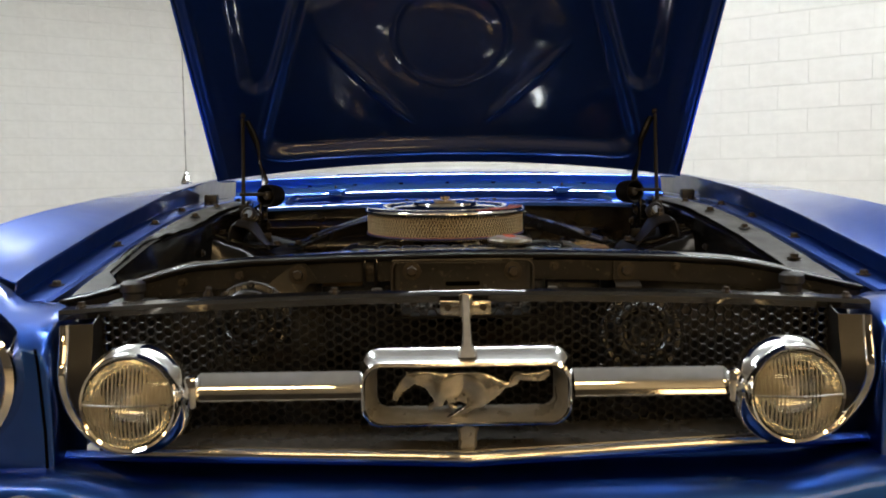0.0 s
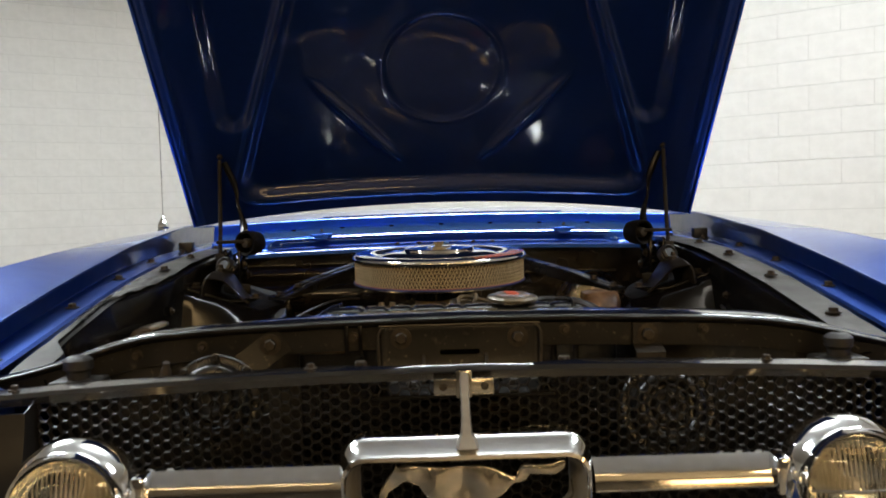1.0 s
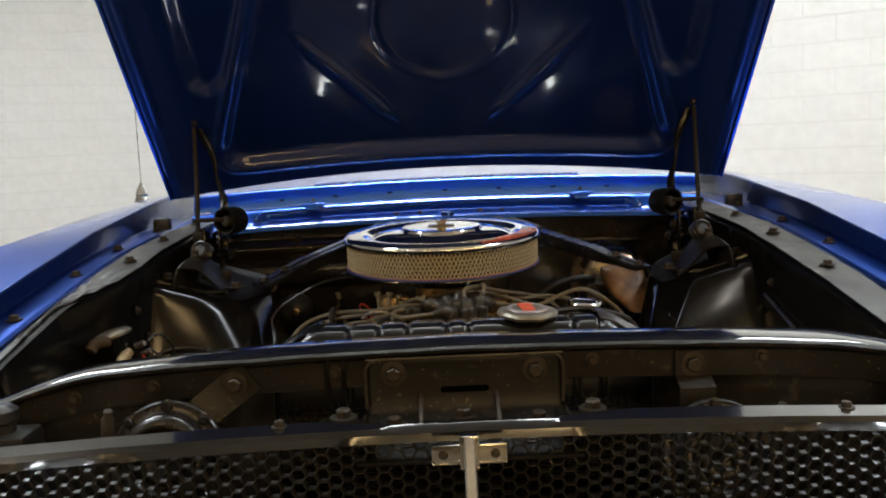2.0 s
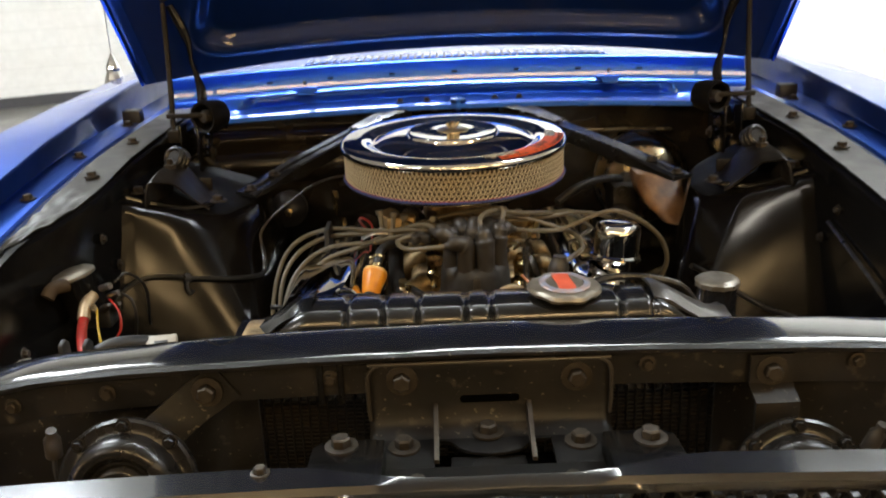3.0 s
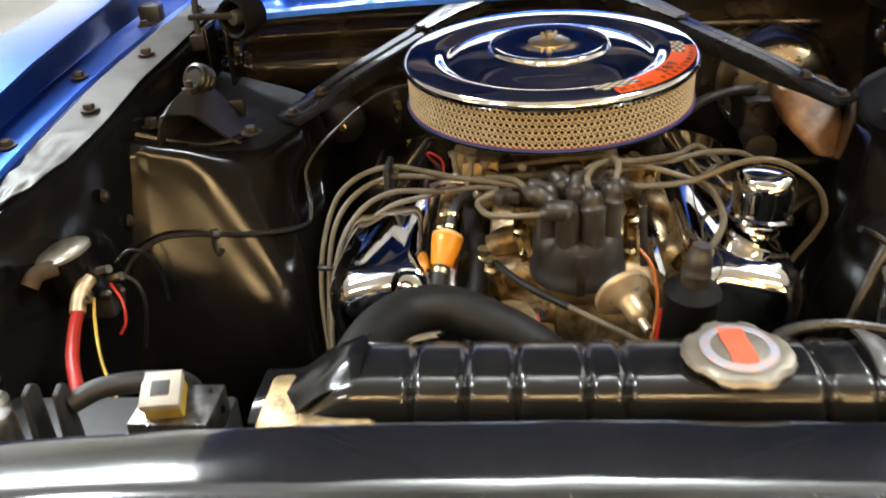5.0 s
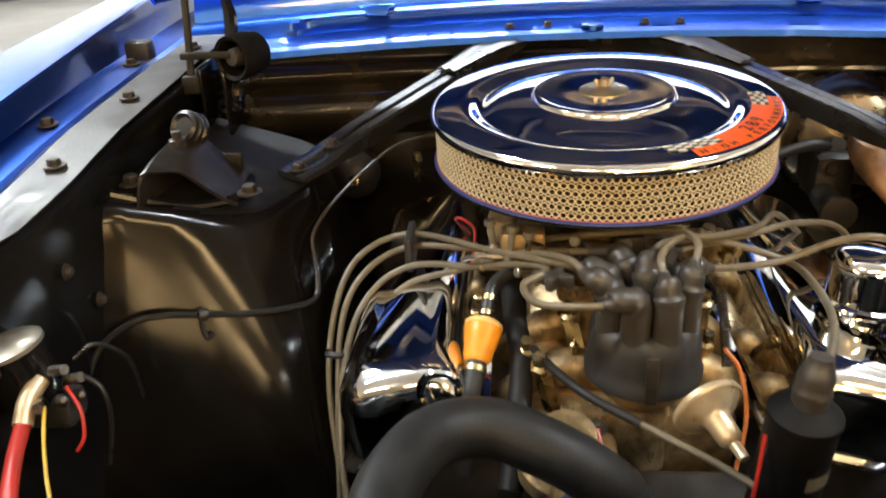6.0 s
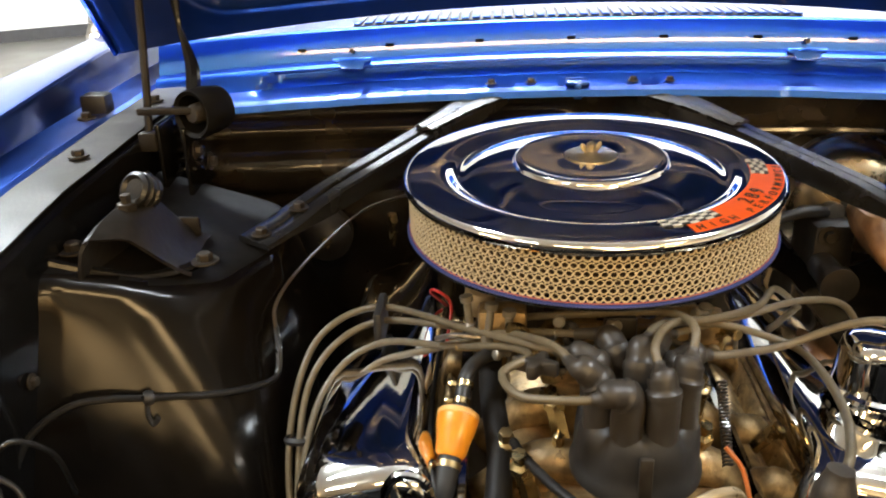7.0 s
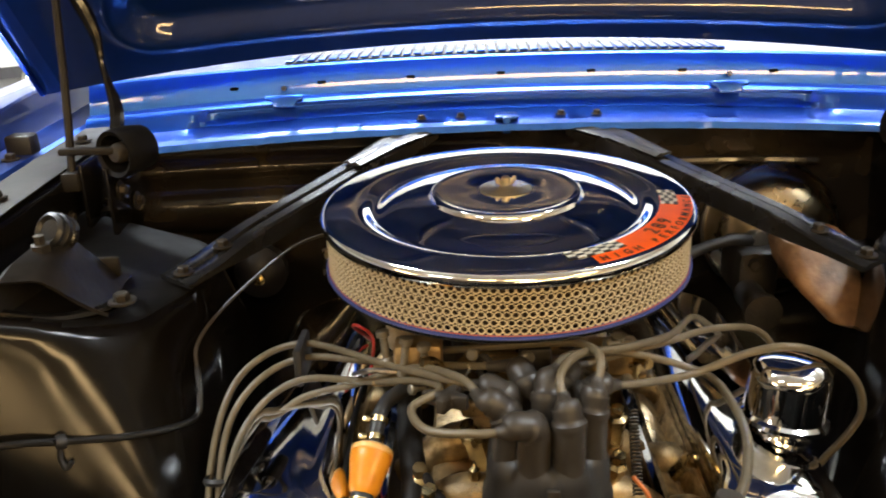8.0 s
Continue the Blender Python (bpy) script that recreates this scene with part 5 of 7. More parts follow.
# ---- air cleaner ----
AC = Matrix.Translation((-0.018, 2.252, 0.8485)) @ pose(0, 0, 0, 2.5, 0, 0)
RA = 0.2065
cleaner = thing("air_cleaner", (-0.017, 2.25, 0.765), "round chrome air cleaner with cream perforated element", "air cleaner")
lid = bmesh.new()
lathe(lid, [(0.196, -0.006), (RA - 0.002, -0.007), (RA, -0.003), (RA - 0.0008, 0.001), (RA - 0.003, 0.0045), (RA - 0.0065, 0.0069), (0.198, 0.00723), (0.193, 0.0076), (0.186, 0.0080), (0.178, 0.0083), (0.172, 0.0084), (0.166, 0.0081), (0.160, 0.0070), (0.1575, 0.0060), (0.152, 0.0030), (0.1485, 0.0008), (0.1455, 0.0004), (0.142, 0.0014), (0.138, 0.0033), (0.132, 0.0058), (0.124, 0.0081), (0.112, 0.0101), (0.100, 0.0113), (0.088, 0.0120), (0.0850, 0.0122), (0.0842, 0.0140), (0.0832, 0.0166), (0.0815, 0.0180), (0.0790, 0.0183), (0.0765, 0.0177), (0.074, 0.0174), (0.035, 0.0179), (0.0, 0.0180)], n=160, m=AC)
part("lid", lid, CHROME, cleaner, "mirror chrome lid with stepped dish", 60)
nut = bmesh.new()
lathe(nut, [(0.029, 0.0176), (0.029, 0.0190), (0.024, 0.0196), (0.009, 0.0200), (0.005, 0.023), (0.005, 0.031), (0.003, 0.0325), (0, 0.0325)], n=28, m=AC)
PALEBRASS = material("pale_worn_brass", (0.46, 0.40, 0.29), (0.34, 0.29, 0.20), 0.30, 0.9, 0.0, 60, 0.08, 0.05, 200)
nut_ob = part("washer", nut, PALEBRASS, cleaner, "brass washer and stud")
wing = bmesh.new()
for s in (-1, 1):
    slab(wing, [(0.003, 0.015), (0.007, 0.0155), (0.012, 0.021), (0.0125, 0.026), (0.009, 0.0275), (0.006, 0.024), (0.003, 0.022)], 0.0035, AC @ pose(0, 0.00175, 0.005, 0, 0, 25 + (0 if s > 0 else 180)) @ pose(0, 0, 0, 90), 0.0018)
part("wing_nut", wing, PALEBRASS, nut_ob, "brass wing nut")

# perforated screen: a hole in each six sided cell, wrapped round the element
SCREEN_R, SCREEN_Z0, SCREEN_Z1 = 0.2005, -0.0560, -0.0065
COLS, ROWS_N = 156, 6
cw_, ch_ = 2 * math.pi / COLS, (SCREEN_Z1 - SCREEN_Z0) / (ROWS_N + 0.0)


def on_screen(a, z, out=0.0):
    return AC @ Vector(((SCREEN_R + out) * math.cos(a), (SCREEN_R + out) * math.sin(a), z))


for j in range(ROWS_N):
    screen = bmesh.new()
    for i in range(COLS):
        a = (i + 0.5 * (j % 2)) * cw_
        z = SCREEN_Z0 + (j + 0.5) * ch_
        hr = 0.00305
        rim_v, hole_v, in_v = [], [], []
        for k in range(8):
            t = radians(22.5 + 45 * k)
            # square cell outline in eight points
            sx, sz = math.cos(t), math.sin(t)
            q = max(abs(sx), abs(sz))
            rim_v.append(screen.verts.new(on_screen(a + sx / q * cw_ / 2, z + sz / q * ch_ / 2)))
            hole_v.append(screen.verts.new(on_screen(a + sx * hr / SCREEN_R, z + sz * hr)))
            in_v.append(screen.verts.new(on_screen(a + sx * hr / SCREEN_R, z + sz * hr, -0.0015)))
        for k in range(8):
            l = (k + 1) % 8
            screen.faces.new((rim_v[k], rim_v[l], hole_v[l], hole_v[k]))
            screen.faces.new((hole_v[k], hole_v[l], in_v[l], in_v[k]))
    bmesh.ops.remove_doubles(screen, verts=screen.verts, dist=0.00012)
    part("perforated_band", screen, CREAM, cleaner, "cream perforated steel screen", 30)
pleats = bmesh.new()
np_ = 240
rings = [[AC @ Vector(((SCREEN_R - 0.004 - (0.006 if i % 2 else 0)) * math.cos(2 * math.pi * i / np_), (SCREEN_R - 0.004 - (0.006 if i % 2 else 0)) * math.sin(2 * math.pi * i / np_), z)) for i in range(np_)] for z in (SCREEN_Z0, SCREEN_Z1)]
loft(pleats, rings, caps=False)
part("paper_element", pleats, PAPER, cleaner, "pleated paper element, darkened for the screen's holes")
band = bmesh.new()
lathe(band, [(0.190, -0.0610), (0.2030, -0.0606), (0.2040, -0.0594), (0.2035, -0.0582), (0.2010, -0.0574)], n=96, m=AC)
part("seal", band, BLUEBAND, cleaner, "blue rubber seal")
band = bmesh.new()
lathe(band, [(0.2010, -0.0574), (0.2016, -0.0566), (0.2010, -0.0558)], n=96, m=AC)
part("red_band", band, REDBAND, cleaner, "faded red band")
pan = bmesh.new()
lathe(pan, [(0.0, -0.0612), (0.12, -0.0612), (0.190, -0.0632), (0.2025, -0.0614), (0.2030, -0.0635), (0.190, -0.0665), (0.09, -0.0725), (0.085, -0.0995), (0, -0.0995)], n=64, m=AC)
part("base_pan", pan, GLOSSBLACK, cleaner, "black base pan")

# decal on the lid's flat rim
def on_lid(r, a, lift=0.0):
    z = float(np.interp(r, (0.1575, 0.160, 0.166, 0.172, 0.178, 0.186, 0.193, 0.1995), (0.0060, 0.0070, 0.0081, 0.0084, 0.0083, 0.0080, 0.0076, 0.0070)))
    return AC @ Vector((r * math.cos(a), r * math.sin(a), z + lift))


def decal_patch(bm, r0, r1, a0, a1, lift, n=24, thick=0.0002):
    return sheet(bm, lambda a, r: on_lid(r, radians(a), lift), span(a0, a1, n), span(r0, r1, 4), thick)


decal = bmesh.new()
decal_patch(decal, 0.166, 0.1995, -67, -3, 0.0005)
decal_ob = part("decal", decal, DECAL, cleaner, "orange red arc decal with checkers")
for a0, a1 in ((-74, -54), (-13, 2)):
    cols, rws = (7 if a1 - a0 > 18 else 5), 4
    for c in range(cols):
        for r in range(rws):
            bm = bmesh.new()
            decal_patch(bm, 0.1665 + 0.0044 * r, 0.1665 + 0.0044 * (r + 1), a0 + (a1 - a0) * c / cols, a0 + (a1 - a0) * (c + 1) / cols, 0.0009, 2)
            if (c + r) % 2:
                part("black_check", bm, DECALBLACK, decal_ob)
            else:
                part("white_check", bm, DECALWHITE, decal_ob)


def letter(ch, height, r, a, parent, mat, lift=0.0012, turn=0):
    cu = bpy.data.curves.new("letter", "FONT")
    cu.body, cu.size, cu.align_x, cu.extrude, cu.offset, cu.resolution_u = ch, height * 1.42, "CENTER", 0.0001, 0.0003, 3
    ob = new("letter", cu)
    dg = bpy.context.evaluated_depsgraph_get()
    me = bpy.data.meshes.new_from_object(ob.evaluated_get(dg))
    bpy.data.objects.remove(ob)
    bpy.data.curves.remove(cu)
    me.materials.clear()
    me.materials.append(mat)
    up = (on_lid(r - height, a, lift) - on_lid(r, a, lift)).normalized()
    right = (on_lid(r, a + 0.01, lift) - on_lid(r, a - 0.01, lift)).normalized()
    z = right.cross(up)
    m = Matrix.Identity(4)
    for i in range(3):
        m[i][0], m[i][1], m[i][2], m[i][3] = right[i], up[i], z[i], on_lid(r, a, lift)[i]
    placed("letter", me, m, parent)


for k, ch in enumerate("289"):
    letter(ch, 0.0145, 0.1855, radians(-39.5 + k * 5.0), decal_ob, DECALBLACK)
word = "HIGH PERFORMANCE"
for k, ch in enumerate(word):
    if ch != " ":
        letter(ch, 0.0082, 0.1975, radians(-64.5 + k * 3.95), decal_ob, DECALBLACK)

# ---- engine ----
engine = thing("engine", (0, 2.2, 0.30), "oily V8 engine with chrome valve covers", "engine")
blk = bmesh.new()
box(blk, (-0.17, 1.99, 0.25), (0.17, 2.58, 0.50), 0.02)
part("block", blk, IRON, engine, "oily black engine block")
for s in (-1, 1):
    head = bmesh.new()
    box(head, (-0.085, 1.99, -0.08), (0.085, 2.56, 0.09), 0.012, pose(s * 0.185, 0, 0.475, 0, s * 40, 0))
    part("cylinder_head", head, IRON, engine, "oily black cylinder head")
chest = bmesh.new()
box(chest, (-0.12, 1.90, 0.25), (0.12, 1.992, 0.52), 0.02)
part("timing_cover", chest, IRON, engine, "oily black timing cover")
man = bmesh.new()
box(man, (-0.11, 2.0, 0.50), (0.11, 2.54, 0.585), 0.015)
box(man, (-0.065, 2.13, 0.58), (0.065, 2.37, 0.64), 0.012)
manifold = part("intake_manifold", man, ALLOY, engine, "stained alloy intake manifold")
for y in (2.06, 2.16, 2.34, 2.44):
    for s in (-1, 1):
        man = bmesh.new()
        tube(man, [(s * 0.02, y, 0.60), (s * 0.08, y + 0.005, 0.60), (s * 0.14, y + 0.01, 0.55)], 0.022, 10)
        part("runner", man, ALLOY, manifold)


def valve_cover(s):
    m = pose(-0.240 if s < 0 else 0.212, 2.215, 0.608, 0, s * 14, 0)
    bm = bmesh.new()
    rings = []
    for h, w, l, r in ((-0.045, 0.160, 0.540, 0.020), (-0.040, 0.160, 0.540, 0.020), (-0.039, 0.144, 0.520, 0.026), (0.010, 0.138, 0.514, 0.028), (0.030, 0.130, 0.504, 0.032), (0.041, 0.116, 0.488, 0.036), (0.047, 0.098, 0.468, 0.038), (0.049, 0.080, 0.448, 0.036)):
        rings.append([m @ Vector((x, y, h)) for x, y in rounded(w, l, r, 6)])
    loft(bm, rings)
    cov = part("valve_cover", bm, CHROME, engine, "polished chrome valve cover", 35)
    return cov


cov_l, cov_r = valve_cover(-1), valve_cover(1)
# lifting hook at the front of the cover
hk = bmesh.new()
tube(hk, [(-0.206, 1.935, 0.630), (-0.216, 1.932, 0.660), (-0.205, 1.930, 0.682), (-0.185, 1.930, 0.680), (-0.178, 1.932, 0.660), (-0.190, 1.934, 0.645)], 0.0045, 8)
part("lifting_hook", hk, CHROME, engine, "bright steel lifting hook")
fc = bmesh.new()
oc = Matrix.Translation((0.251, 2.100, 0.652)) @ pose(0, 0, 0, -3, 6, 0)
lathe(fc, [(0.030, -0.01), (0.030, 0.004), (0.042, 0.007), (0.0450, 0.011), (0.0440, 0.015), (0.0400, 0.018), (0.0392, 0.054), (0.0372, 0.065), (0.031, 0.0715), (0.018, 0.0745), (0, 0.0755)], n=48, m=oc)
part("oil_filler_cap", fc, CHROME, cov_r, "tall chrome oil filler cap")
# carburettor under the air cleaner
carb = thing("carburettor", (-0.01, 2.24, 0.64), "dull alloy carburettor with linkages", "carburettor")
cb = bmesh.new()
box(cb, (-0.075, 2.15, 0.635), (0.075, 2.34, 0.66), 0.008)
box(cb, (-0.085, 2.165, 0.66), (0.085, 2.33, 0.70), 0.01)
box(cb, (-0.06, 2.135, 0.668), (-0.01, 2.17, 0.705), 0.006)
box(cb, (0.01, 2.135, 0.668), (0.06, 2.17, 0.705), 0.006)
lathe(cb, [(0.064, 0.70), (0.062, 0.745), (0, 0.746)], (-0.015, 2.25, 0), n=32)
part("body", cb, ALLOY, carb)
choke = bmesh.new()
lathe(choke, [(0.030, 0), (0.032, 0.004), (0.032, 0.016), (0.026, 0.021), (0, 0.022)], (-0.090, 2.20, 0.705), (-0.7, -0.7, 0), 24)
part("choke_cap", choke, BOOT, carb, "black choke cap")
link_bm = bmesh.new()
for k, (x, z) in enumerate(((-0.07, 0.70), (-0.045, 0.685), (0.03, 0.69), (0.065, 0.70), (-0.10, 0.68))):
    lathe(link_bm, [(0, -0.004), (0.007, -0.004), (0.007, 0.006), (0.004, 0.008), (0.004, 0.02), (0, 0.021)], (x, 2.135, z), (0.3 * (k % 3 - 1), -1, 0.1), 10)
tube(link_bm, [(-0.10, 2.16, 0.665), (-0.085, 2.13, 0.69), (-0.06, 2.12, 0.70), (-0.03, 2.13, 0.695)], 0.003, 6)
tube(link_bm, [(0.085, 2.17, 0.66), (0.09, 2.14, 0.68), (0.05, 2.12, 0.688), (0.0, 2.125, 0.68)], 0.003, 6)
tube(link_bm, [(-0.035, 2.12, 0.665), (-0.03, 2.10, 0.69), (-0.015, 2.105, 0.705), (-0.005, 2.12, 0.69), (-0.015, 2.125, 0.675)], 0.0035, 6)
part("linkage", link_bm, BRASS, carb, "brass and steel linkage")
can = bmesh.new()
lathe(can, [(0, 0), (0.017, 0.0), (0.018, 0.004), (0.018, 0.030), (0.015, 0.034), (0, 0.035)], (-0.142, 2.235, 0.690), (0.1, -0.4, 1), 24)
part("choke_can", can, BEIGE, carb, "small beige choke can")
can = bmesh.new()
lathe(can, [(0.006, 0), (0.006, 0.022), (0.009, 0.023), (0.009, 0.030), (0, 0.031)], (-0.135, 2.21, 0.703), (1, -0.3, 0.0), 10)
part("choke_spindle", can, BRASS, carb, "brass spindle")
can = bmesh.new()
tube(can, [(-0.185, 2.14, 0.700), (-0.165, 2.125, 0.712), (-0.14, 2.122, 0.712), (-0.112, 2.125, 0.708), (-0.09, 2.14, 0.70)], 0.0032, 8)
part("braided_line", can, STEEL, carb, "silver braided line")
for k, (x, y, z) in enumerate(((-0.045, 2.13, 0.708), (0.012, 2.128, 0.706), (0.05, 2.13, 0.704), (0.075, 2.14, 0.698))):
    can = bmesh.new()
    lathe(can, [(0.0075, 0), (0.0075, 0.006), (0.0045, 0.008), (0.004, 0.014), (0, 0.015)], (x, y, z), (0, -1, 0.25), 8)
    part("fitting", can, BRASS if k % 2 else STEEL, carb, "small metal fitting")
can = bmesh.new()
box(can, (-0.012, 2.12, 0.66), (0.022, 2.135, 0.735), 0.006)
part("bowl_vent", can, BOOT, carb, "dark bowl vent")
bolts(BOLT_S, [(-0.068, 2.157, 0.661), (0.068, 2.157, 0.661), (-0.035, 2.135, 0.705), (0.035, 2.135, 0.705)], carb)

stud_bm = bmesh.new()
lathe(stud_bm, [(0.0065, -0.022), (0.0065, -0.012), (0.0042, -0.010), (0.0042, 0.012), (0.0070, 0.014), (0.0070, 0.020), (0, 0.021)], n=10)
stud_me = mesh_of("stud", stud_bm, CAPMETAL)
elbow_bm = bmesh.new()
tube(elbow_bm, [(0, 0, -0.02), (0, 0, 0), (0, -0.008, 0.010), (0, -0.022, 0.012)], 0.0058, 10)
lathe(elbow_bm, [(0.009, -0.006), (0.009, 0.002), (0, 0.003)], n=6)
elbow_me = mesh_of("elbow", elbow_bm, BRASS)
ring_bm2 = bmesh.new()
tube(ring_bm2, [(0.011 * math.cos(a), 0, 0.011 * math.sin(a)) for a in span(0, 2 * math.pi, 14)], 0.0038, 8, 2)
ring_me = mesh_of("hose_end", ring_bm2, BOOT)
lever_bm = bmesh.new()
slab(lever_bm, [(-0.004, -0.020), (0.005, -0.020), (0.007, 0.0), (0.016, 0.010), (0.013, 0.017), (0.002, 0.012), (-0.006, 0.004)], 0.0025, pose(0, 0, 0, 90), 0.0006)
lever_me = mesh_of("lever", lever_bm, STEEL)
screw_bm = bmesh.new()
lathe(screw_bm, [(0.0030, -0.012), (0.0030, 0.0), (0.0062, 0.001), (0.0062, 0.005), (0.0045, 0.0065), (0, 0.0065)], n=12)
screw_me = mesh_of("screw", screw_bm, CAPMETAL)
for me_, name_, spots in ((stud_me, "stud", ((-0.128, 2.118, 0.732), (-0.108, 2.112, 0.728), (0.088, 2.13, 0.725), (-0.150, 2.14, 0.73))),
                          (elbow_me, "elbow", ((-0.092, 2.104, 0.722), (0.030, 2.108, 0.718), (0.108, 2.125, 0.715))),
                          (ring_me, "hose_end", ((-0.047, 2.098, 0.727), (0.062, 2.104, 0.724))),
                          (lever_me, "lever", ((-0.070, 2.106, 0.716), (-0.018, 2.10, 0.720), (0.045, 2.105, 0.712), (0.120, 2.13, 0.71))),
                          (screw_me, "screw", ((-0.118, 2.10, 0.704), (-0.058, 2.10, 0.742), (-0.005, 2.098, 0.738), (0.018, 2.10, 0.700), (0.078, 2.11, 0.744), (0.098, 2.115, 0.702)))):
    for k, (x, y, z) in enumerate(spots):
        turn = pose(x, y, z, 78 if name_ == "screw" else 8 * (k % 3 - 1), 0, 40 * (k % 4) - 60)
        placed(name_, me_, turn, carb)
tray_bm = bmesh.new()
box(tray_bm, (-0.165, 2.125, 0.692), (0.125, 2.150, 0.700), 0.003)
box(tray_bm, (-0.140, 2.118, 0.700), (-0.090, 2.150, 0.742), 0.006)
box(tray_bm, (0.060, 2.122, 0.700), (0.110, 2.150, 0.735), 0.006)
part("bowl_flange", tray_bm, ALLOY, carb, "stained alloy float bowl flange")

# distributor with its cap, towers and boots
DC = Vector((0.008, 2.015, 0.018))
dist = thing("distributor", (0, 1.985, 0.52), "dark grey distributor with eight lead boots", "distributor")
db = bmesh.new()
lathe(db, [(0.03, 0.50), (0.03, 0.58), (0.048, 0.60), (0.050, 0.638), (0, 0.64)], DC, n=28)
part("body", db, ALLOY, dist, "stained alloy body")
dcap = bmesh.new()
tower_bms = []
cap_rings = []
for r, z, lobe in ((0.057, 0.612, 0), (0.0605, 0.615, 0), (0.061, 0.624, 0), (0.0585, 0.628, 0), (0.0575, 0.640, 0.1), (0.0570, 0.658, 0.3), (0.0555, 0.670, 0.8), (0.0520, 0.676, 1), (0.036, 0.679, 0.4), (0.018, 0.680, 0), (0.002, 0.680, 0)):
    # eight flutes run up the cap between the lead towers
    turns = [radians(4.5 * k) for k in range(80)]
    cap_rings.append([DC + Vector(((r - 0.0075 * lobe * math.cos(4 * a) ** 6) * math.cos(a), (r - 0.0075 * lobe * math.cos(4 * a) ** 6) * math.sin(a), z)) for a in turns])
loft(dcap, cap_rings)
for k in range(8):
    a = radians(22.5 + 45 * k)
    p = DC + Vector((0.040 * math.cos(a), 0.040 * math.sin(a), 0))
    tower_bms.append(lathe(bmesh.new(), [(0.0150, 0.660), (0.0144, 0.690), (0.0135, 0.698), (0, 0.698)], p, n=18))
lathe(dcap, [(0.013, 0.66), (0.012, 0.705), (0, 0.706)], DC, n=16)
dcap_ob = part("cap", dcap, RUBBER, dist, "dusty dark cap", 40)
for bm in tower_bms:
    part("socket", bm, BOOT, dcap_ob)
clip = bmesh.new()
box(clip, (0.002, 1.952, 0.63), (0.014, 1.958, 0.685), 0.002)
part("clip", clip, BOLT, dist, "rusty spring clip")
VC = Vector((0.050, 1.922, 0.660))
vac = bmesh.new()
va = Vector((0.45, -1.0, -0.35))
lathe(vac, [(0, 0.0), (0.028, 0.001), (0.0345, 0.005), (0.0350, 0.010), (0.0335, 0.012), (0.0325, 0.010), (0.026, 0.016), (0.016, 0.021), (0.0125, 0.026), (0.0115, 0.046), (0.0085, 0.050), (0.0055, 0.052), (0.005, 0.068), (0, 0.069)], VC, va, 36)
part("vacuum_advance", vac, BEIGE, dist, "beige vacuum advance can")

# coil
coil = thing("ignition_coil", (0.117, 1.86, 0.56), "black ignition coil with rubber boot", "ignition coil")
cc = bmesh.new()
ca = Vector((0.05, -0.1, 1))
lathe(cc, [(0, 0), (0.028, 0.002), (0.030, 0.01), (0.030, 0.116), (0.031, 0.118), (0.031, 0.123), (0.027, 0.127), (0.020, 0.131), (0.013, 0.138), (0.012, 0.148), (0, 0.149)], (0.112, 1.866, 0.575), ca, 32)
part("can", cc, MATTE, coil)
cm = bmesh.new()
sheet(cm, lambda a, z: Vector((0.112, 1.866, 0.575)) + frame_to(ca).to_3x3() @ Vector((0.0305 * math.cos(a), 0.0305 * math.sin(a), z)), span(radians(250), radians(300), 8), span(0.06, 0.075, 2), 0.0003)
part("print_bar", cm, LEAD, coil, "faded print bar")
bt = bmesh.new()
tube(bt, [(0.118, 1.851, 0.700), (0.120, 1.851, 0.722), (0.124, 1.853, 0.752)], lambda t: 0.0150 + 0.0015 * step(0.40, 0.43, t) * step(0.52, 0.49, t) - 0.0050 * step(0.70, 0.98, t), 16, 10)
part("boot", bt, BOOT, coil, "dusty grey rubber boot")

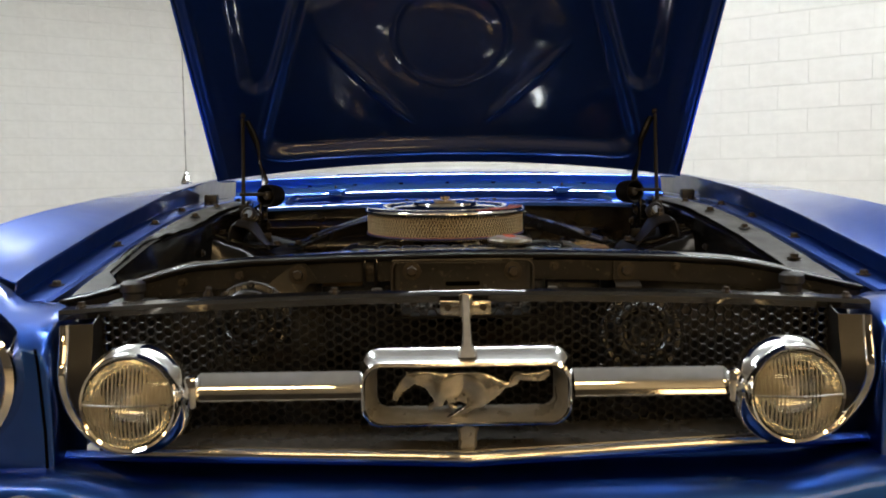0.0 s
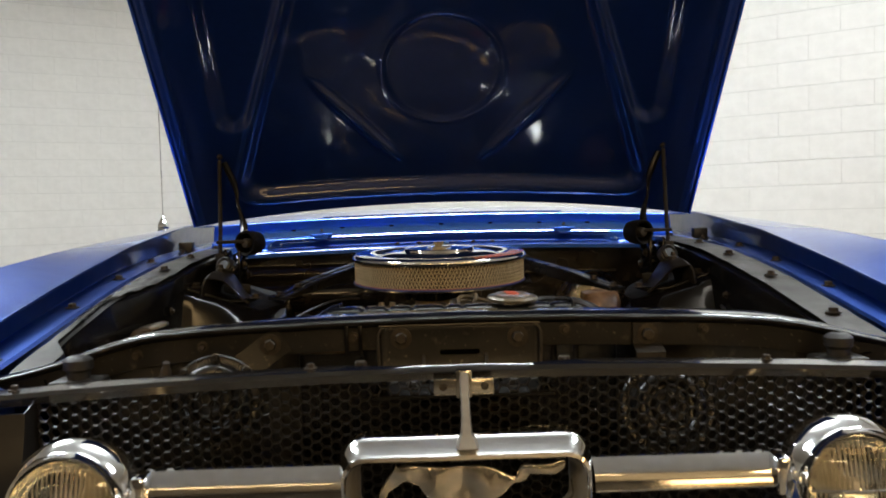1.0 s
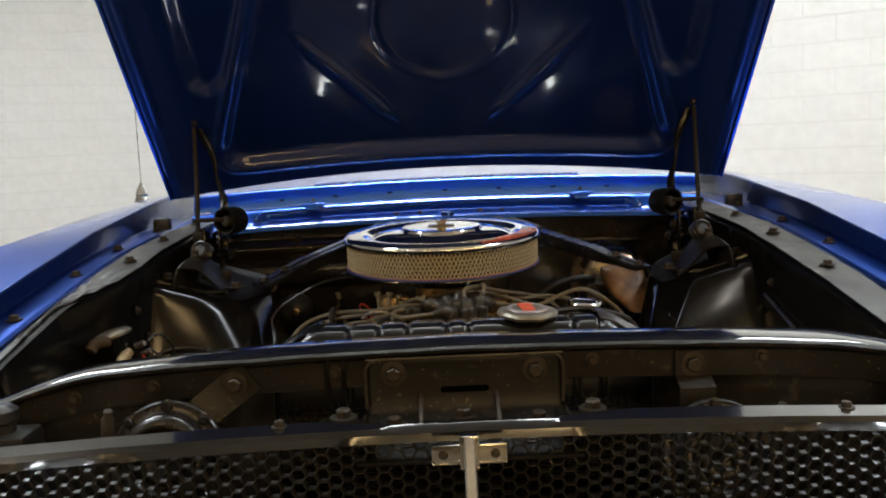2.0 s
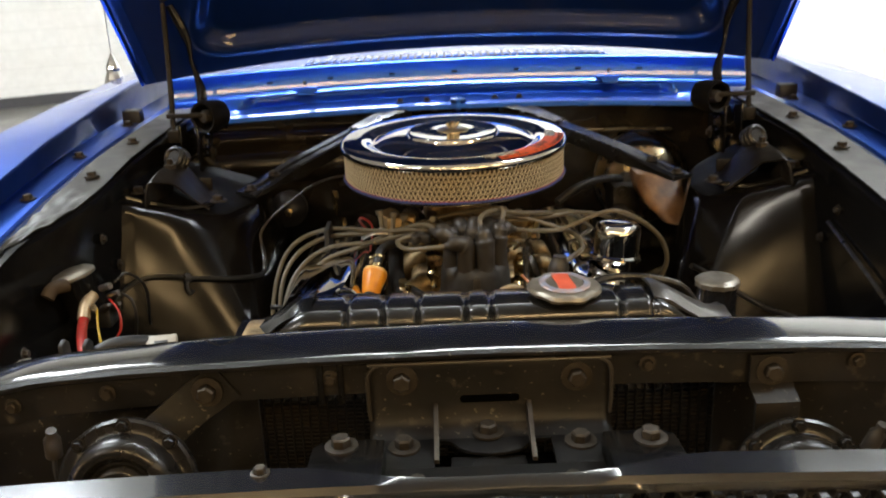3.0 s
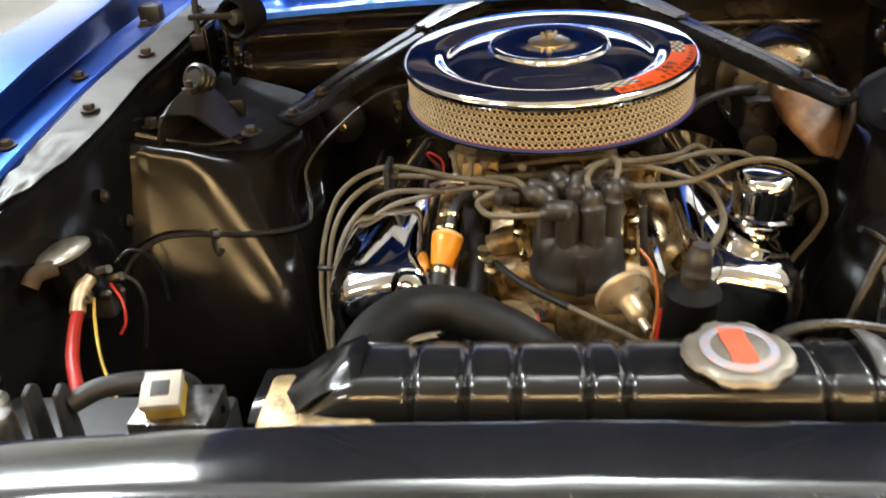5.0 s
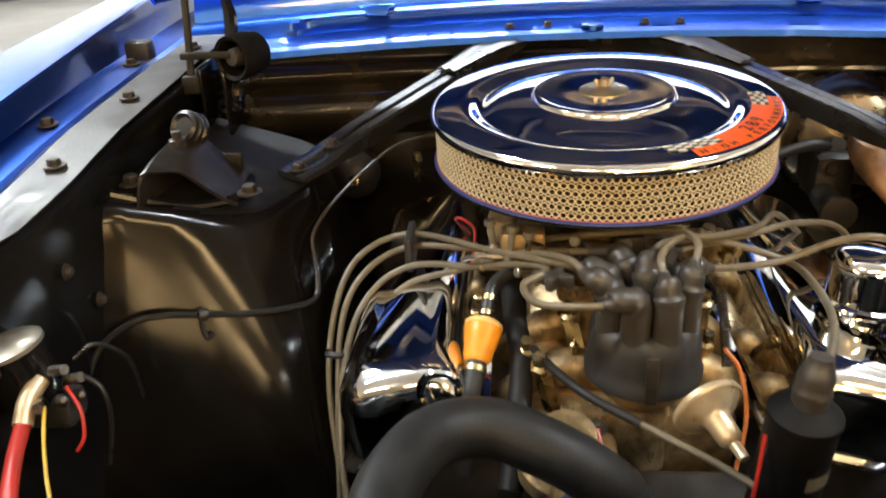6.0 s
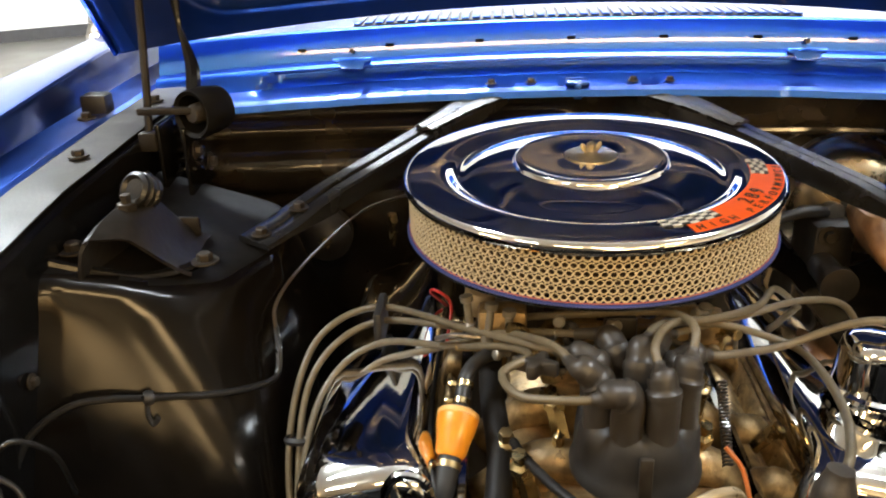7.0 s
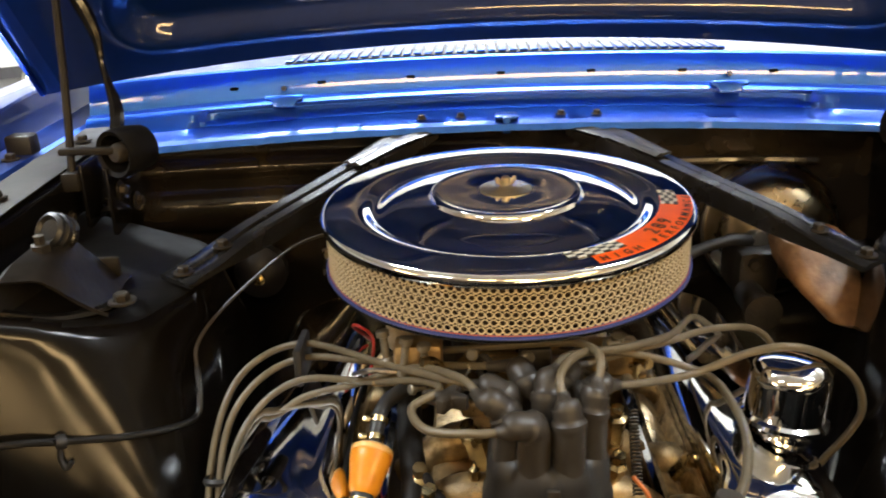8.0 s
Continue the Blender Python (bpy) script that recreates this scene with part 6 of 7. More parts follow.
# leads from the cap to the cylinders: boot root on the cap, then the lead's way
T = [DC + Vector((0.040 * math.cos(radians(22.5 + 45 * k)), 0.040 * math.sin(radians(22.5 + 45 * k)), 0.692)) for k in range(8)]
LEADS = [
    (T[3], [(-0.052, 2.040, 0.738), (-0.090, 2.065, 0.735), (-0.15, 2.135, 0.714), (-0.255, 2.230, 0.693), (-0.318, 2.215, 0.672), (-0.345, 2.17, 0.63), (-0.352, 2.11, 0.55), (-0.33, 2.03, 0.44)]),
    (T[2], [(-0.018, 2.072, 0.742), (-0.09, 2.115, 0.722), (-0.17, 2.165, 0.702), (-0.255, 2.213, 0.683), (-0.308, 2.19, 0.662), (-0.335, 2.15, 0.62), (-0.338, 2.09, 0.54), (-0.33, 2.0, 0.42)]),
    (T[5], [(-0.032, 1.968, 0.736), (-0.055, 1.968, 0.734), (-0.100, 1.985, 0.728), (-0.115, 2.020, 0.730), (-0.090, 2.045, 0.733), (-0.11, 2.09, 0.718), (-0.17, 2.135, 0.694), (-0.25, 2.18, 0.673), (-0.30, 2.165, 0.645), (-0.325, 2.12, 0.60), (-0.33, 2.05, 0.52), (-0.31, 1.97, 0.42)]),
    (T[4], [(-0.050, 2.000, 0.748), (-0.072, 2.035, 0.752), (-0.12, 2.11, 0.722), (-0.19, 2.15, 0.682), (-0.255, 2.16, 0.657), (-0.295, 2.13, 0.62), (-0.305, 2.07, 0.56), (-0.30, 2.03, 0.48)]),
    (T[0], [(0.066, 2.040, 0.738), (0.095, 2.055, 0.730), (0.157, 2.095, 0.717), (0.214, 2.098, 0.738), (0.25, 2.09, 0.747), (0.296, 2.115, 0.722), (0.338, 2.14, 0.682), (0.355, 2.15, 0.642), (0.351, 2.16, 0.606), (0.330, 2.175, 0.555), (0.30, 2.19, 0.48)]),
    (T[1], [(0.036, 2.072, 0.740), (0.075, 2.10, 0.735), (0.14, 2.15, 0.724), (0.21, 2.20, 0.715), (0.28, 2.25, 0.68), (0.32, 2.25, 0.60)]),
    (T[6], [(0.020, 1.985, 0.752), (0.018, 2.005, 0.768), (0.040, 2.045, 0.768), (0.085, 2.085, 0.752), (0.15, 2.16, 0.728), (0.21, 2.28, 0.69), (0.29, 2.35, 0.60)]),
    (T[7], [(0.050, 2.005, 0.754), (0.056, 2.025, 0.772), (0.050, 2.060, 0.768), (0.028, 2.085, 0.760), (-0.03, 2.11, 0.745), (-0.10, 2.16, 0.715)]),
    (DC + Vector((0, 0, 0.698)), [(0.010, 2.030, 0.755), (0.035, 2.065, 0.757), (0.09, 2.10, 0.740), (0.15, 2.118, 0.715), (0.183, 2.10, 0.705), (0.18, 2.00, 0.715), (0.150, 1.90, 0.735), (0.124, 1.853, 0.738)]),
]
for root, pts in LEADS:
    lead = thing("spark_plug_lead", pts[0], "tan grey spark plug lead with rubber boot", "spark plug lead", "spark plug leads")
    w = bmesh.new()
    tube(w, pts, 0.0040, 10, 7)
    part("lead", w, LEAD, lead)
    b = bmesh.new()
    tip = Vector(pts[0]).lerp(Vector(pts[1]), 0.35)
    tube(b, [root - Vector((0, 0, 0.004)), root + Vector((0, 0, 0.020)), root.lerp(Vector(pts[0]), 0.62) + Vector((0, 0, 0.012)), Vector(pts[0]), tip], lambda t: 0.0148 - 0.0078 * step(0.50, 0.97, t) - 0.0016 * step(0.34, 0.37, t) + 0.0012 * step(0.26, 0.28, t) * step(0.36, 0.34, t), 16, 9)
    part("boot", b, BOOT, lead, "dusty grey boot")
sep = thing("lead_separator", (-0.255, 2.21, 0.66), "black plastic lead separator clip", "clip")
sp = bmesh.new()
box(sp, (-0.259, 2.185, 0.660), (-0.250, 2.245, 0.705), 0.003)
part("comb", sp, RUBBER, sep)
sep2 = thing("lead_clamp", (-0.085, 2.04, 0.72), "black rubber clamp round the leads", "clip")
sp = bmesh.new()
slab(sp, [(-0.108, 2.040), (-0.100, 2.044), (-0.088, 2.040), (-0.078, 2.052), (-0.071, 2.049), (-0.074, 2.037), (-0.062, 2.030), (-0.065, 2.023), (-0.079, 2.028), (-0.086, 2.017), (-0.094, 2.020), (-0.092, 2.031)], 0.015, pose(0, 0, 0.722), 0.003)
part("clamp", sp, BOOT, sep2)
tie = bmesh.new()
lathe(tie, [(0.016, -0.004), (0.018, 0), (0.016, 0.004)], (-0.338, 2.12, 0.585), (0.0, 0.4, 1), 16)
part("tie", tie, RUBBER, sep)
# ---- round the engine ----
# braces from the towers to the cowl
for s in (-1, 1):
    brace = thing("tower_brace", (s * 0.26, 2.47, 0.79), "black steel brace from tower to cowl", "brace", "tower braces")
    a, b = Vector((s * 0.415, 2.285, 0.752)), Vector((-0.128 if s < 0 else 0.114, 2.672, 0.836))
    d = (b - a).normalized()
    side_v = d.cross(Vector((0, 0, 1))).normalized()
    up = side_v.cross(d).normalized()
    bar = bmesh.new()
    rings = []
    for t, w, h in ((0.0, 0.028, 0.004), (0.10, 0.028, 0.005), (0.20, 0.024, 0.011), (0.28, 0.022, 0.014), (0.80, 0.022, 0.014), (0.90, 0.024, 0.010), (1.0, 0.028, 0.005)):
        p = a.lerp(b, t)
        rings.append([p + side_v * x * w + up * z * h for x, z in ((-1, -1), (-1, 0.7), (-0.88, 1), (-0.12, 1), (-0.04, 0.55), (0.10, 0.55), (0.18, 0.85), (0.88, 0.85), (1, 0.6), (1, -1))])
    loft(bar, rings)
    part("bar", bar, BRACE, brace, "channelled black bar", 35)
    # pale grey plate over the upper end: the bar's glare as colour
    end = bmesh.new()
    rings = []
    for t, w in ((0.66, 0.018), (0.82, 0.024), (1.02, 0.040)):
        p = a.lerp(b, t) + up * (0.017 - 0.007 * step(0.8, 1, t))
        rings.append([p + side_v * x * w + up * z for x, z in ((-1, 0), (-0.4, 0.004), (0, 0.001), (0.4, 0.004), (1, 0), (0, -0.003))])
    loft(end, rings)
    part("end_plate", end, LEDGE, brace, "pale grey plate standing for the brace's glare")
    bolts(BOLT_M, [a.lerp(b, 0.03) + up * 0.004, a.lerp(b, 0.16) + up * 0.008], brace)

# upper radiator hose
hose = thing("radiator_hose", (-0.18, 1.75, 0.66), "thick black rubber radiator hose in a bend", "hose")
hb = bmesh.new()
tube(hb, [(-0.222, 1.615, 0.690), (-0.226, 1.69, 0.694), (-0.220, 1.77, 0.690), (-0.195, 1.835, 0.682), (-0.150, 1.858, 0.676), (-0.105, 1.850, 0.664), (-0.064, 1.842, 0.644), (-0.034, 1.842, 0.616), (-0.026, 1.850, 0.585)], 0.0265, 20, 6)
part("hose", hb, HOSE, hose)
for p, d in (((-0.224, 1.645, 0.692), (0, 1, 0.05)), ((-0.030, 1.846, 0.602), (0.25, 0.2, -0.95))):
    cl = bmesh.new()
    lathe(cl, [(0.0268, -0.006), (0.0283, -0.006), (0.0283, 0.006), (0.0268, 0.006)], p, d, 28)
    part("clamp", cl, STEEL, hose, "steel hose clamp")

# thermostat housing and water outlet
th = thing("thermostat_housing", (-0.075, 1.90, 0.56), "stained alloy thermostat housing with clamp", "thermostat housing")
tb = bmesh.new()
lathe(tb, [(0.045, -0.02), (0.045, 0.0), (0.038, 0.006), (0.034, 0.03), (0.028, 0.042), (0.012, 0.048), (0, 0.048)], (-0.078, 1.93, 0.585), (0.1, -0.35, 1), 28)
lathe(tb, [(0.022, -0.02), (0.022, 0.03), (0.023, 0.034), (0.020, 0.036), (0, 0.036)], (-0.068, 1.86, 0.585), (0.2, -0.8, 0.15), 24)
box(tb, (-0.135, 1.925, 0.545), (-0.02, 1.99, 0.575), 0.01)
part("casting", tb, ALLOY, th)
bd = bmesh.new()
lathe(bd, [(0.0285, -0.007), (0.030, -0.007), (0.030, 0.007), (0.0285, 0.007)], (-0.062, 1.838, 0.590), (0.2, -0.8, 0.15), 28)
part("band", bd, BLUEBAND, th, "blue band")
bolts(BOLT_M, [(-0.115, 1.945, 0.602), (-0.045, 1.95, 0.605)], th)
sender = thing("sender", (-0.06, 2.068, 0.60), "small brass temperature sender", "sender")
sb = bmesh.new()
lathe(sb, [(0.010, 0), (0.010, 0.012), (0.006, 0.014), (0.006, 0.03), (0.003, 0.032), (0, 0.04)], (-0.06, 2.06, 0.605), n=6)
part("body", sb, BRASS, sender)

# fuel filter with its lines
ff = thing("fuel_filter", (-0.154, 1.99, 0.66), "translucent amber fuel filter between rubber lines", "fuel filter")
fm = Matrix.Translation((-0.165, 2.009, 0.644)) @ frame_to((0.16, 0.72, 0.55))
fb = bmesh.new()
lathe(fb, [(0, -0.002), (0.012, 0), (0.0150, 0.005), (0.0165, 0.016), (0.0192, 0.028), (0.0205, 0.037), (0.0198, 0.042), (0.0165, 0.0455), (0.008, 0.047), (0, 0.047)], n=28, m=fm)
part("body", fb, AMBER, ff)
fl = bmesh.new()
lathe(fl, [(0.0200, 0.0395), (0.0209, 0.0405), (0.0205, 0.0445), (0.0168, 0.0472), (0.008, 0.0485), (0, 0.0487)], n=28, m=fm)
part("lid", fl, material("pale_amber_lid", (0.86, 0.50, 0.16), (0.78, 0.42, 0.12), 0.42, scale=70), ff, "pale amber lid")
for pts, r in (([fm @ Vector((0, 0, 0.05)), fm @ Vector((0, 0, 0.085)), (-0.135, 2.10, 0.70), (-0.11, 2.14, 0.69)], 0.0075), ([fm @ Vector((0, 0, 0.004)), fm @ Vector((0, 0, -0.03)), (-0.178, 1.975, 0.60), (-0.18, 1.96, 0.54)], 0.011)):
    ln = bmesh.new()
    tube(ln, pts, r, 12)
    part("line", ln, RUBBER, ff, "black rubber line")
for h in (0.056, 0.074, -0.008):
    cl = bmesh.new()
    r_ = 0.0078 if h > 0 else 0.0112
    lathe(cl, [(r_, -0.003), (r_ + 0.0013, -0.003), (r_ + 0.0013, 0.003), (r_, 0.003)], n=18, m=fm @ Matrix.Translation((0, 0, h)))
    box(cl, (r_ - 0.001, -0.003, -0.003), (r_ + 0.009, 0.003, 0.003), 0.001, fm @ Matrix.Translation((0, 0, h)))
    part("clip", cl, BRASS, ff, "small brass clip")

# heater hose down past the intake
hh = thing("heater_hose", (-0.12, 2.05, 0.63), "black heater hose with worn clamp", "hose")
hb = bmesh.new()
tube(hb, [(-0.135, 2.30, 0.655), (-0.130, 2.20, 0.668), (-0.126, 2.10, 0.655), (-0.118, 2.03, 0.632), (-0.122, 1.97, 0.60), (-0.13, 1.92, 0.55)], 0.013, 14)
part("hose", hb, HOSE, hh)
vt = thing("vacuum_hose", (0.0, 1.95, 0.63), "thin black vacuum hose to the distributor", "hose")
hb = bmesh.new()
tube(hb, [(-0.105, 2.02, 0.655), (-0.095, 1.985, 0.662), (-0.06, 1.93, 0.662), (-0.01, 1.895, 0.652)], 0.0046, 10)
part("hose", hb, HOSE, vt)
hb = bmesh.new()
tube(hb, [(-0.014, 1.898, 0.653), (0.018, 1.878, 0.646), (0.052, 1.858, 0.638), (0.082, 1.840, 0.628)], 0.0036, 10)
part("pipe", hb, LEAD, vt, "tan pipe end")
vb = thing("front_cover", (0.02, 1.90, 0.48), "oily alloy timing cover and water pump", "engine cover")
hb = bmesh.new()
box(hb, (-0.10, 1.86, 0.40), (0.12, 1.96, 0.555), 0.02)
lathe(hb, [(0.05, -0.02), (0.05, 0.02), (0.03, 0.03), (0.02, 0.06), (0, 0.06)], (0.01, 1.86, 0.50), (0, -1, 0), 24)
part("casting", hb, IRON, vb)
for k, (pts, r, mat) in enumerate((
        ([(0.085, 1.845, 0.68), (0.080, 1.835, 0.64), (0.075, 1.83, 0.58), (0.09, 1.82, 0.52)], 0.0019, REDCABLE),
        ([(0.08, 1.98, 0.68), (0.095, 1.97, 0.66), (0.10, 1.95, 0.62), (0.09, 1.93, 0.57)], 0.0022, material("orange_wire", (0.5, 0.14, 0.03), None, 0.4)),
        ([(-0.045, 1.93, 0.62), (-0.04, 1.90, 0.60), (-0.035, 1.87, 0.57), (-0.03, 1.85, 0.53)], 0.0022, REDCABLE))):
    wr = thing("wire", pts[0], "thin coloured wire by the coil", "wire", "loose wires")
    hb = bmesh.new()
    tube(hb, pts, r, 6)
    part("sheath", hb, mat, wr)
spring = thing("return_spring", (0.088, 2.02, 0.64), "fine steel throttle return spring", "spring")
hb = bmesh.new()
fr_ = Matrix.Translation((0.090, 2.00, 0.645)) @ frame_to((0.05, 0.75, 0.6))
tube(hb, [fr_ @ Vector((0.0045 * math.cos(a), 0.0045 * math.sin(a), a * 0.00055)) for a in span(0, 150, 200)], 0.0011, 5, 1)
part("coil", hb, BOLT, spring)

# brake servo and master cylinder
servo = thing("brake_booster", (0.40, 2.62, 0.62), "chrome brake booster on the firewall", "brake booster")
bb = bmesh.new()
lathe(bb, [(0.10, 0.09), (0.104, 0.06), (0.107, 0.055), (0.107, 0.045), (0.100, 0.038), (0.092, 0.010), (0.070, -0.012), (0.035, -0.02), (0, -0.021)], (0.424, 2.625, 0.668), (0, 1, -0.16), 48)
# the gold tint paints in warm reflections and filters the hood's blue
part("shell", bb, material("chrome_with_gold_reflections", (0.86, 0.70, 0.45), (0.74, 0.56, 0.32), 0.26, 1.0, 0.0, 40, 0.08, 0.05, 200), servo, "chrome shell tinted for its gold reflections")
bb = bmesh.new()
lathe(bb, [(0.1065, 0.043), (0.1095, 0.046), (0.1095, 0.054), (0.1065, 0.057)], (0.424, 2.625, 0.668), (0, 1, -0.16), 48)
part("clamp_band", bb, STEEL, servo, "steel clamp band")
bb = bmesh.new()
lathe(bb, [(0.030, 0.0), (0.030, -0.024), (0.024, -0.028), (0, -0.028)], (0.424, 2.625, 0.668), (0, 1, -0.16), 24)
part("nose", bb, IRON, servo, "dark mounting nose")
mc = thing("master_cylinder", (0.36, 2.53, 0.62), "dark master cylinder with hose and bolts", "master cylinder")
mb = bmesh.new()
box(mb, (0.325, 2.50, 0.61), (0.385, 2.60, 0.685), 0.012)
lathe(mb, [(0.02, 0), (0.02, 0.06), (0.026, 0.062), (0.026, 0.075), (0, 0.076)], (0.34, 2.50, 0.625), (0, -1, 0), 20)
part("body", mb, IRON, mc)
bolts(BOLT_L, [(0.365, 2.515, 0.646), (0.345, 2.499, 0.67)], mc, (0, -1, 0))
fit_bm = bmesh.new()
lathe(fit_bm, [(0.0, -0.014), (0.013, -0.012), (0.0145, 0), (0.013, 0.012), (0, 0.014)], (0.362, 2.545, 0.690), (0.2, -1, 0.2), 18)
part("fitting", fit_bm, CAPMETAL, mc, "pale round fitting")
hb = bmesh.new()
tube(hb, [(0.355, 2.54, 0.690), (0.31, 2.52, 0.697), (0.25, 2.49, 0.69), (0.20, 2.46, 0.665)], 0.0085, 10)
part("vacuum_pipe", hb, RUBBER, mc, "black vacuum pipe")
rc = thing("steering_column_cover", (0.39, 2.40, 0.63), "rust brown tapered steering column cover", "cover")
rb = bmesh.new()
rings = []
for z, x0, x1, y0, y1 in ((0.732, 0.368, 0.440, 2.425, 2.490), (0.728, 0.358, 0.448, 2.415, 2.500), (0.715, 0.355, 0.450, 2.405, 2.500), (0.690, 0.362, 0.452, 2.385, 2.49), (0.672, 0.372, 0.452, 2.365, 2.48), (0.655, 0.390, 0.451, 2.350, 2.46), (0.643, 0.400, 0.450, 2.345, 2.44), (0.637, 0.410, 0.446, 2.35, 2.43)):
    rings.append([Vector((x + 0.0015 * noise.noise(Vector((x * 40, y * 40, z * 50))), y + 0.003 * noise.noise(Vector((z * 60, x * 30, 2))), z)) for x, y in rounded(x1 - x0, y1 - y0, 0.022, 5, (x0 + x1) / 2, (y0 + y1) / 2)])
loft(rb, rings)
bmesh.ops.recalc_face_normals(rb, faces=rb.faces)
part("shell", rb, RUST, rc)

# power steering reservoir
ps = thing("reservoir", (0.361, 1.885, 0.55), "black canister with worn chrome cap", "reservoir")
pb = bmesh.new()
lathe(pb, [(0, 0), (0.028, 0.0), (0.0285, 0.13), (0.026, 0.135), (0, 0.136)], (0.361, 1.885, 0.555), (0, 0, 1), 32)
part("can", pb, GLOSSBLACK, ps)
pb = bmesh.new()
n = 36
rings = []
for r, h, lob in ((0.027, 0.131, 0), (0.0315, 0.132, 1), (0.0320, 0.139, 1), (0.029, 0.142, 0.5), (0.020, 0.1435, 0), (0.008, 0.143, 0)):
    rings.append([Vector((0.361 + (r + 0.0012 * lob * math.cos(12 * 2 * math.pi * i / n)) * math.cos(2 * math.pi * i / n), 1.885 + (r + 0.0012 * lob * math.cos(12 * 2 * math.pi * i / n)) * math.sin(2 * math.pi * i / n), 0.555 + h)) for i in range(n)])
loft(pb, rings)
part("cap", pb, CAPMETAL, ps, "worn knurled cap", 40)
wire_r = thing("wire_loom", (0.50, 2.05, 0.62), "black taped wire loom over the tower", "wire loom", "wire looms")
hb = bmesh.new()
tube(hb, [(0.385, 2.10, 0.64), (0.41, 2.108, 0.625), (0.448, 2.088, 0.603), (0.476, 2.070, 0.588), (0.506, 2.052, 0.574), (0.542, 2.03, 0.565), (0.582, 1.98, 0.555)], 0.005, 8)
part("sheath", hb, LOOM, wire_r)
line = thing("brake_pipe", (0.57, 1.9, 0.68), "thin bright pipe along the apron", "pipe")
hb = bmesh.new()
tube(hb, [(0.578, 2.02, 0.735), (0.577, 1.85, 0.69), (0.579, 1.70, 0.64), (0.58, 1.56, 0.60)], 0.003, 8)
part("pipe", hb, STEEL, line)

# loom across the opposite tower
wire_l = thing("wire_loom", (-0.48, 2.09, 0.62), "black taped wire loom clipped to the tower", "wire loom", "wire looms")
hb = bmesh.new()
tube(hb, [(-0.600, 1.98, 0.54), (-0.600, 2.00, 0.60), (-0.585, 2.025, 0.648), (-0.550, 2.045, 0.672), (-0.515, 2.062, 0.672), (-0.483, 2.084, 0.660), (-0.43, 2.115, 0.645), (-0.390, 2.15, 0.634), (-0.374, 2.18, 0.630), (-0.374, 2.20, 0.650), (-0.380, 2.22, 0.670)], 0.0038, 8, 8)
part("sheath", hb, LOOM, wire_l)
hb = bmesh.new()
lathe(hb, [(0.007, -0.005), (0.0085, 0), (0.007, 0.005)], (-0.483, 2.084, 0.660), (0.8, 0.5, -0.1), 12)
tube(hb, [(-0.483, 2.082, 0.658), (-0.484, 2.078, 0.644), (-0.480, 2.078, 0.632), (-0.474, 2.08, 0.638)], 0.003, 6)
part("clip", hb, RUBBER, wire_l, "dark clip")
hb = bmesh.new()
tube(hb, [(-0.380, 2.218, 0.666), (-0.385, 2.25, 0.688), (-0.368, 2.33, 0.703), (-0.318, 2.48, 0.717), (-0.27, 2.53, 0.722), (-0.235, 2.55, 0.72)], 0.0024, 6, 6)
part("cable", hb, material("brown_cable_sheath", (0.05, 0.035, 0.02), None, 0.45), wire_l, "thin brown cable")
knob = thing("bulkhead_plug", (-0.39, 2.53, 0.62), "dark round bulkhead plug with brass nut", "plug")
hb = bmesh.new()
lathe(hb, [(0, -0.03), (0.04, -0.028), (0.042, 0.0), (0.030, 0.014), (0.012, 0.02), (0, 0.021)], (-0.395, 2.60, 0.635), (0, -1, 0.1), 28)
part("body", hb, IRON, knob)
hb = bmesh.new()
lathe(hb, [(0.010, 0), (0.010, 0.01), (0.005, 0.012), (0.005, 0.02), (0, 0.02)], (-0.392, 2.582, 0.633), (0, -1, 0.1), 6)
part("nut", hb, BRASS, knob)
gp = thing("vacuum_fitting", (-0.287, 2.59, 0.63), "small brass fitting by the firewall", "fitting")
hb = bmesh.new()
lathe(hb, [(0.004, -0.03), (0.006, -0.012), (0.004, 0.0), (0.009, 0.012), (0.007, 0.024), (0, 0.025)], (-0.287, 2.593, 0.65), n=12)
part("body", hb, BRASS, gp)

# starter solenoid with its cables
so = thing("starter_solenoid", (-0.565, 1.90, 0.66), "black starter solenoid with cables and terminals", "solenoid")
ax = Vector((-0.22, -0.03, 1))
hb = bmesh.new()
lathe(hb, [(0, 0), (0.028, 0.0), (0.029, 0.06), (0, 0.061)], (-0.574, 1.888, 0.680), ax, 28)
part("body", hb, BLACK, so)
hb = bmesh.new()
box(hb, (-0.583, 1.868, 0.660), (-0.535, 1.905, 0.690), 0.006)
part("base", hb, RUBBER, so, "moulded black base")
for x, y, z in ((-0.540, 1.868, 0.694), (-0.530, 1.882, 0.690), (-0.556, 1.858, 0.688)):
    hb = bmesh.new()
    lathe(hb, [(0, -0.012), (0.006, -0.010), (0.0065, 0.0), (0.0045, 0.008), (0.003, 0.016), (0, 0.017)], (x, y, z), (0.6, -0.6, 0.5), 12)
    part("terminal_cap", hb, BOOT, so, "dusty rubber terminal cap")

hb = bmesh.new()
lathe(hb, [(0.028, 0.058), (0.032, 0.060), (0.032, 0.064), (0.026, 0.068), (0.010, 0.069), (0, 0.069)], (-0.574, 1.888, 0.680), ax, 28)
part("lid", hb, CAPMETAL, so, "worn steel lid")
hb = bmesh.new()
tube(hb, [(-0.585, 1.86, 0.735), (-0.600, 1.845, 0.735), (-0.606, 1.835, 0.725)], 0.010, 10)
part("terminal_boot", hb, PAPER, so, "brown terminal boot")
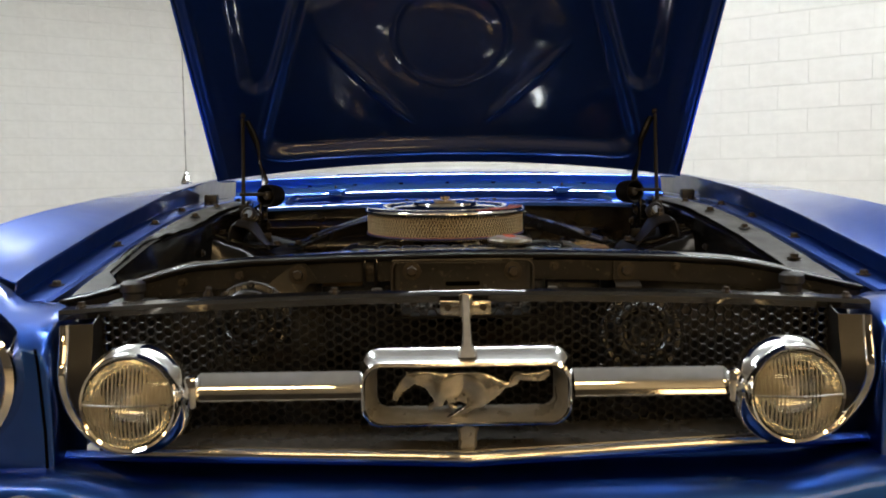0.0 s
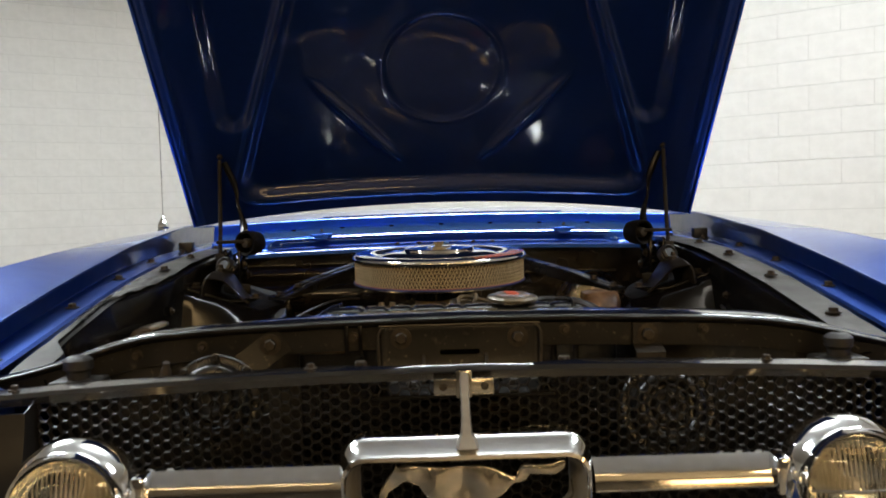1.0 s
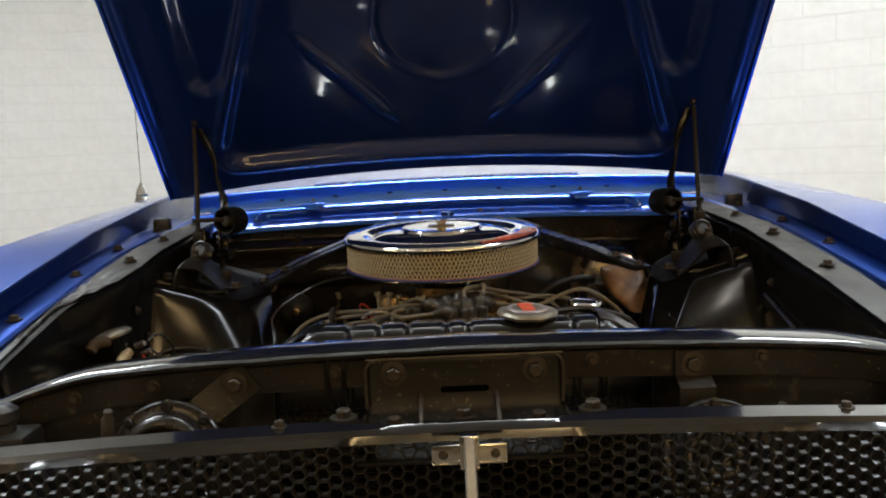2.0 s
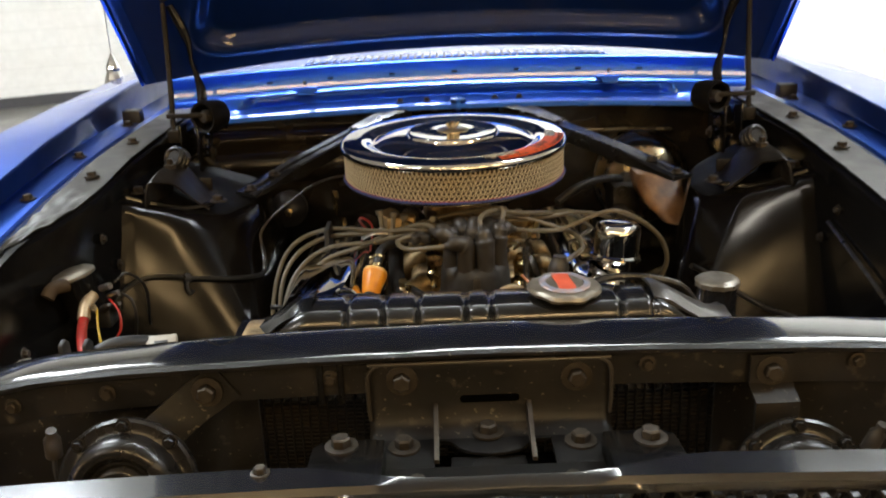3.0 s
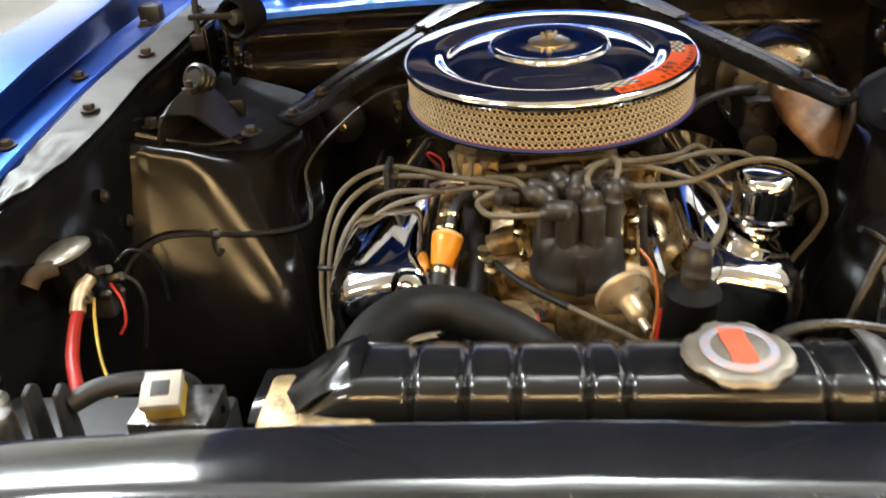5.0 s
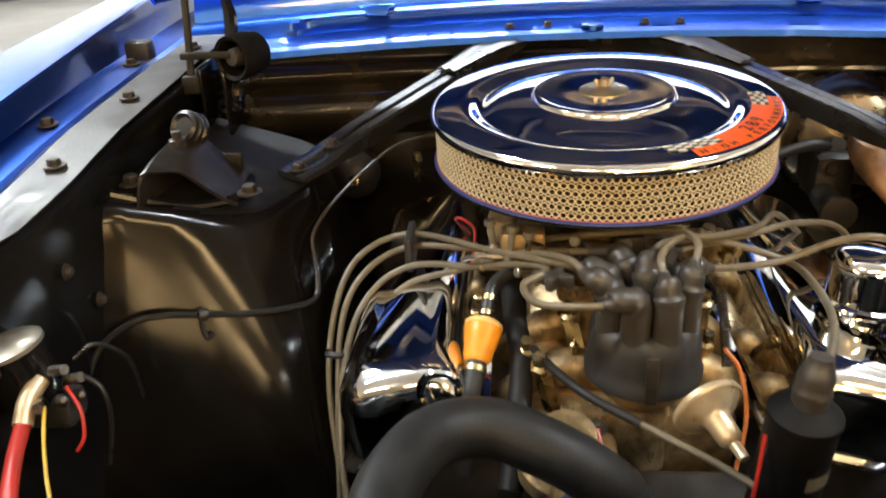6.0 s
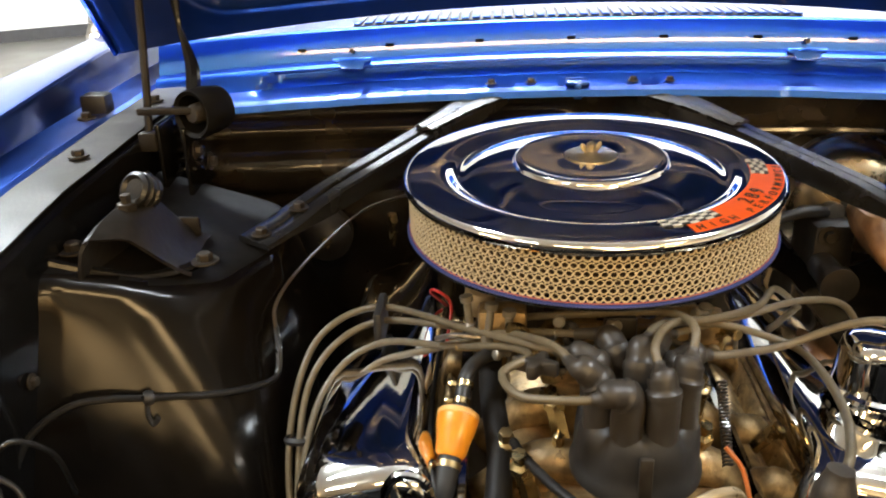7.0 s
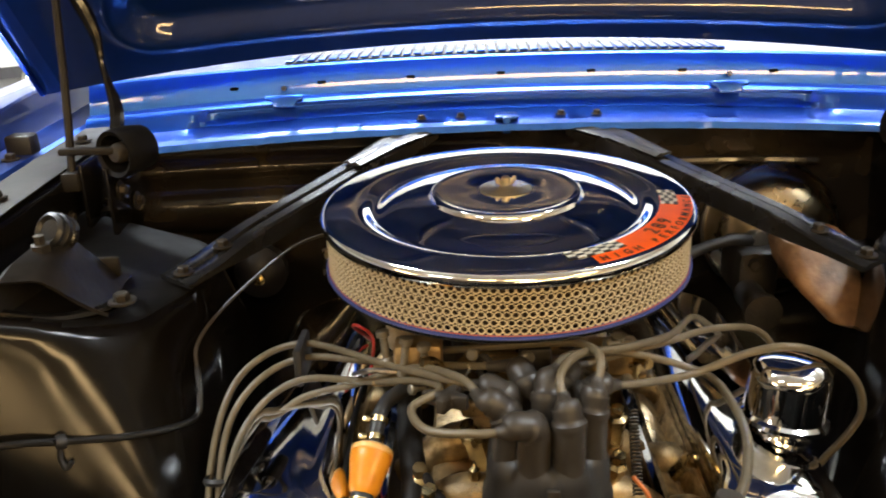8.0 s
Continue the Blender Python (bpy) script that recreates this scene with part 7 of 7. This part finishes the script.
for k, (a, b) in enumerate((((-0.545, 1.875, 0.722), (-0.528, 1.868, 0.728)), ((-0.540, 1.885, 0.705), (-0.522, 1.88, 0.712)), ((-0.555, 1.86, 0.70), (-0.545, 1.84, 0.705)))):
    hb = bmesh.new()
    tube(hb, [a, b], 0.005, 8)
    part("stud", hb, STEEL, so, "bright terminal stud")
for pts, r, mat, lab in (
        ([(-0.558, 1.875, 0.712), (-0.562, 1.855, 0.704), (-0.560, 1.835, 0.690)], 0.009, BEIGE, "tan cable lug"),
        ([(-0.560, 1.835, 0.690), (-0.550, 1.80, 0.684), (-0.532, 1.755, 0.678), (-0.510, 1.715, 0.668), (-0.50, 1.69, 0.64)], 0.0072, REDCABLE, "red battery cable"),
        ([(-0.545, 1.85, 0.70), (-0.535, 1.82, 0.680), (-0.515, 1.78, 0.660), (-0.480, 1.73, 0.650), (-0.45, 1.69, 0.64)], 0.0018, YELLOWCABLE, "yellow wire"),
        ([(-0.535, 1.875, 0.705), (-0.518, 1.86, 0.69), (-0.515, 1.85, 0.668), (-0.522, 1.845, 0.655)], 0.0018, REDCABLE, "red wire"),
        ([(-0.525, 1.885, 0.712), (-0.505, 1.88, 0.70), (-0.50, 1.875, 0.67), (-0.51, 1.87, 0.62)], 0.0022, LOOM, "black wire"),
        ([(-0.530, 1.89, 0.725), (-0.512, 1.90, 0.735), (-0.50, 1.93, 0.70), (-0.52, 1.98, 0.62)], 0.0022, LOOM, "black wire")):
    hb = bmesh.new()
    tube(hb, pts, r, 10)
    part("cable", hb, mat, so, lab)

# battery low in the corner, with clamp, taped cable and terminal cap
bat = thing("battery", (-0.50, 1.64, 0.52), "black battery with clamps low beside the radiator", "battery")
hb = bmesh.new()
box(hb, (-0.580, 1.530, 0.52), (-0.345, 1.715, 0.668), 0.006)
part("case", hb, RUBBER, bat)
hb = bmesh.new()
lathe(hb, [(0.014, -0.03), (0.014, 0.0), (0.015, 0.006), (0.010, 0.013), (0, 0.014)], (-0.568, 1.670, 0.690), n=18)
part("terminal", hb, CAPMETAL, bat, "pale terminal cap")
for x in (-0.494, -0.466):
    hb = bmesh.new()
    slab(hb, [(-0.015, -0.05), (0.015, -0.05), (0.013, 0.030), (0.004, 0.038), (-0.008, 0.034)], 0.006, pose(x, 1.618, 0.714, 90, 0, 90), 0.002)
    part("clamp_jaw", hb, RUBBER, bat, "black clamp jaw")
hb = bmesh.new()
tube(hb, [(-0.460, 1.625, 0.728), (-0.435, 1.640, 0.734), (-0.40, 1.665, 0.722), (-0.385, 1.70, 0.69), (-0.40, 1.74, 0.62)], 0.010, 10)
part("cable", hb, RUBBER, bat, "taped black cable")
hb = bmesh.new()
lathe(hb, [(0.015, -0.05), (0.015, 0), (0.012, 0.006), (0.005, 0.009), (0, 0.009)], (-0.525, 1.615, 0.718), n=18)
part("stud_cap", hb, STEEL, bat, "bright stud cap")
relay = thing("connector_block", (-0.387, 1.648, 0.668), "small white and yellow plastic connector block", "connector")
m = Matrix.Translation((-0.387, 1.648, 0.722)) @ pose(0, 0, 0, 24, 0, 8)
hb = bmesh.new()
box(hb, (-0.018, -0.018, -0.002), (0.018, 0.018, 0.008), 0.002, m)
part("cover", hb, WHITE, relay, "white cover")
hb = bmesh.new()
box(hb, (-0.017, -0.018, -0.020), (0.017, 0.016, -0.002), 0.002, m)
part("base", hb, YELLOWCABLE, relay, "yellow base")
hb = bmesh.new()
box(hb, (-0.0085, -0.008, 0.006), (0.0085, 0.008, 0.0086), 0.001, m)
part("socket", hb, RUBBER, relay, "dark socket")
hb = bmesh.new()
box(hb, (-0.42, 1.63, 0.664), (-0.345, 1.69, 0.700), 0.003)
part("bracket", hb, STEEL, relay, "thin steel bracket")

# underside: frame rails, and black sheets added to hide the lit floor
for s in (-1, 1):
    hb = bmesh.new()
    box(hb, (min(s * 0.33, s * 0.43), 1.40, 0.26), (max(s * 0.33, s * 0.43), 2.80, 0.38), 0.012)
    part("frame_rail", hb, BLACK, car, "black frame rail")
    hb = bmesh.new()
    sheet(hb, lambda u, v: Vector((s * (0.38 + 0.24 * u), 1.45 + 1.32 * v, 0.36 + 0.10 * u)), span(0, 1, 4), span(0, 1, 8), 0.003)
    part("splash_shield", hb, BLACK, car, "black sheet added to block light beside the bay")
hb = bmesh.new()
box(hb, (-0.45, 1.40, 0.20), (0.45, 2.80, 0.215), 0.004)
part("splash_pan", hb, BLACK, car, "black sheet added to keep the bay dark below")

wr = thing("wire", (-0.20, 2.25, 0.70), "thin red wire looping beside the carburettor", "wire", "loose wires")
hb = bmesh.new()
tube(hb, [(-0.185, 2.30, 0.66), (-0.200, 2.26, 0.698), (-0.190, 2.24, 0.708), (-0.175, 2.24, 0.690), (-0.180, 2.22, 0.65)], 0.002, 6)
part("sheath", hb, REDCABLE, wr)
for k, (x, y, z) in enumerate(((-0.095, 1.99, 0.640), (-0.112, 2.04, 0.628), (0.075, 2.06, 0.625), (-0.06, 2.11, 0.632), (0.09, 2.13, 0.635))):
    ft = thing("pipe_fitting", (x, y, z), "brass pipe fitting on the intake", "fitting", "intake fittings")
    hb = bmesh.new()
    lathe(hb, [(0.010, -0.05), (0.010, 0.006), (0.012, 0.008), (0.012, 0.018), (0.007, 0.021), (0.007, 0.032), (0, 0.033)], (x, y, z), (0.2 * (k % 3 - 1), -0.3, 1), 6)
    part("nut", hb, BRASS, ft)
# ---- block walls: courses laid proud of the mortar ----
COURSE, LONG, JOINT = 0.175, 0.42, 0.007
block_bm = bmesh.new()
box(block_bm, (0.001, 0, JOINT / 2), (LONG - 0.001, 0.003, COURSE - JOINT / 2), 0.0008, None, 1)
block_me = mesh_of("block", block_bm, BLOCK)


def lay(wall, origin, along, length, near):
    """Blocks over a wall; the stretch in view as single pieces, the rest joined."""
    d = Vector((along.x, along.y, 0)).normalized()
    n = Vector((-d.y, d.x, 0))
    rest = bmesh.new()
    count = 0
    rows_z = int(CEILING / COURSE)
    for r in range(rows_z):
        k = -1
        while True:
            s = k * LONG + (LONG / 2 if r % 2 else 0)
            k += 1
            if s + LONG > length:
                break
            if s < 0:
                continue
            m = Matrix.Identity(4)
            for i in range(3):
                m[i][0], m[i][1], m[i][2] = d[i], n[i], (0, 0, 1)[i]
            p = Vector((origin.x, origin.y, 0)) + d * s + Vector((0, 0, r * COURSE + 0.01))
            m.translation = p
            if near[0] < s < near[1] and near[2] < r < near[3] and count < 290:
                placed("block", block_me, m, wall)
                count += 1
            else:
                b = [m @ Vector(c) for c in ((0.001, 0, JOINT / 2), (LONG - 0.001, 0, JOINT / 2), (LONG - 0.001, 0, COURSE - JOINT / 2), (0.001, 0, COURSE - JOINT / 2))]
                lo = [rest.verts.new(v) for v in b]
                hi = [rest.verts.new(v + n * 0.003) for v in b]
                rest.faces.new(hi)
                for i in range(4):
                    rest.faces.new((lo[i], lo[(i + 1) % 4], hi[(i + 1) % 4], hi[i]))
    tagged(part("blocks_beyond", rest, BLOCK, wall), kind="stuff")


lay(wall_left, CORNER, LEFT_END - CORNER, (LEFT_END - CORNER).length, (0.6, 5.2, 5, 20))
lay(wall_right, RIGHT_END, CORNER - RIGHT_END, (CORNER - RIGHT_END).length, (2.6, 8.2, 5, 18))
for w, a, b in ((wall_left, CORNER, LEFT_END), (wall_right, RIGHT_END, CORNER)):
    d = (b - a).normalized()
    n = Vector((-d.y, d.x))
    sk = bmesh.new()
    loft(sk, [[Vector((*(p + n * o), z)) for p, o in ((a, 0.0), (b, 0.0), (b, 0.03), (a, 0.03))] for z in (0.0, 0.10)])
    solo("baseboard", sk, SKIRTING, "dark grey skirting along the block wall", "baseboard", kind="structure")
